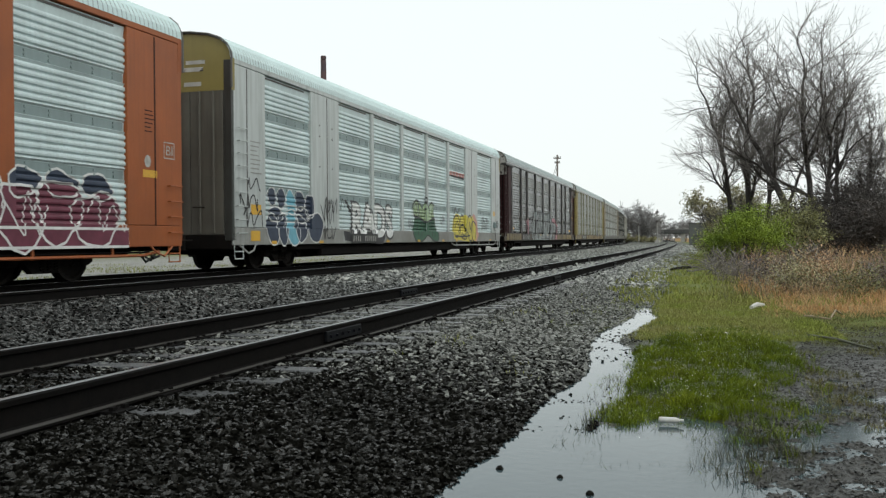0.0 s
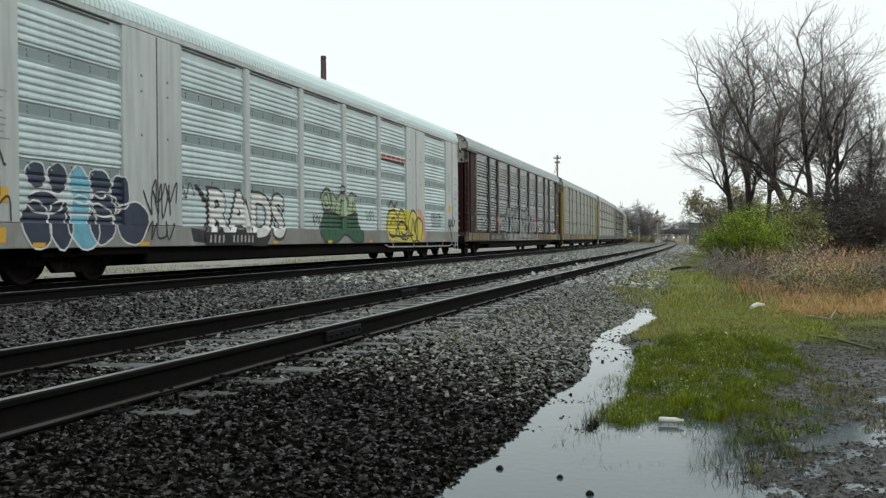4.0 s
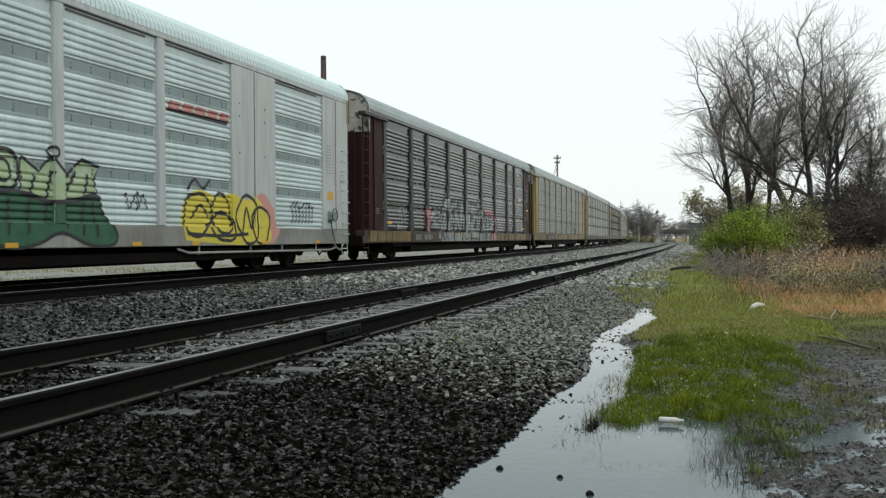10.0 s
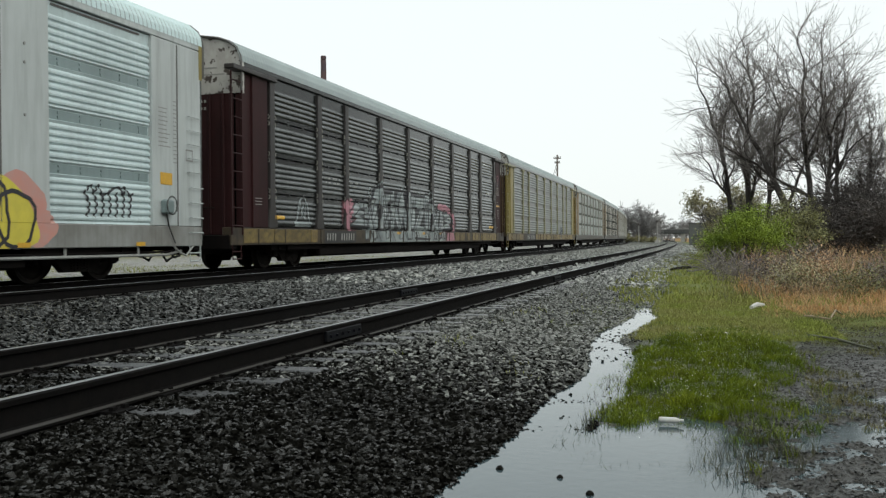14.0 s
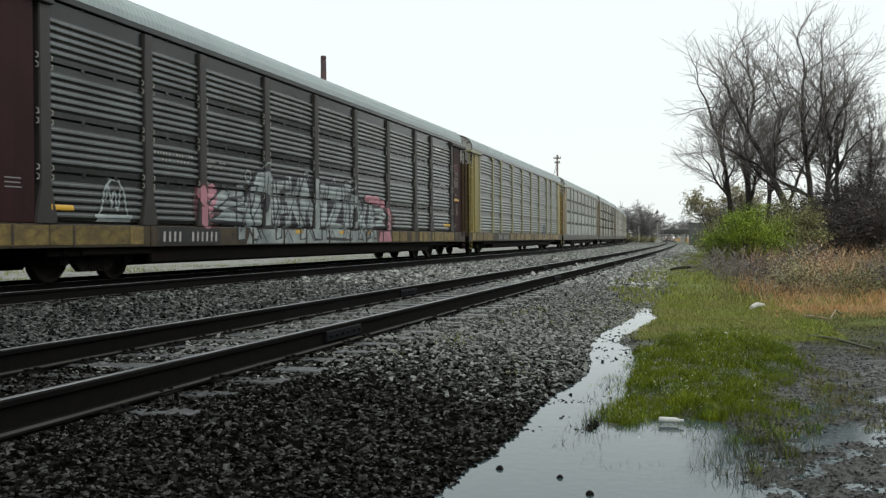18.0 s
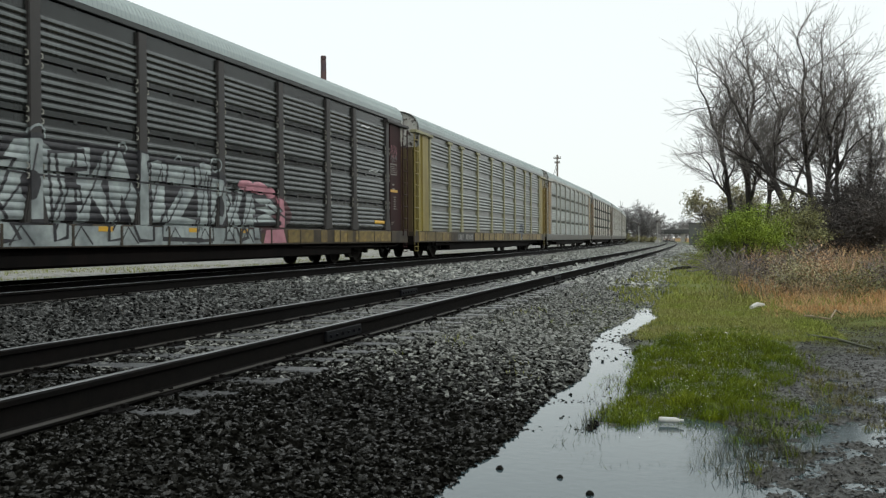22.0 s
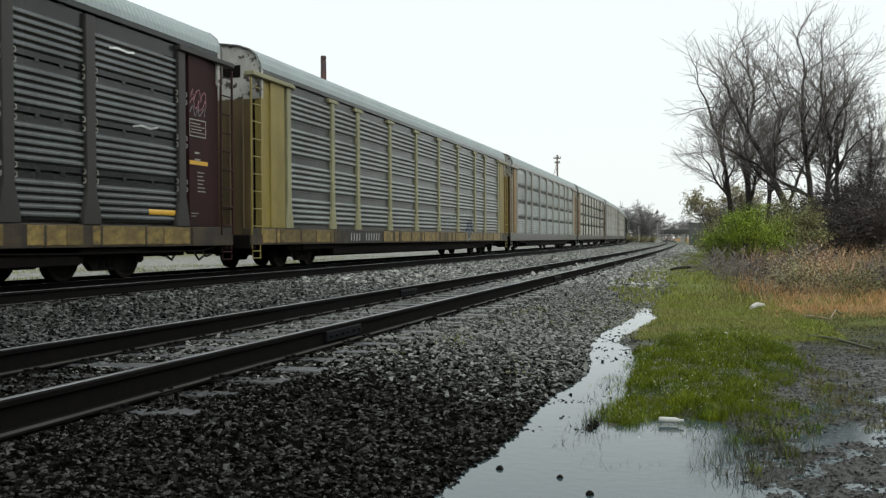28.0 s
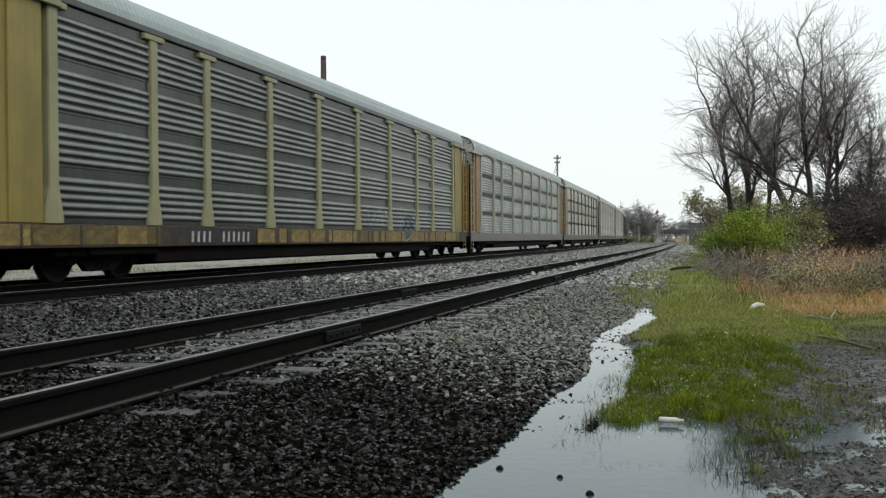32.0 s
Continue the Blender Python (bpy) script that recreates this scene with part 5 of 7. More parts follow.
leafy_bush("green_bush", (0.1, 46.0), (0.95, 1.0, 1.75), 5000, 0.08, M_LEAF_DULL, 22, "smaller dull green bush by the track")
leafy_bush("green_bush", (2.6, 44.0), (1.5, 1.2, 2.7), 8000, 0.075, M_LEAF_DULL, 23, "olive half-leafed bush in front of the thicket")

# grass, weeds and reeds
rs = np.random.RandomState(31)


def scatter(n, x0, x1, y0, y1, keep=None):
    t = rs.rand(n)
    y = y0 * (y1 / y0) ** t
    x = x0 + (x1 - x0) * rs.rand(n)
    if keep is not None:
        k = keep(x, y)
        x, y = x[k], y[k]
    return x, y


def tussock(x, y):
    edge = np.hypot((x + 0.15 - 0.03 * (y - 8)) / 0.74, (y - 9.3) / 3.55) + 0.16 * rough_noise(x, y, 0.5, 41) + 0.14 * rough_noise(x, y, 0.2, 42) + 0.14 * rough_noise(x, y, 0.07, 43)
    return edge + 0.16 * rs.rand(len(x)) < 1.0


x, y = scatter(190000, -1.1, 0.9, 5.7, 13.2, lambda x, y: tussock(x, y) & (np.hypot((x + 0.27) / 0.20, (y - 6.25) / 0.55) > 1) & (rs.rand(len(x)) < 0.15 + 0.85 * fade(rough_noise(x, y, 0.16, 61) + 0.5 * rough_noise(x, y, 0.06, 69), -0.5, 0.5)))
blades("tall_grass", x, y, (0.020, 0.095), (0.0018, 0.0045), 0.9, M_GRASS, "patch of fresh wet green grass standing in the puddle", "grass", 51,
       grown_by=lambda x, y: 0.45 + 0.75 * fade(rough_noise(x, y, 0.13, 93) + 0.6 * rough_noise(x, y, 0.35, 94), -0.8, 0.8))
x, y = scatter(26000, -1.3, 1.2, 5.2, 14.5, lambda x, y: (np.hypot((x + 0.12 - 0.03 * (y - 8)) / 0.92, (y - 9.2) / 4.4) < 1) & (rough_noise(x, y, 0.16, 63) > 0.45))
blades("stray_grass", x, y, (0.02, 0.09), (0.003, 0.007), 1.0, M_GRASS, "stray green blades standing in shallow water", "grass", 60)
x, y = scatter(84000, -1.15, 1.9, 11.9, 21.0, lambda x, y: (rs.rand(len(x)) < 0.35 + 0.65 * fade(rough_noise(x, y, 0.9, 43) + 0.6 * rough_noise(x, y, 0.25, 68), -0.7, 0.3)) & (x > -1.15 + 0.02 * (y - 12)) & (x < 1.3 - 0.12 * np.maximum(0, y - 14)))
blades("meadow_grass", x, y, (0.018, 0.060), (0.004, 0.009), 0.9, M_GRASS_PALE, "short green grass behind the puddle", "grass", 52)
x, y = scatter(15000, -2.4, 2.5, 18.0, 70.0, lambda x, y: (x - np_bend(y, BEND_NEAR) > -2.0 + 0.5 * rough_noise(x, y, 1.3, 44)) & (rough_noise(x, y, 1.7, 45) > -0.5))
blades("verge_grass", x, y, (0.05, 0.13), (0.010, 0.022), 0.8, M_GRASS_PALE, "thin olive grass along the track verge", "grass", 53)
x, y = scatter(42000, 0.3, 3.2, 6.4, 16.5, lambda x, y: (rough_noise(x, y, 0.6, 46) + 0.7 * rough_noise(x, y, 0.15, 95) > 0.25 - 0.10 * (y - 9.0)) & (x > 0.45 + 0.02 * y) & (x < 0.30 * y))
blades("sparse_grass", x, y, (0.012, 0.050), (0.003, 0.007), 1.0, M_GRASS_MUD, "sparse grass on wet mud", "grass", 54)
x, y = scatter(900, -2.6, -1.2, 8.0, 20.0, lambda x, y: rough_noise(x, y, 0.45, 47) > 0.55)
blades("ballast_weeds", x, y, (0.03, 0.07), (0.005, 0.010), 0.9, M_GRASS_PALE, "small weeds growing in the ballast", "weeds", 55)


def brush_edge(x, y):
    return x > 0.05 + 0.35 * rough_noise(x, y, 1.5, 48) + 0.018 * np.maximum(0, 24 - y) ** 2 - 0.012 * (y - 24)


def patchy(seed, cell, low=0.25, front=22.0):
    """Heights that come and go in clumps and rise from the edge inwards."""
    return lambda x, y: (low + (1 - low) * np.clip(0.55 + 0.9 * rough_noise(x, y, cell, seed) + 0.35 * rough_noise(x, y, cell * 0.4, seed + 1), 0, 1.15)) * (0.35 + 0.65 * fade(y + 1.2 * rough_noise(x, y, 0.9, seed + 2), front - 2.0, front + 2.5))


x, y = scatter(26000, 0.3, 7.0, 15.5, 27.0, lambda x, y: (x > 0.55 + 0.4 * rough_noise(x, y, 1.2, 48)) & (rough_noise(x, y, 0.7, 64) > -0.3 - 0.12 * (y - 18.5)))
blades("dry_grass", x, y, (0.06, 0.30), (0.005, 0.012), 0.9, M_STRAW_PALE, "low bleached dry grass at the edge of the brush", "dry grass", 56, grown_by=patchy(70, 0.8, 0.3, 17.5))
x, y = scatter(24000, -0.4, 14.0, 18.5, 44.0, lambda x, y: brush_edge(x, y) & (rough_noise(x, y, 1.1, 62) > -0.1) & (x > 0.85 + 0.3 * rough_noise(x, y, 1.6, 65)))
blades("dry_weeds", x, y, (0.12, 0.92), (0.006, 0.014), 0.75, M_STRAW, "tall rust and straw coloured dead weeds", "dry weeds", 57, grown_by=patchy(72, 1.2))
x, y = scatter(9000, -0.6, 9.0, 19.5, 42.0, lambda x, y: brush_edge(x, y) & (rough_noise(x, y, 1.4, 49) > -0.05))
blades("woody_weeds", x, y, (0.25, 0.98), (0.006, 0.013), 0.55, M_GREY_WEED, "grey woody weed stalks among dead grass", "dry weeds", 58, grown_by=patchy(75, 1.0, 0.35))
x, y = scatter(6000, -0.9, 9.0, 18.0, 42.0, lambda x, y: (x > -0.2 - 0.012 * (y - 24) + 0.4 * rough_noise(x, y, 1.5, 48)) & (rough_noise(x, y, 1.0, 66) > 0.05))
blades("olive_weeds", x, y, (0.08, 0.75), (0.007, 0.015), 0.8, M_OLIVE_WEED, "olive green weeds among the dead stalks", "weeds", 61, grown_by=patchy(78, 0.9, 0.3, 20.5))
for bx, by, bs, bl in ((1.30, 20.5, (0.33, 0.34, 0.66), M_BUD), (2.35, 20.0, (0.45, 0.4, 0.42), M_OLIVE_WEED), (1.85, 22.3, (0.30, 0.3, 0.72), M_STRAW), (2.95, 21.4, (0.36, 0.3, 0.60), M_GREY_WEED), (3.7, 22.8, (0.34, 0.3, 0.80), M_OLIVE_WEED), (0.95, 23.5, (0.35, 0.3, 0.55), M_GREY_WEED)):
    leafy_bush("weed_bush", (bx, by), bs, 2600, 0.04, bl, int(bx * 100), "small half-leafed shrub among dead weeds")
x, y = scatter(9000, -1.0, 0.55, 4.9, 9.0, lambda x, y: ((np.hypot((x + 0.12) / 0.62, (y - 5.75) / 0.75) < 1) & (rough_noise(x, y, 0.12, 92) > -0.15)) | ((np.abs(x + 0.80) < 0.10) & (y > 5.8)))
blades("puddle_reeds", x, y, (0.015, 0.11), (0.002, 0.006), 0.7, M_REED, "dark bent stalks standing in the puddle", "reeds", 59)
for i, (bx, by, sz) in enumerate(((0.55, 27.5, 0.6), (2.0, 29.5, 0.9), (0.2, 31.0, 0.9), (5.6, 31.0, 1.0), (1.5, 23.0, 0.45), (3.3, 24.0, 0.55), (2.5, 22.0, 0.42))):
    rg = random.Random(80 + i)
    bare_tree("bramble_shrub", (bx, by), [(rg.uniform(-0.4, 0.4), rg.uniform(-0.3, 0.3), (rg.uniform(-0.7, 0.7), rg.uniform(-0.4, 0.4), 1), sz * rg.uniform(0.7, 1.0), 0.010) for _ in range(7)],
              90 + i, "low leafless bramble among dead weeds", "shrub", twig=M_TWIG, depth=2, twig_r=0.006, kids=(3, 5), group="brambles", up=0.02, spread=0.8)

# weeds of the yard behind the train
x, y = scatter(9000, -27.0, -17.5, 20.0, 80.0, lambda x, y: rough_noise(x, y, 2.6, 67) > 0.2)
blades("yard_weeds", x, y, (0.04, 0.13), (0.012, 0.03), 0.8, M_GRASS_PALE, "low olive weeds in the yard behind the train", "weeds", 62)

# ---- far things ----
# pole wood lightened: the haze before it is mixed into the colour
M_POLE = material("haze_paled_pole_wood", (0.19, 0.165, 0.15), 0.8, grain=((20, 20, 2), (0.12, 0.10, 0.09), 0.7))
M_BRICK_FAR = material("dark_stack_brick", (0.11, 0.060, 0.052), 0.8, grain=((1, 1, 1), (0.050, 0.040, 0.055), 0.8), stain=((0.2, 0.2, 0.06), (0.035, 0.034, 0.050), 0.9))
M_GIRDER = material("dark_bridge_girder", (0.050, 0.055, 0.055), 0.6, grain=(0.8, (0.085, 0.085, 0.08), 0.6))
M_CONCRETE = material("pale_concrete", (0.38, 0.38, 0.36), 0.8, grain=(0.6, (0.28, 0.28, 0.265), 0.7), bump=(8, 0.2))
M_SHED = material("grey_green_shed_sheet", (0.095, 0.105, 0.10), 0.6, grain=(0.8, (0.065, 0.07, 0.07), 0.6))
# dark heads greyed by haze that is put into their colour
M_SIGNAL_HEAD = material("haze_greyed_signal_head", (0.10, 0.09, 0.09), 0.7, grain=(4, (0.14, 0.12, 0.12), 0.6))
M_SIGNAL = material("signal_mast_paint", (0.35, 0.35, 0.34), 0.5, grain=(4, (0.24, 0.24, 0.23), 0.6))

stack = thing("smokestack", "tall dark brick smokestack far behind the train", "chimney", place=(-77.4, 207.6, 0))
shaft = Shape().tube([(0, 0, -0.5 + 1.19 * i) for i in range(33)], [0.86 - 0.0092 * i - 0.012 * (i % 2) for i in range(33)], 20)
part("shaft", shaft, M_BRICK_FAR, stack)
part("rim", Shape().tube([(0, 0, 37.7), (0, 0, 37.8), (0, 0, 38.35), (0, 0, 38.4)], [0.53, 0.57, 0.57, 0.53], 20), M_BRICK_FAR, stack)

utility = thing("utility_pole", "wooden utility pole with crossarms behind the train", "utility pole", place=(-17.3, 119.5, -0.25))
part("pole", Shape().tube([(0, 0, -0.3), (0, 0, 5), (0, 0, 10.35)], [0.13, 0.11, 0.09], 10), M_POLE, utility)
for z, w in ((9.95, 0.42), (9.45, 0.30)):
    arm = part("crossarm", Shape().soft_box(-w, w, -0.06, 0.06, z - 0.05, z + 0.05, 0.01), M_POLE, utility)
    for x in (-w * 0.85, -w * 0.4, w * 0.4, w * 0.85):
        part("insulator", Shape().tube([(x, 0, z + 0.05), (x, 0, z + 0.11), (x, 0, z + 0.19), (x, 0, z + 0.22)], [0.03, 0.055, 0.055, 0.02], 8), M_SIGNAL, arm)
part("guy_wire", Shape().tube([(0, 0, 9.6), (-0.8, 0, 7.0), (-3.2, 0, -0.2)], 0.032, 4), M_SIGNAL, utility)
part("guy_wire", Shape().tube([(-0.05, 0, 8.9), (-1.9, 0, 3.0), (-2.6, 0, -0.2)], 0.032, 4), M_SIGNAL, utility)

signal = thing("signal_mast", "railway signal mast with two small heads", "railway signal", place=(-10.5, 193.0, -0.2))
part("mast", Shape().tube([(0, 0, -0.2), (0, 0, 6.0)], 0.085, 8), M_SIGNAL, signal)
part("base", Shape().soft_box(-0.4, 0.4, -0.4, 0.4, -0.2, 0.5, 0.03), M_CONCRETE, signal)
for z in (5.5, 3.9):
    head = part("signal_head", Shape().tube([(0, -0.10, z), (0, -0.22, z), (0, -0.24, z)], [0.25, 0.25, 0.19], 16), M_SIGNAL_HEAD, signal)
    for dz in (0.15, -0.15):
        part("lens_hood", Shape().tube([(0, -0.24, z + dz), (0, -0.5, z + dz)], 0.06, 8), M_SIGNAL_HEAD, head)
climb = part("ladder", ladder_mesh(5.6, 0.4, 16, M_SIGNAL), None, signal)
climb.location = (0.3, 0.0, 0.0)
add_rungs(climb, 5.6, 0.4, 16, M_SIGNAL)
dwarf = thing("signal_mast", "small dark railway signal beside the hedge", "railway signal", place=(-14.4, 203.0, -0.2))
part("mast", Shape().tube([(0, 0, -0.2), (0, 0, 3.7)], 0.07, 8), M_SIGNAL, dwarf)
part("signal_head", Shape().tube([(0, -0.08, 3.5), (0, -0.24, 3.5), (0, -0.26, 3.5)], [0.22, 0.22, 0.16], 14), M_SIGNAL_HEAD, dwarf)

bridge = thing("girder_bridge", "dark plate girder bridge crossing the far end of the line", "bridge", place=(-10.0, 262.0, 0))
part("girder", Shape().soft_box(-4.0, 5.5, -0.3, 0.3, 1.75, 2.75, 0.05), M_GIRDER, bridge)
part("girder", Shape().soft_box(-4.0, 5.5, 4.2, 4.8, 1.75, 2.75, 0.05), M_GIRDER, bridge)
for i in range(8):
    part("stiffener", Shape().box(-3.6 + i * 1.25, -3.45 + i * 1.25, -0.42, -0.3, 1.8, 2.7), M_GIRDER, bridge)
part("deck", Shape().soft_box(-4.0, 5.5, 0.3, 4.2, 2.0, 2.2, 0.03), M_CONCRETE, bridge)
for x in (-3.6, 1.6):
    part("pier", Shape().soft_box(x - 0.5, x + 0.5, 0.2, 4.2, -0.5, 1.75, 0.08), M_CONCRETE, bridge)
part("abutment", Shape().soft_box(4.3, 9.5, -0.6, 5.2, -0.5, 1.9, 0.08), M_CONCRETE, bridge)

shed = thing("lineside_shed", "flat-roofed grey-green lineside shed", "shed", place=(-3.0, 150.0, -0.3))
part("wall", Shape().soft_box(-1.0, 2.5, 0, 3.2, 0, 2.95, 0.03), M_SHED, shed)
part("roof", Shape().soft_box(-1.1, 2.6, -0.1, 3.3, 2.95, 3.08, 0.03), M_GIRDER, shed)
part("door", Shape().soft_box(-0.4, 0.4, -0.04, 0.02, 0.0, 1.55, 0.01), M_GIRDER, shed)

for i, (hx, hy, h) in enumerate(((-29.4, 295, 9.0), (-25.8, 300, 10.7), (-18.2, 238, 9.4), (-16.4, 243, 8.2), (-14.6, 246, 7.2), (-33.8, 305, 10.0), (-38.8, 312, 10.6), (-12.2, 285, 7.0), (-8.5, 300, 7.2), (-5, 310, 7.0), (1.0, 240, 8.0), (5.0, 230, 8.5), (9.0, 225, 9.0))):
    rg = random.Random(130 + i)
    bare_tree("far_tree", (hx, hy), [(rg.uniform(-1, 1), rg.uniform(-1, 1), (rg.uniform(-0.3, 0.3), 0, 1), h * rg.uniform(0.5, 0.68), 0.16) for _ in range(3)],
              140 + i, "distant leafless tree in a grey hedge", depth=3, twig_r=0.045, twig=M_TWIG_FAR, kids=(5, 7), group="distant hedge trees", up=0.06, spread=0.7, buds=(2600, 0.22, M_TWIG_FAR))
for i, (hx, hy, sx, sz) in enumerate(((-18.8, 226, 2.2, 1.7), (-15.8, 224, 1.9, 1.4), (-13.2, 226, 1.5, 1.1), (-28.1, 285, 2.7, 2.0))):
    leafy_bush("far_bush", (hx, hy), (sx, 1.5, sz), 2200, 0.22, M_BUD, 160 + i, "low yellow-green bush in front of the distant hedge")

# the far woods that close the view all round
woods_rng = np.random.RandomState(77)
wa = np.concatenate([woods_rng.uniform(-3.14, 3.14, 9000)])
wr = 330 + 60 * woods_rng.rand(len(wa))
wx, wy = wr * np.sin(wa), wr * np.cos(wa)
wz = woods_rng.rand(len(wa)) ** 1.4 * (4.4 + 1.6 * np.sin(wa * 9) + 1.2 * np.sin(wa * 23))
woods = leaf_mesh("far_woods", np.stack([wx, wy, wz], -1), 2.0, M_TWIG, 78)
tagged(new("far_woods", woods), "distant grey leafless woods along the horizon", "woods", kind="stuff")

# a wood added beside and behind the camera, unseen, to block low sky
edge_n = 26000
ey = woods_rng.uniform(-70, 74, edge_n)
ex = 17.5 + 0.06 * np.abs(ey) + 7.0 * woods_rng.rand(edge_n)
ez = woods_rng.rand(edge_n) ** 1.2 * (7.5 + 1.6 * np.sin(ey * 0.31) + 1.1 * np.sin(ey * 0.83))
tagged(new("wood_edge", leaf_mesh("wood_edge", np.stack([ex, ey, ez], -1), 0.9, M_THICKET, 79)), "dark leafless wood edge out of view, added to block the low sky", "woods", kind="stuff")

# ---- litter on the wet ground ----
M_PLASTIC = material("dirty_white_plastic", (0.55, 0.55, 0.53), 0.4, grain=(20, (0.35, 0.34, 0.31), 0.6))
M_PLANK = material("pale_split_wood", (0.30, 0.24, 0.16), 0.7, grain=((4, 40, 40), (0.18, 0.13, 0.08), 0.7))
bottle = thing("plastic_bottle", "white plastic bottle lying at the edge of the grass", "bottle", place=(-0.275, 6.58, -0.335))
part("body", Shape().tube([(-0.080, 0, 0), (-0.070, 0, 0), (0.025, 0, 0), (0.045, 0, 0)], [0.011, 0.017, 0.017, 0.008], 12), M_PLASTIC, bottle, smooth=True)
part("cap", Shape().tube([(0.045, 0, 0), (0.068, 0, 0)], 0.009, 10), M_PLASTIC, bottle)


def stick(name, a, b, r, mat, label, category, bow=0.02):
    a, b = Vector((*a, float(ground_z(*a)) + r)), Vector((*b, float(ground_z(*b)) + r))
    m = a.lerp(b, 0.45) + Vector((0, 0, bow))
    return tagged(new(name, Shape().tube([a, a.lerp(m, 0.5), m, m.lerp(b, 0.5), b], [r * 0.8, r, r * 1.1, r * 0.9, r * 0.7], 7).mesh(name, mat)), label, category)


stick("birch_log", (0.46, 17.0), (0.66, 17.7), 0.040, M_PLASTIC, "short whitish log lying on dry grass", "log")
stick("fallen_branch", (1.02, 15.5), (1.42, 15.1), 0.016, M_PLANK, "pale broken branch on the mud", "branch")
stick("fallen_branch", (1.44, 15.4), (1.66, 16.2), 0.012, M_PLANK, "pale broken branch on the mud", "branch", 0.08)
stick("scrap_rail", (-1.45, 34.3), (-0.8, 38.3), 0.05, M_SOOT_SHADE, "dark scrap of steel lying in the verge", "scrap metal")
stick("fallen_branch", (0.95, 12.6), (1.45, 11.2), 0.014, M_REED, "dark wet branch on the mud", "branch")
stick("paper_scrap", (0.02, 12.15), (0.10, 12.2), 0.016, M_PLASTIC, "scrap of white litter in the grass", "litter", 0.005)
for i, (px, py, r) in enumerate(((-1.03, 5.15, 0.018), (-0.72, 5.02, 0.015), (-0.55, 4.72, 0.018), (0.02, 4.62, 0.035), (0.10, 4.7, 0.025), (0.30, 4.58, 0.03))):
    rg = random.Random(200 + i)
    s = Shape().tube([(0, 0, -r), (rg.uniform(-r, r) * 0.3, 0, -r * 0.5), (0, 0, r * 0.1), (0, 0, r * 0.6)], [r * 0.7, r * 1.1, r, r * 0.4], 7)
    at(tagged(new("stone", s.mesh("stone", M_STONE)), "dark stone standing out of the puddle", "stone", "stones in the puddle"), (px, py, WATER_Z + r * 0.35))

# pale seed heads in the tall grass
x, y = scatter(2200, -0.9, 0.8, 6.0, 12.8, tussock)
pts = np.stack([x, y, ground_z(x, y) + 0.05 + 0.06 * rs.rand(len(x))], -1)
tagged(new("grass_seed_heads", leaf_mesh("grass_seed_heads", pts, 0.009, M_PLASTIC, 91)), "tiny pale drops and seed heads on wet grass", "grass", kind="stuff")
# ---- sprayed lettering, stencils and small labels on the cars ----
def outlined(name, polys, fill, line, width, car, side, label=""):
    """Filled shapes with a sprayed outline over them."""
    for i, poly in enumerate(polys):
        p = paint_part(name, [poly], fill, car, side, 0.006 + 0.0004 * i, label)
        stroke_part("outline", poly, width, line, p, side, 0.011 + 0.0004 * i, closed=True)


def stencil(car, side, y0, y1, z0, z1, counts, colour=None, lift=0.012):
    """Unreadable stencilled marks: a row of upright bars, in groups."""
    total = sum(counts) + 1.6 * (len(counts) - 1)
    step = (y1 - y0) / total
    y, polys = y0, []
    for c in counts:
        for _ in range(c):
            polys.append([(y + step * 0.20, z0), (y + step * 0.58, z0), (y + step * 0.66, z1), (y + step * 0.28, z1)])
            y += step
        y += 1.6 * step
    return paint_part("stencil_marks", polys, colour or M_LETTER, car, side, lift, "row of white stencilled marks")


def smooth_path(pts, n=4):
    """A rounder line through the same points."""
    out = []
    for i in range(len(pts) - 1):
        p0, p1, p2, p3 = (Vector(pts[max(0, i - 1)]), Vector(pts[i]), Vector(pts[i + 1]), Vector(pts[min(len(pts) - 1, i + 2)]))
        for k in range(n):
            t = k / n
            q = 0.5 * ((2 * p1) + (p2 - p0) * t + (2 * p0 - 5 * p1 + 4 * p2 - p3) * t * t + (3 * p1 - p0 - 3 * p2 + p3) * t ** 3)
            out.append((q.x, q.y))
    return out + [tuple(pts[-1])]


def rect(y0, y1, z0, z1):
    return [(y0, z0), (y1, z0), (y1, z1), (y0, z1)]


def lines_label(car, side, y0, y1, z0, z1, n, mat):
    """Lines of small print as thin bars."""
    rng = random.Random(int(1000 * (y0 + z0)))
    polys = []
    for i in range(n):
        z = z1 - (z1 - z0) * (i + 0.5) / n
        h = (z1 - z0) / n * 0.13
        polys.append(rect(y0, y0 + (y1 - y0) * rng.uniform(0.55, 1.0), z - h, z + h))
    return paint_part("small_print", polys, mat, car, side, 0.004)


M_PRINT = material("grey_small_print", (0.24, 0.24, 0.23), 0.6)

# white car
polys = [blob(-11.38, 1.52, 0.22, 0.20, seed=1), blob(-10.88, 1.50, 0.24, 0.22, seed=2), blob(-9.80, 1.48, 0.28, 0.23, seed=4), blob(-11.42, 0.84, 0.34, 0.32, seed=5), blob(-10.86, 0.85, 0.30, 0.33, seed=6),
         blob(-9.82, 0.87, 0.34, 0.32, seed=7), blob(-8.95, 0.90, 0.46, 0.36, seed=8), blob(-11.2, 1.15, 0.40, 0.16, seed=9), blob(-9.7, 1.16, 0.42, 0.18, seed=10), blob(-9.28, 1.36, 0.22, 0.28, seed=13)]
outlined("graffiti", polys, "navy", "white", 0.030, white, white_side, "dark navy sprayed letters with pale outlines")
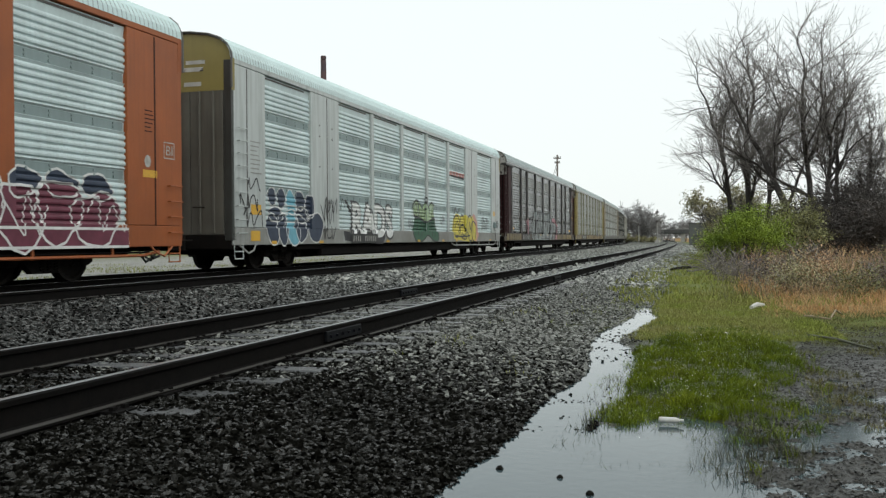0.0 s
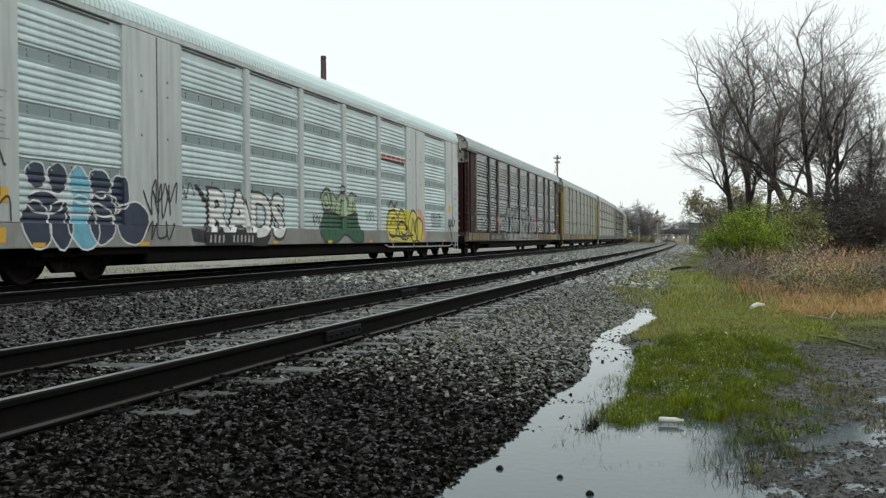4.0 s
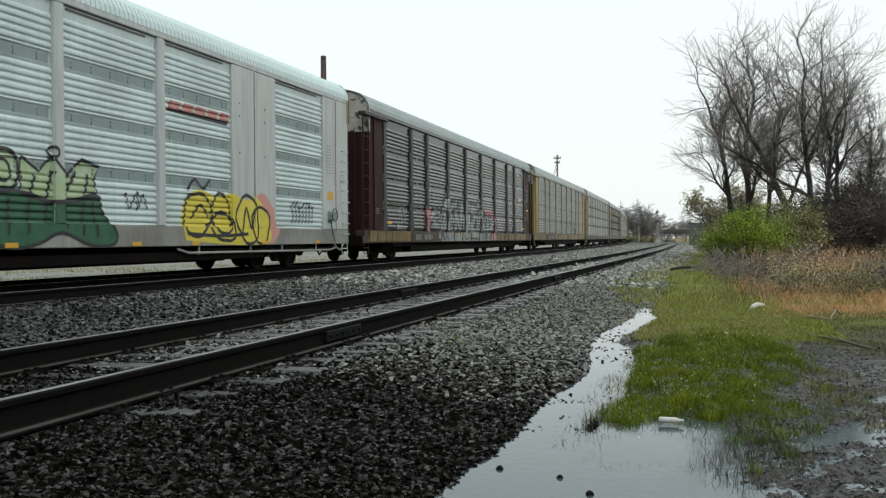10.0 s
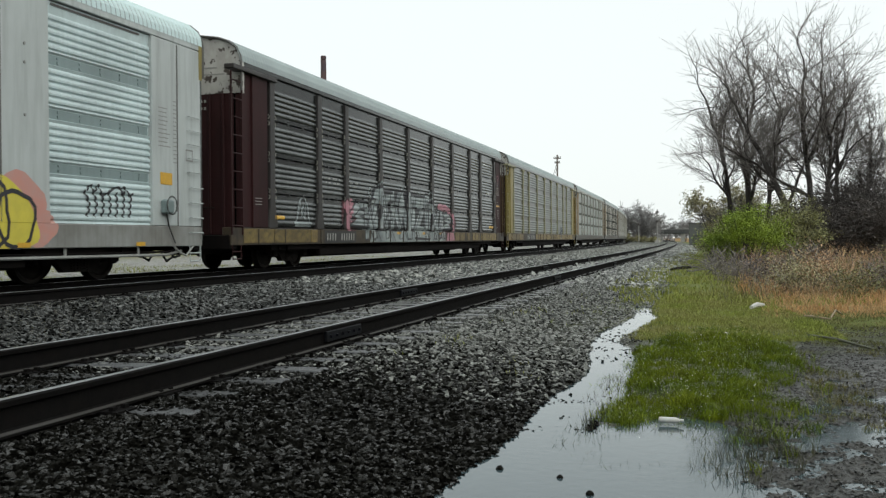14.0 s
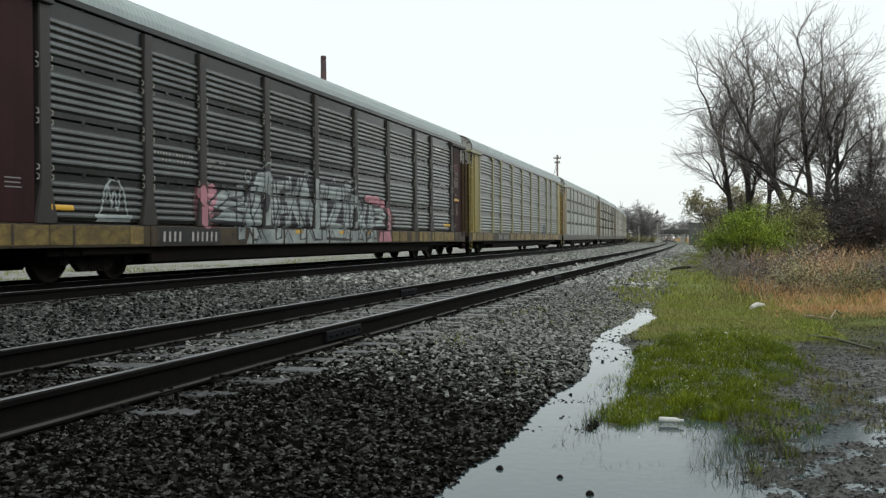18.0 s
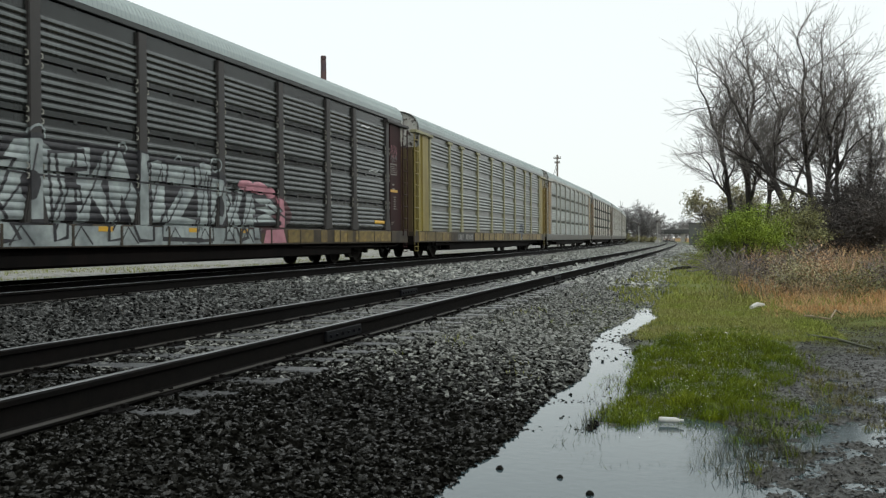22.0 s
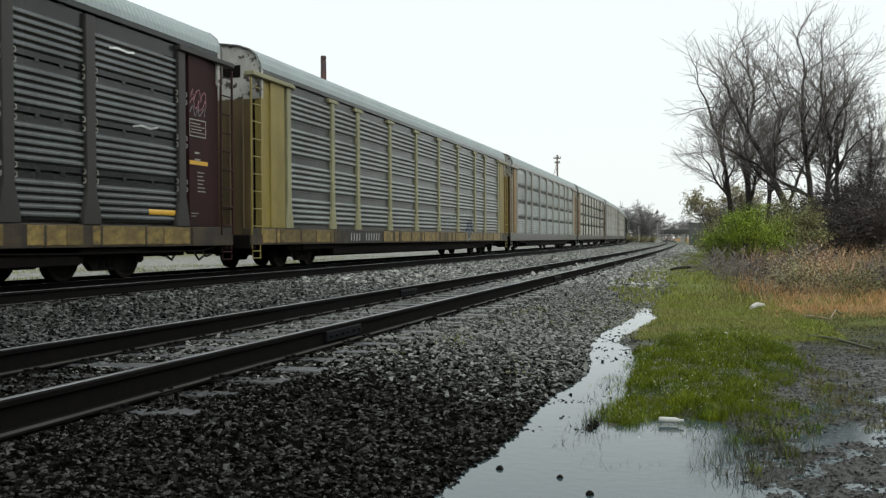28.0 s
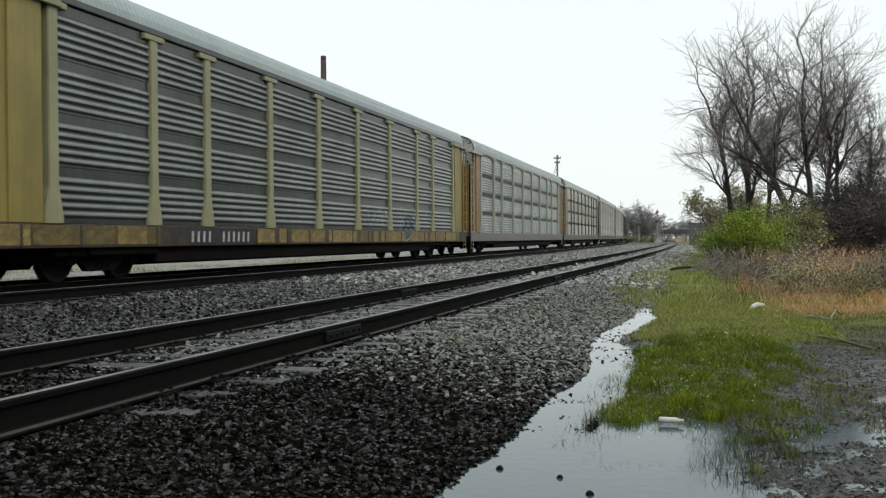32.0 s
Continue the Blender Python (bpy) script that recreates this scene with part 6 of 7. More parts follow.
outlined("graffiti", [blob(-10.33, 1.42, 0.27, 0.28, seed=11), blob(-10.30, 0.88, 0.40, 0.40, seed=12), rect(-10.56, -10.06, 1.0, 1.35)], "cyan", "white", 0.03, white, white_side, "light blue sprayed letter")
paint_part("paint_drip", ribbon([(-10.28, 0.56), (-10.27, 0.53)], 0.05) + ribbon([(-10.5, 0.62), (-10.5, 0.54)], 0.03), "cyan", white, white_side, 0.008)
for k, (a, b, c, d, n) in enumerate(((-13.05, -12.2, 1.18, 1.52, 10), (-12.9, -12.0, 0.88, 1.20, 9), (-12.75, -12.1, 1.55, 1.85, 7), (-8.62, -7.75, 0.95, 1.55, 12), (-8.5, -7.6, 0.62, 0.95, 11), (-8.35, -7.5, 1.25, 1.62, 9),
                                   (-7.25, -6.75, 1.35, 1.62, 7), (9.7, 11.1, 1.30, 1.46, 13), (2.9, 3.6, 1.10, 1.40, 9), (-0.95, -0.5, 0.95, 1.3, 8))):
    stroke_part("graffiti_tag", smooth_path(scribble(a, b, c, d, n, 300 + k)), 0.034, "black", white, white_side, 0.010 + 0.0003 * k, "thin black marker tag")
# black shade behind the big pale letters, then the letters
paint_part("graffiti_shade", [[(-7.0, 0.84), (-6.5, 0.80), (-6.25, 0.56), (-6.9, 0.60)], [(-6.75, 1.60), (-6.45, 1.30), (-6.30, 1.36), (-6.62, 1.62)], rect(-6.3, -4.1, 0.66, 0.82),
                              [(-4.4, 0.50), (-3.7, 0.49), (-3.45, 0.72), (-4.2, 0.80)]] + ribbon([(-6.7, 1.55), (-6.32, 1.30), (-6.26, 1.0), (-6.5, 0.70)], 0.07), "black", white, white_side, 0.004, "black letter shading")
text_part("graffiti_letters", "RADS", (-6.30, -2.62, 0.60, 1.62), "black", white, white_side, 0.009, 0.075, "big sprayed letters with black outline")
text_part("graffiti_letters", "RADS", (-6.22, -2.70, 0.66, 1.56), "white", white, white_side, 0.015, 0.035, "big pale sprayed letters")
paint_part("number_board", [rect(-6.45, -4.2, 0.53, 0.765)], M_BLACK, white, white_side, 0.017)
stencil(white, white_side, -6.32, -4.32, 0.575, 0.715, (4, 6), lift=0.021)
stem_tops = smooth_path([(-0.60, 0.80), (-0.35, 1.10), (-0.15, 1.30), (0.40, 1.27), (1.0, 1.17), (1.6, 1.22), (2.15, 1.30), (2.28, 1.05), (2.62, 0.74), (2.5, 0.56), (1.9, 0.56), (1.2, 0.74), (0.7, 0.60), (0.2, 0.53), (-0.3, 0.57)])
g = paint_part("graffiti", [stem_tops], "green", white, white_side, 0.006, "dark green sprayed letters")
stroke_part("outline", stem_tops, 0.05, "black", g, white_side, 0.012, closed=True)
tall = [(0.30, 1.26), (0.34, 1.76), (0.74, 1.58), (1.0, 1.78), (1.35, 1.52), (1.74, 1.80), (2.22, 1.72), (2.06, 1.50), (2.15, 1.28), (1.6, 1.20), (1.0, 1.15)]
g = paint_part("graffiti", [tall], "lime", white, white_side, 0.0055, "pale lime sprayed letter tops with black outline")
stroke_part("outline", tall, 0.055, "black", g, white_side, 0.0125, closed=True)
g = paint_part("graffiti", [blob(-0.05, 1.55, 0.34, 0.28, seed=23, wobble=0.05)], "lime", white, white_side, 0.0065, "pale lime sprayed ring")
stroke_part("outline", blob(-0.05, 1.55, 0.34, 0.28, seed=23, wobble=0.05), 0.06, "black", g, white_side, 0.013, closed=True)
stroke_part("outline", blob(-0.05, 1.55, 0.17, 0.14, seed=24, wobble=0.05), 0.045, "black", g, white_side, 0.0133, closed=True)
stroke_part("outline", blob(1.02, 1.86, 0.10, 0.07, seed=25, wobble=0.05), 0.045, "black", g, white_side, 0.0136, closed=True)
for k, line in enumerate((((0.0, 0.70), (0.05, 1.2)), ((0.42, 0.72), (0.50, 1.20), (0.62, 1.52)), ((0.85, 0.85), (0.90, 1.30), (1.02, 1.60)), ((1.32, 0.80), (1.30, 1.25), (1.62, 1.62)), ((1.72, 0.70), (1.78, 1.20), (1.92, 1.60)), ((2.1, 0.68), (2.0, 1.2)))):
    stroke_part("graffiti_tag", smooth_path(list(line)), 0.055, "black", white, white_side, 0.0145 + 0.0003 * k)
paint_part("graffiti_shade", [blob(8.15, 1.12, 0.55, 0.42, seed=30), blob(8.55, 0.80, 0.42, 0.26, seed=31)], "coral", white, white_side, 0.004, "coral sprayed halo")
fill = smooth_path([(4.85, 0.62), (4.75, 0.95), (4.95, 1.38), (5.5, 1.52), (6.1, 1.42), (6.7, 1.50), (7.3, 1.40), (7.75, 1.48), (8.2, 1.25), (8.45, 0.95), (8.5, 0.60), (7.6, 0.52), (6.2, 0.55)])
paint_part("graffiti", [fill], "yellow", white, white_side, 0.006, "yellow sprayed bubble letters")
for k, (c, r) in enumerate((((5.35, 1.08), (0.52, 0.40)), ((6.30, 1.10), (0.42, 0.36)), ((6.35, 0.86), (0.50, 0.26)), ((7.40, 1.02), (0.52, 0.46)), ((8.02, 0.92), (0.40, 0.40)))):
    stroke_part("outline", blob(c[0], c[1], r[0], r[1], seed=32 + k, wobble=0.18), 0.06, "black", white, white_side, 0.0110 + 0.0003 * k, closed=True)
for k, line in enumerate((((5.1, 1.0), (5.45, 1.25), (5.75, 1.05)), ((6.05, 1.12), (6.55, 1.10)), ((7.15, 0.75), (7.3, 1.25), (7.55, 0.85), (7.72, 1.22)), ((4.9, 0.74), (6.2, 0.70), (7.4, 0.74)), ((5.0, 1.50), (5.3, 1.70), (5.6, 1.55), (5.9, 1.72)))):
    stroke_part("graffiti_tag", smooth_path(list(line)), 0.06, "black", white, white_side, 0.0135 + 0.0003 * k)
for k in range(7):
    stroke_part("graffiti_tag", smooth_path([(9.75 + 0.2 * k, 0.98), (9.82 + 0.19 * k, 1.16), (9.68 + 0.22 * k, 1.36 + 0.03 * (k % 2))]), 0.05, "black", white, white_side, 0.0125 + 0.0003 * k, "black marker tag")
paint_part("logo_shade", [[(4.25, 2.80), (6.55, 2.77), (6.68, 2.84), (4.4, 2.88)]], "black", white, white_side, 0.006)
paint_part("logo", [[(4.3 + i * 0.48, 2.85), (4.70 + i * 0.48, 2.84), (4.78 + i * 0.48, 2.985), (4.38 + i * 0.48, 2.995)] for i in range(5)], "red", white, white_side, 0.010, "slanted red emblem bars")
for y in (-11.4, -8.6, -5.5, -3.25, 0.05, 3.2, 5.2, 8.2, 11.2):
    paint_part("reflector", [rect(y - 0.14, y + 0.14, 0.535, 0.60)], M_REFLECT, white, white_side, 0.016, "yellow reflector strip")
lines_label(white, white_side, 11.80, 12.2, 2.15, 2.85, 10, M_PRINT)
lines_label(white, white_side, -12.55, -12.0, 1.9, 2.6, 8, M_PRINT)
paint_part("warning_label", [rect(11.85, 12.25, 1.55, 1.75)], M_REFLECT, white, white_side, 0.006)
for r in (rect(-12.55, -12.05, 1.12, 1.32), rect(-12.55, -12.1, 0.60, 0.80)):
    paint_part("warning_label", [r], M_REFLECT, white, white_side, 0.006)
paint_part("square_mark", [r for r in ribbon(loop(rect(12.75, 12.98, 2.0, 2.18)), 0.025)], M_PRINT, white, white_side, 0.006)
for y in (-8.6, -7.75, 7.1, 8.3):
    for z in (2.3, 3.0, 3.25):
        part("rivet", Shape().tube([(SIDE - 0.01, y - 0.05, z), (SIDE + 0.006, y - 0.05, z)], 0.022, 6), M_PRINT, white)
brake = part("brake_housing", Shape().soft_box(SIDE - 0.02, SIDE + 0.12, 11.85, 12.15, 1.06, 1.30, 0.03), M_GALV_BAND, white, "grey brake gear housing")
part("brake_wheel", Shape().tube([(SIDE + 0.16, 12.0 + 0.17 * math.cos(i * 0.5236), 1.20 + 0.15 * math.sin(i * 0.5236)) for i in range(13)], 0.016, 6), M_GALV_GREY, brake)
part("chain", Shape().tube([(SIDE + 0.03, 12.0, 1.06), (SIDE + 0.05, 12.04, 0.86), (SIDE + 0.02, 12.3, 0.58)], 0.014, 5), M_GALV_GREY, brake)
for y0 in (12.30, 12.36):
    lines_label(white, white_side, y0, y0 + 0.08, 1.9, 3.0, 16, M_PRINT)
for i in range(5):
    for y in (-12.98, 12.98):
        at(part("grab_iron", grab_mesh(0.40, M_WHITE), None, white), (SIDE, y, 1.80 + 0.24 * i))

# orange car
outlined("graffiti", [blob(6.0 + i * 0.95, 0.98 + 0.06 * math.sin(i * 2), 0.62, 0.42, seed=50 + i, wobble=0.22) for i in range(6)] + [rect(8.0, 11.6, 0.53, 0.80)], "maroon", "white", 0.04, orange, orange_side, "maroon sprayed letters with white outlines")
outlined("graffiti", [blob(7.2 + i * 0.9, 1.42, 0.40, 0.20, seed=60 + i, wobble=0.2) for i in range(5)], "navy", "white", 0.035, orange, orange_side, "dark sprayed letter tops with pale outlines")
for s in range(3):
    stroke_part("graffiti_tag", smooth_path(scribble(6.5 + 2 * s, 7.6 + 2 * s, 0.7, 1.3, 7, 70 + s)), 0.03, "white", orange, orange_side, 0.015)
text_part("letter_mark", "BI", (12.80, 13.02, 2.04, 2.20), M_LETTER, orange, orange_side, 0.008, 0.0, "white stencilled letters")
paint_part("square_mark", [r for r in ribbon(loop(rect(12.74, 13.08, 1.99, 2.25)), 0.018)], M_LETTER, orange, orange_side, 0.006)
paint_part("round_label", [blob(12.2, 1.90, 0.10, 0.10, wobble=0.0)], M_LETTER, orange, orange_side, 0.006, "round white label")
paint_part("warning_label", [rect(12.05, 12.50, 1.64, 1.76)], M_REFLECT, orange, orange_side, 0.006)
lines_label(orange, orange_side, 12.12, 12.42, 2.35, 2.75, 6, M_BROWN)

# maroon car
bell = [(-10.55, 0.93), (-10.42, 1.10), (-10.33, 1.40), (-10.12, 1.56), (-9.92, 1.54), (-9.78, 1.36), (-9.72, 1.10), (-9.58, 0.93)]
stroke_part("graffiti", bell, 0.05, "silver", brown, brown_side, 0.008, "pale sprayed bell shape", closed=True)
stroke_part("graffiti_tag", smooth_path(scribble(-10.3, -9.85, 1.05, 1.45, 8, 81)), 0.045, "silver", brown, brown_side, 0.009)
stroke_part("graffiti_tag", [(-10.6, 0.99), (-9.55, 0.99)], 0.05, "silver", brown, brown_side, 0.0095)
paint_part("graffiti", [blob(-6.95, 1.05, 0.26, 0.24, seed=82), blob(-7.15, 1.42, 0.15, 0.18, seed=83), blob(-6.72, 1.45, 0.22, 0.20, seed=84), rect(-7.22, -6.70, 0.90, 1.22)], "pink", brown, brown_side, 0.007, "pink sprayed figure")
WILD = {"E": [(0.0, 0.50), (0.42, 1.0), (1.0, 0.96), (0.92, 0.74), (0.55, 0.70), (1.0, 0.55), (0.5, 0.42), (1.0, 0.28), (0.95, 0.0), (0.05, 0.06), (0.40, 0.32)],
        "K": [(0.0, 0.0), (0.32, 0.0), (0.36, 0.34), (0.70, 0.0), (1.05, 0.02), (0.62, 0.50), (1.0, 1.0), (0.66, 0.98), (0.34, 0.62), (0.36, 1.0), (0.02, 0.96)],
        "O": [(0.18, 0.0), (0.80, 0.03), (1.0, 0.35), (0.90, 0.86), (0.62, 1.0), (0.25, 0.95), (0.0, 0.62), (0.02, 0.25)],
        "N": [(0.0, 0.0), (0.28, 0.02), (0.30, 0.48), (0.68, 0.0), (1.02, 0.0), (0.98, 0.98), (0.70, 1.0), (0.68, 0.52), (0.32, 1.0), (0.03, 0.97)],
        "A": [(0.0, 0.0), (0.30, 0.02), (0.42, 0.28), (0.62, 0.28), (0.70, 0.0), (1.04, 0.0), (0.72, 1.0), (0.36, 1.0)],
        "Z": [(0.0, 0.02), (1.0, 0.0), (0.95, 0.28), (0.52, 0.30), (1.02, 0.78), (0.95, 1.0), (0.02, 0.98), (0.05, 0.72), (0.48, 0.68), (0.0, 0.26)],
        "I": [(0.05, 0.0), (0.95, 0.02), (0.85, 0.40), (0.98, 1.0), (0.50, 1.06), (0.0, 0.96), (0.15, 0.5)],
        "F": [(0.10, 0.0), (0.42, 0.04), (0.45, 0.40), (0.88, 0.44), (0.82, 0.62), (0.44, 0.62), (0.46, 0.80), (1.05, 0.84), (0.95, 1.04), (0.0, 0.98)],
        "D": [(0.0, 0.0), (0.55, 0.02), (1.0, 0.48), (0.60, 0.98), (0.02, 1.0)]}
ROW = [("E", -6.78, -5.45, 0.93, 1.62), ("K", -5.62, -4.75, 0.62, 1.72), ("O", -4.95, -3.75, 0.86, 2.06), ("F", -3.85, -3.10, 0.62, 1.88), ("K", -3.20, -2.25, 0.86, 2.02), ("N", -2.35, -1.25, 0.62, 2.04),
       ("I", -1.25, -0.62, 0.88, 1.92), ("Z", -0.70, 0.50, 0.62, 1.96), ("I", 0.42, 1.02, 0.60, 1.98), ("D", 0.98, 1.75, 0.86, 1.78), ("K", 1.65, 2.45, 0.62, 1.66), ("A", 2.30, 3.05, 0.64, 1.55), ("E", 4.15, 2.95, 0.93, 1.50)]
paint_part("graffiti_shade", [blob(3.4, 1.15, 1.45, 0.42, seed=97), blob(-6.9, 1.2, 0.55, 0.5, seed=96)], "haze", brown, brown_side, 0.003, "dark red overspray")
paint_part("graffiti_shade", [rect(-6.3, 3.6, 0.90, 1.46), [(-5.2, 1.40), (2.2, 1.40), (1.4, 1.90), (-0.4, 2.02), (-3.0, 2.06), (-4.9, 2.0)]], "black", brown, brown_side, 0.0035, "black letter shading")
paint_part("overspray", [[(-5.3, 0.548), (3.2, 0.548), (3.0, 0.70), (3.3, 0.84), (-5.1, 0.84)]], "silver", brown, brown_side, 0.003, "silver overspray on the sill")
for k, (ch, y0, y1, z0, z1) in enumerate(ROW):
    w = 0.10 * (y1 - y0)
    y0, y1 = y0 - w, y1 + w
    shape = [(y0 + (y1 - y0) * u, z0 + (z1 - z0) * v) for u, v in WILD[ch]]
    g = paint_part("graffiti", [shape], "silver", brown, brown_side, 0.006 + 0.0002 * k, "large silver sprayed letter")
    stroke_part("outline", shape, 0.075, "black", g, brown_side, 0.0105 + 0.0002 * k, closed=True)
    yc, zc = (y0 + y1) / 2, z0 + (z1 - z0) * 0.5
    if ch in "OD":
        paint_part("letter_hole", [blob(yc - 0.02, zc - 0.08, abs(y1 - y0) * 0.14, 0.20, seed=k)], "black", g, brown_side, 0.0125)
    stroke_part("outline", [(y0 + 0.1, z0 + 0.16), (yc, zc + 0.1), (yc + 0.12, z1 - 0.12)], 0.040, "black", g, brown_side, 0.0135 + 0.0002 * k)
for k, y in enumerate((-4.6, -3.2, -1.9, -0.4, 0.7, 1.7, 2.5)):
    stroke_part("graffiti_tag", [(y - 0.25, 0.56), (y, 0.83), (y + 0.3, 0.57)], 0.035, "black", brown, brown_side, 0.008 + 0.0003 * k)
stroke_part("graffiti_tag", smooth_path([(-6.5, 1.55), (-5.5, 1.60), (-4.2, 1.52), (-2.0, 1.55), (0.6, 1.53), (2.4, 1.50)]), 0.03, "black", brown, brown_side, 0.0165)
for k, (y, z, r) in enumerate(((-5.15, 1.88, 0.14), (-4.2, 2.06, 0.20), (-2.0, 2.05, 0.12), (-0.2, 1.97, 0.12), (1.2, 2.0, 0.17))):
    stroke_part("outline", blob(y, z, r, r * 0.75, 12, seed=k), 0.035, "silver", brown, brown_side, 0.0075 + 0.0003 * k, closed=True)
paint_part("graffiti", [blob(2.55, 1.68, 0.36, 0.12, seed=98), blob(3.2, 1.66, 0.38, 0.13, seed=99), blob(3.75, 1.58, 0.24, 0.12, seed=100)], "pink", brown, brown_side, 0.0125, "pink sprayed letter edges")
paint_part("graffiti", [[(4.05, 1.50), (4.32, 1.46), (4.42, 1.10), (4.36, 0.88), (4.02, 0.88), (4.16, 1.15)], [(3.3, 0.55), (4.5, 0.56), (4.35, 0.84), (3.45, 0.82)]], "pink", brown, brown_side, 0.0065, "pink sprayed letter edge")
paint_part("reflector", [rect(-2.75, -2.35, 0.76, 0.835), rect(0.1, 0.45, 0.76, 0.835), rect(2.2, 2.6, 0.76, 0.835)], M_REFLECT, brown, brown_side, 0.011, "yellow reflector strip")
stencil(brown, brown_side, -6.95, -6.15, 2.02, 2.06, (4, 3), M_LETTER, 0.006)
stencil(brown, brown_side, -6.9, -6.3, 1.93, 1.965, (2, 4), M_GALV_PALE, 0.006)
paint_part("number_board", [rect(-8.75, -6.45, 0.545, 0.83)], M_BLACK, brown, brown_side, 0.004)
stencil(brown, brown_side, -8.65, -6.55, 0.60, 0.77, (4, 6))
stencil(brown, brown_side, -8.85, -7.45, 2.05, 2.09, (6, 3, 2), M_GALV_PALE, 0.006)
stencil(brown, brown_side, -8.6, -7.6, 1.95, 1.98, (3, 4), M_GALV_PALE, 0.006)
for r in (rect(-11.75, -11.15, 1.05, 1.13), rect(10.75, 11.65, 1.04, 1.13), rect(12.1, 12.8, 1.95, 2.02)):
    paint_part("warning_label", [r], M_REFLECT, brown, brown_side, 0.006)
paint_part("square_mark", ribbon(loop(rect(12.12, 12.72, 2.45, 2.74)), 0.018), M_GALV_PALE, brown, brown_side, 0.006)
lines_label(brown, brown_side, -12.75, -12.25, 1.30, 1.48, 3, M_PRINT)
for y0, y1, z0, z1, n in ((12.30, 12.52, 1.98, 2.22, 2), (12.16, 12.70, 2.49, 2.70, 4), (12.40, 12.70, 1.45, 1.85, 6), (12.15, 12.45, 1.02, 1.12, 2)):
    lines_label(brown, brown_side, y0, y1, z0, z1, n, M_GALV_PALE)
for k in range(3):
    stroke_part("graffiti_tag", smooth_path(scribble(12.12, 12.74, 2.78 + 0.14 * k, 3.0 + 0.14 * k, 9, 400 + k)), 0.013, "pink" if k else "silver", brown, brown_side, 0.007 + 0.0003 * k, "faint pale marker tag")
for y, z in ((10.3, 2.43), (9.6, 3.55)):
    stroke_part("graffiti_tag", [(y, z), (y + 0.25, z + 0.03), (y + 0.55, z + 0.01), (y + 0.75, z + 0.04)], 0.035, "white", brown, brown_side, 0.008, "white sprayed streak")

# yellow car
paint_part("number_board", [rect(-7.95, -5.15, 0.535, 0.845)], M_BLACK, yellow, yellow_side, 0.004)
stencil(yellow, yellow_side, -7.85, -5.3, 0.59, 0.78, (4, 6))
for s in range(4):
    stroke_part("graffiti", smooth_path(scribble(5.0 + 0.1 * s, 6.9, 0.58 + 0.24 * s, 0.85 + 0.24 * s, 12, 110 + s)), 0.04, "silver", yellow, yellow_side, 0.010 + 0.0003 * s, "pale thin sprayed tag")
paint_part("graffiti_shade", [blob(6.2, 0.95, 0.75, 0.38, seed=115)], "navy", yellow, yellow_side, 0.005)
for s in range(3):
    stroke_part("graffiti_tag", smooth_path(scribble(1.6 + 0.5 * s, 3.6 + 0.5 * s, 1.0 + 0.12 * s, 1.45, 12, 120 + s)), 0.025, "silver", yellow, yellow_side, 0.009 + 0.0003 * s)

# stake pockets on the old sills, dents in the paint they carry
POCKET = Shape().soft_box(SIDE - 0.03, SIDE + 0.006, -0.03, 0.03, 0.535, 0.85, 0.008).mesh("stake_pocket", M_SILL_OLD)
for car in (brown, yellow):
    for i, y in enumerate((-12.6, -11.2, -9.0, -5.0, -3.4, -2.1, -0.6, 0.9, 2.2, 3.7, 5.3, 7.9, 9.3, 10.6, 12.2)):
        at(part("stake_pocket", POCKET, None, car), (0, y, 0))

# worn yellow plates on the old sills
def sill_plates(car, stretches, seed):
    rng = random.Random(seed)
    made = [Shape().soft_box(SIDE - 0.02, SIDE - 0.004, -w / 2, w / 2, 0.56, 0.84, 0.006).mesh("sill_plate", M_SILL_PANEL) for w in (0.4, 0.9, 1.5, 2.1)]
    for y, end in stretches:
        while True:
            me = rng.choice(made)
            w = max(v.co.y for v in me.vertices) * 2
            if y + w > end:
                break
            at(part("sill_plate", me, None, car), (0, y + w / 2, 0))
            y += w + rng.choice((0.02, 0.03, 0.05, 0.25, 0.5))


sill_plates(brown, ((-13.3, -8.9), (4.6, 13.3)), 7)
sill_plates(yellow, ((-13.3, -8.1), (-5.0, 13.3)), 8)

# the pipe that hangs under the sills of the smooth cars, on short brackets
for car, mat in ((white, M_SILL_GREY), (orange, M_ORANGE)):
    pipe = part("sill_pipe", Shape().tube([(1.50, 4.6, 0.47), (1.50, 5.0, 0.40), (1.50, 12.1, 0.38), (1.44, 12.7, 0.44)], 0.024, 6), mat, car, "pipe under the sill")
    for y in (5.4, 7.6, 9.2, 11.2):
        part("bracket", Shape().soft_box(1.47, 1.50, y - 0.03, y + 0.03, 0.36, 0.54, 0.006), mat, pipe)
    for sy in (-1, 1):
        part("lever", Shape().tube([(1.50, sy * 12.2, 0.60), (1.56, sy * 12.45, 0.42), (1.56, sy * 12.7, 0.36), (1.50, sy * 13.1, 0.55)], 0.02, 6), mat, car)

# marks on the car ends that show in the gaps
def end_label(car, half, x0, x1, z0, z1, mat, label=""):
    part("end_label", Shape().box(x0, x1, -half - 0.026, -half - 0.021, z0, z1), mat, car, label)


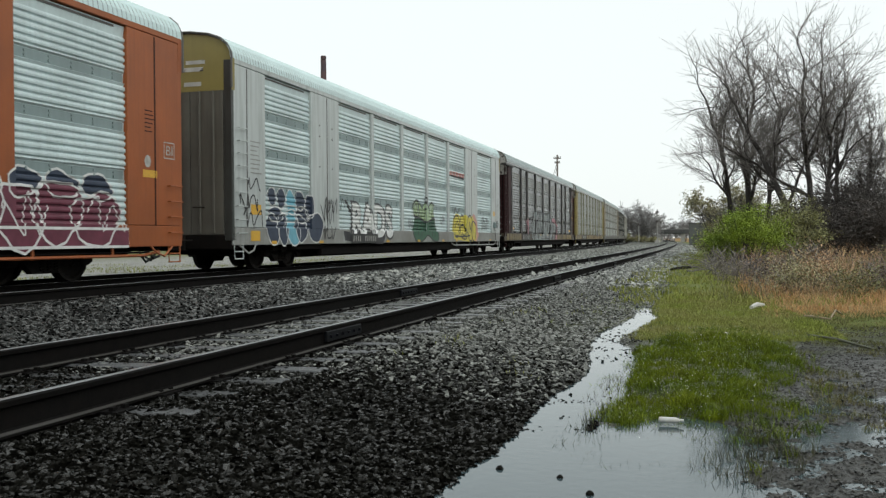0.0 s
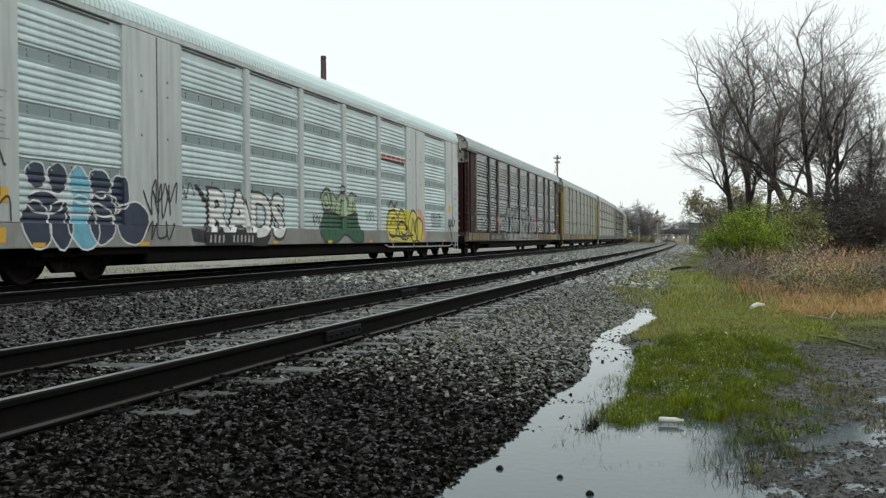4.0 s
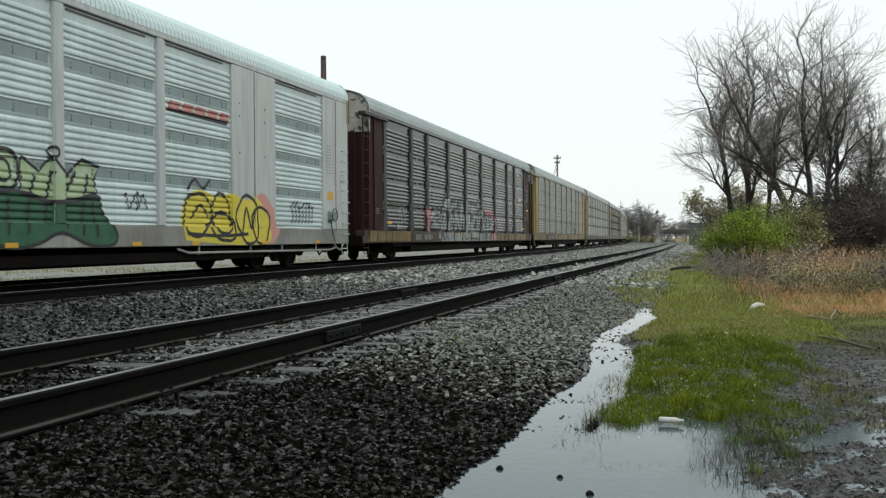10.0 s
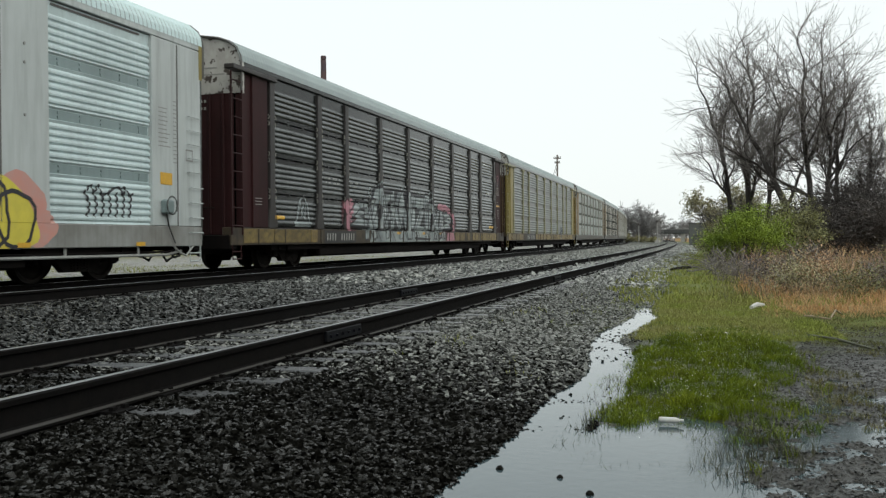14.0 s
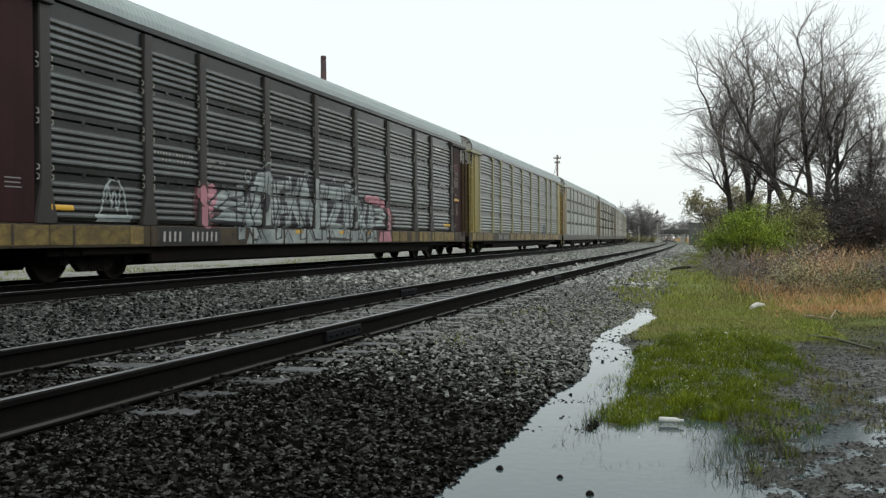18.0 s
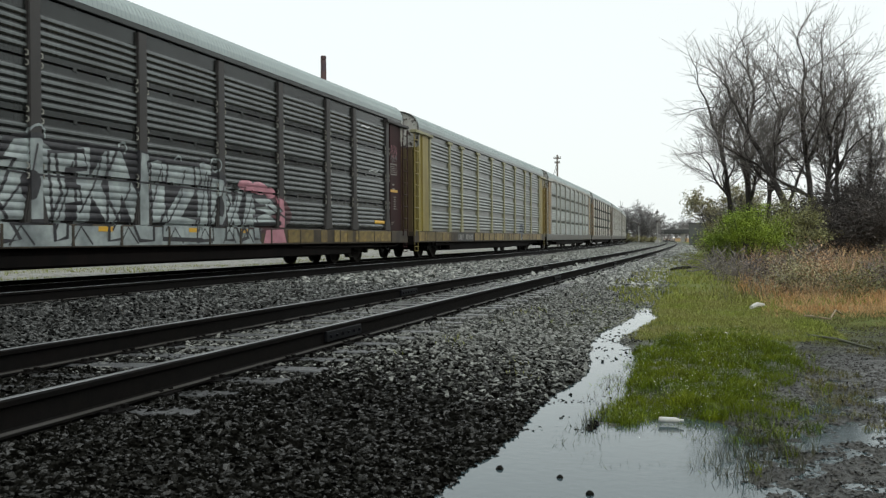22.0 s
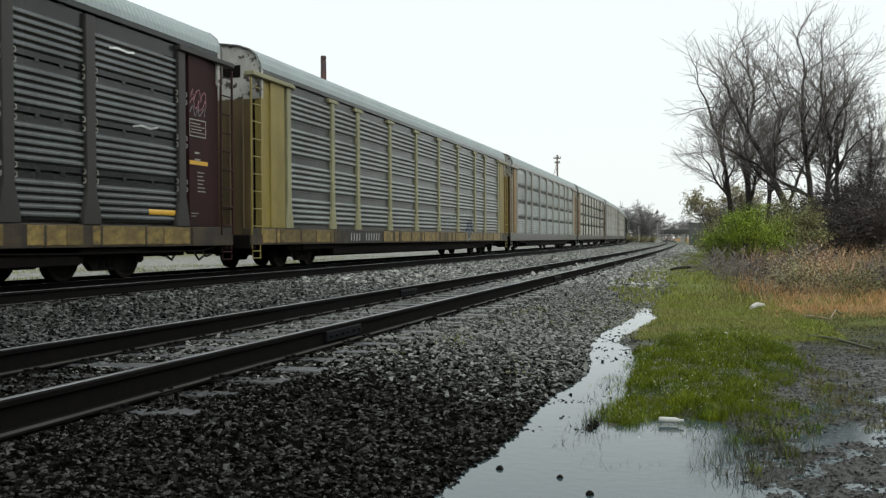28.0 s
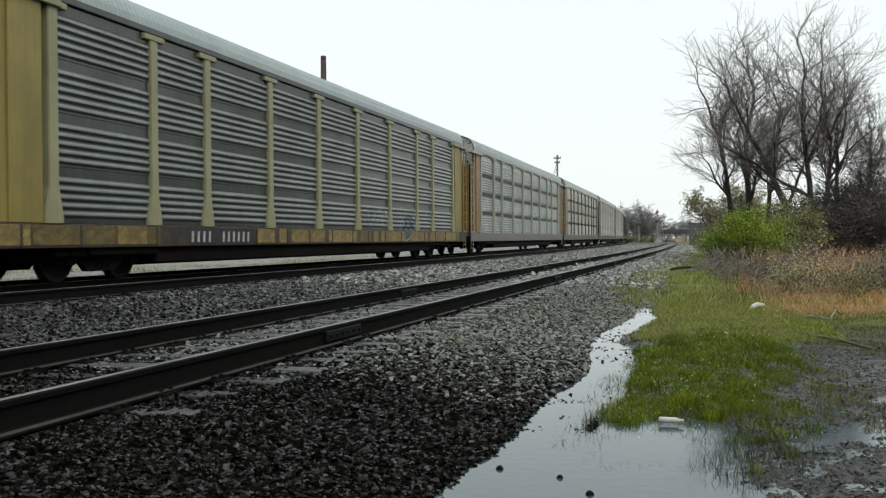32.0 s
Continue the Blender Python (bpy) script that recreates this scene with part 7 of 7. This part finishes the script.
end_label(white, A_HALF, 0.35, 0.85, 3.98, 4.05, M_CAP_WHITE)
end_label(white, A_HALF, 0.30, 0.80, 3.84, 3.92, M_CAP_WHITE)
for x0, z0 in ((0.25, 3.30), (0.25, 3.16)):
    for i in range(5):
        part("end_label", Shape().box(x0 + i * 0.10, x0 + i * 0.10 + 0.055, -B_HALF + 0.496, -B_HALF + 0.502, z0, z0 + 0.055), M_GALV_PALE, brown)
for x0, x1, z in ((0.3, 0.9, 3.95), (0.25, 1.1, 3.82)):
    end_label(brown, B_HALF - 0.52, x0, x1, z, z + 0.03, M_PRINT)
end_label(yellow, B_HALF - 0.52, 0.3, 1.0, 3.9, 4.15, M_SOOT_SHADE)
end_label(white, A_HALF, 0.3, 0.75, 3.56, 3.64, M_CAP_WHITE)
def set_out():
    """Lays the plan on the ground in metres, and gives the drawn cars their true length and height."""
    done = set()

    def shape(me, m):
        if me and me.name not in done:
            done.add(me.name)
            me.transform(m)

    rolling_stock = {car for car, _, _ in CARS}
    grow_car, grow_wheel = Matrix.Diagonal((1, CAR_LONG, CAR_HIGH, 1)), Matrix.Diagonal((1, CAR_HIGH, CAR_HIGH, 1))
    for ob in [o for o in scene.objects if o.parent is None and o.type in ("MESH", "EMPTY")]:
        if ob in rolling_stock:
            for o in ob.children_recursive:
                shape(o.data, grow_wheel if o.data == WHEELSET else grow_car)
                o.location = grow_car @ o.location
        elif ob.location.length > 0:
            ob.location = PLAN @ ob.location
        else:
            for o in (ob, *ob.children):
                if o.location.length > 0:
                    o.location = PLAN @ o.location
                else:
                    shape(o.data, PLAN)
                    for c in o.children:
                        shape(c.data, PLAN)


def motions():
    for car, centre, wheels in CARS:
        rows = []
        for i in range(33):
            t = float(i)
            y = on_line(centre - rolled(t))
            over = max(0.0, y - MAIN_FROM)
            rows.append((t, pose(TRAIN_C - MAIN_BEND / 2 * over ** 2, y, TRAIN_Z, 0, 0, math.degrees(math.atan(MAIN_BEND * over)))))
        walk(car, rows)
        steps = 176
        for wheel, y in wheels:
            spin = []
            for i in range(steps + 1):
                t = 32.0 * i / steps
                spin.append((t, pose(0, y * CAR_LONG, WHEEL_R * CAR_HIGH, math.degrees((rolled(t) - rolled(0.0)) * CAR_LONG / (WHEEL_R * CAR_HIGH)), 0, 0)))
            walk(wheel, spin)


set_out()
motions()
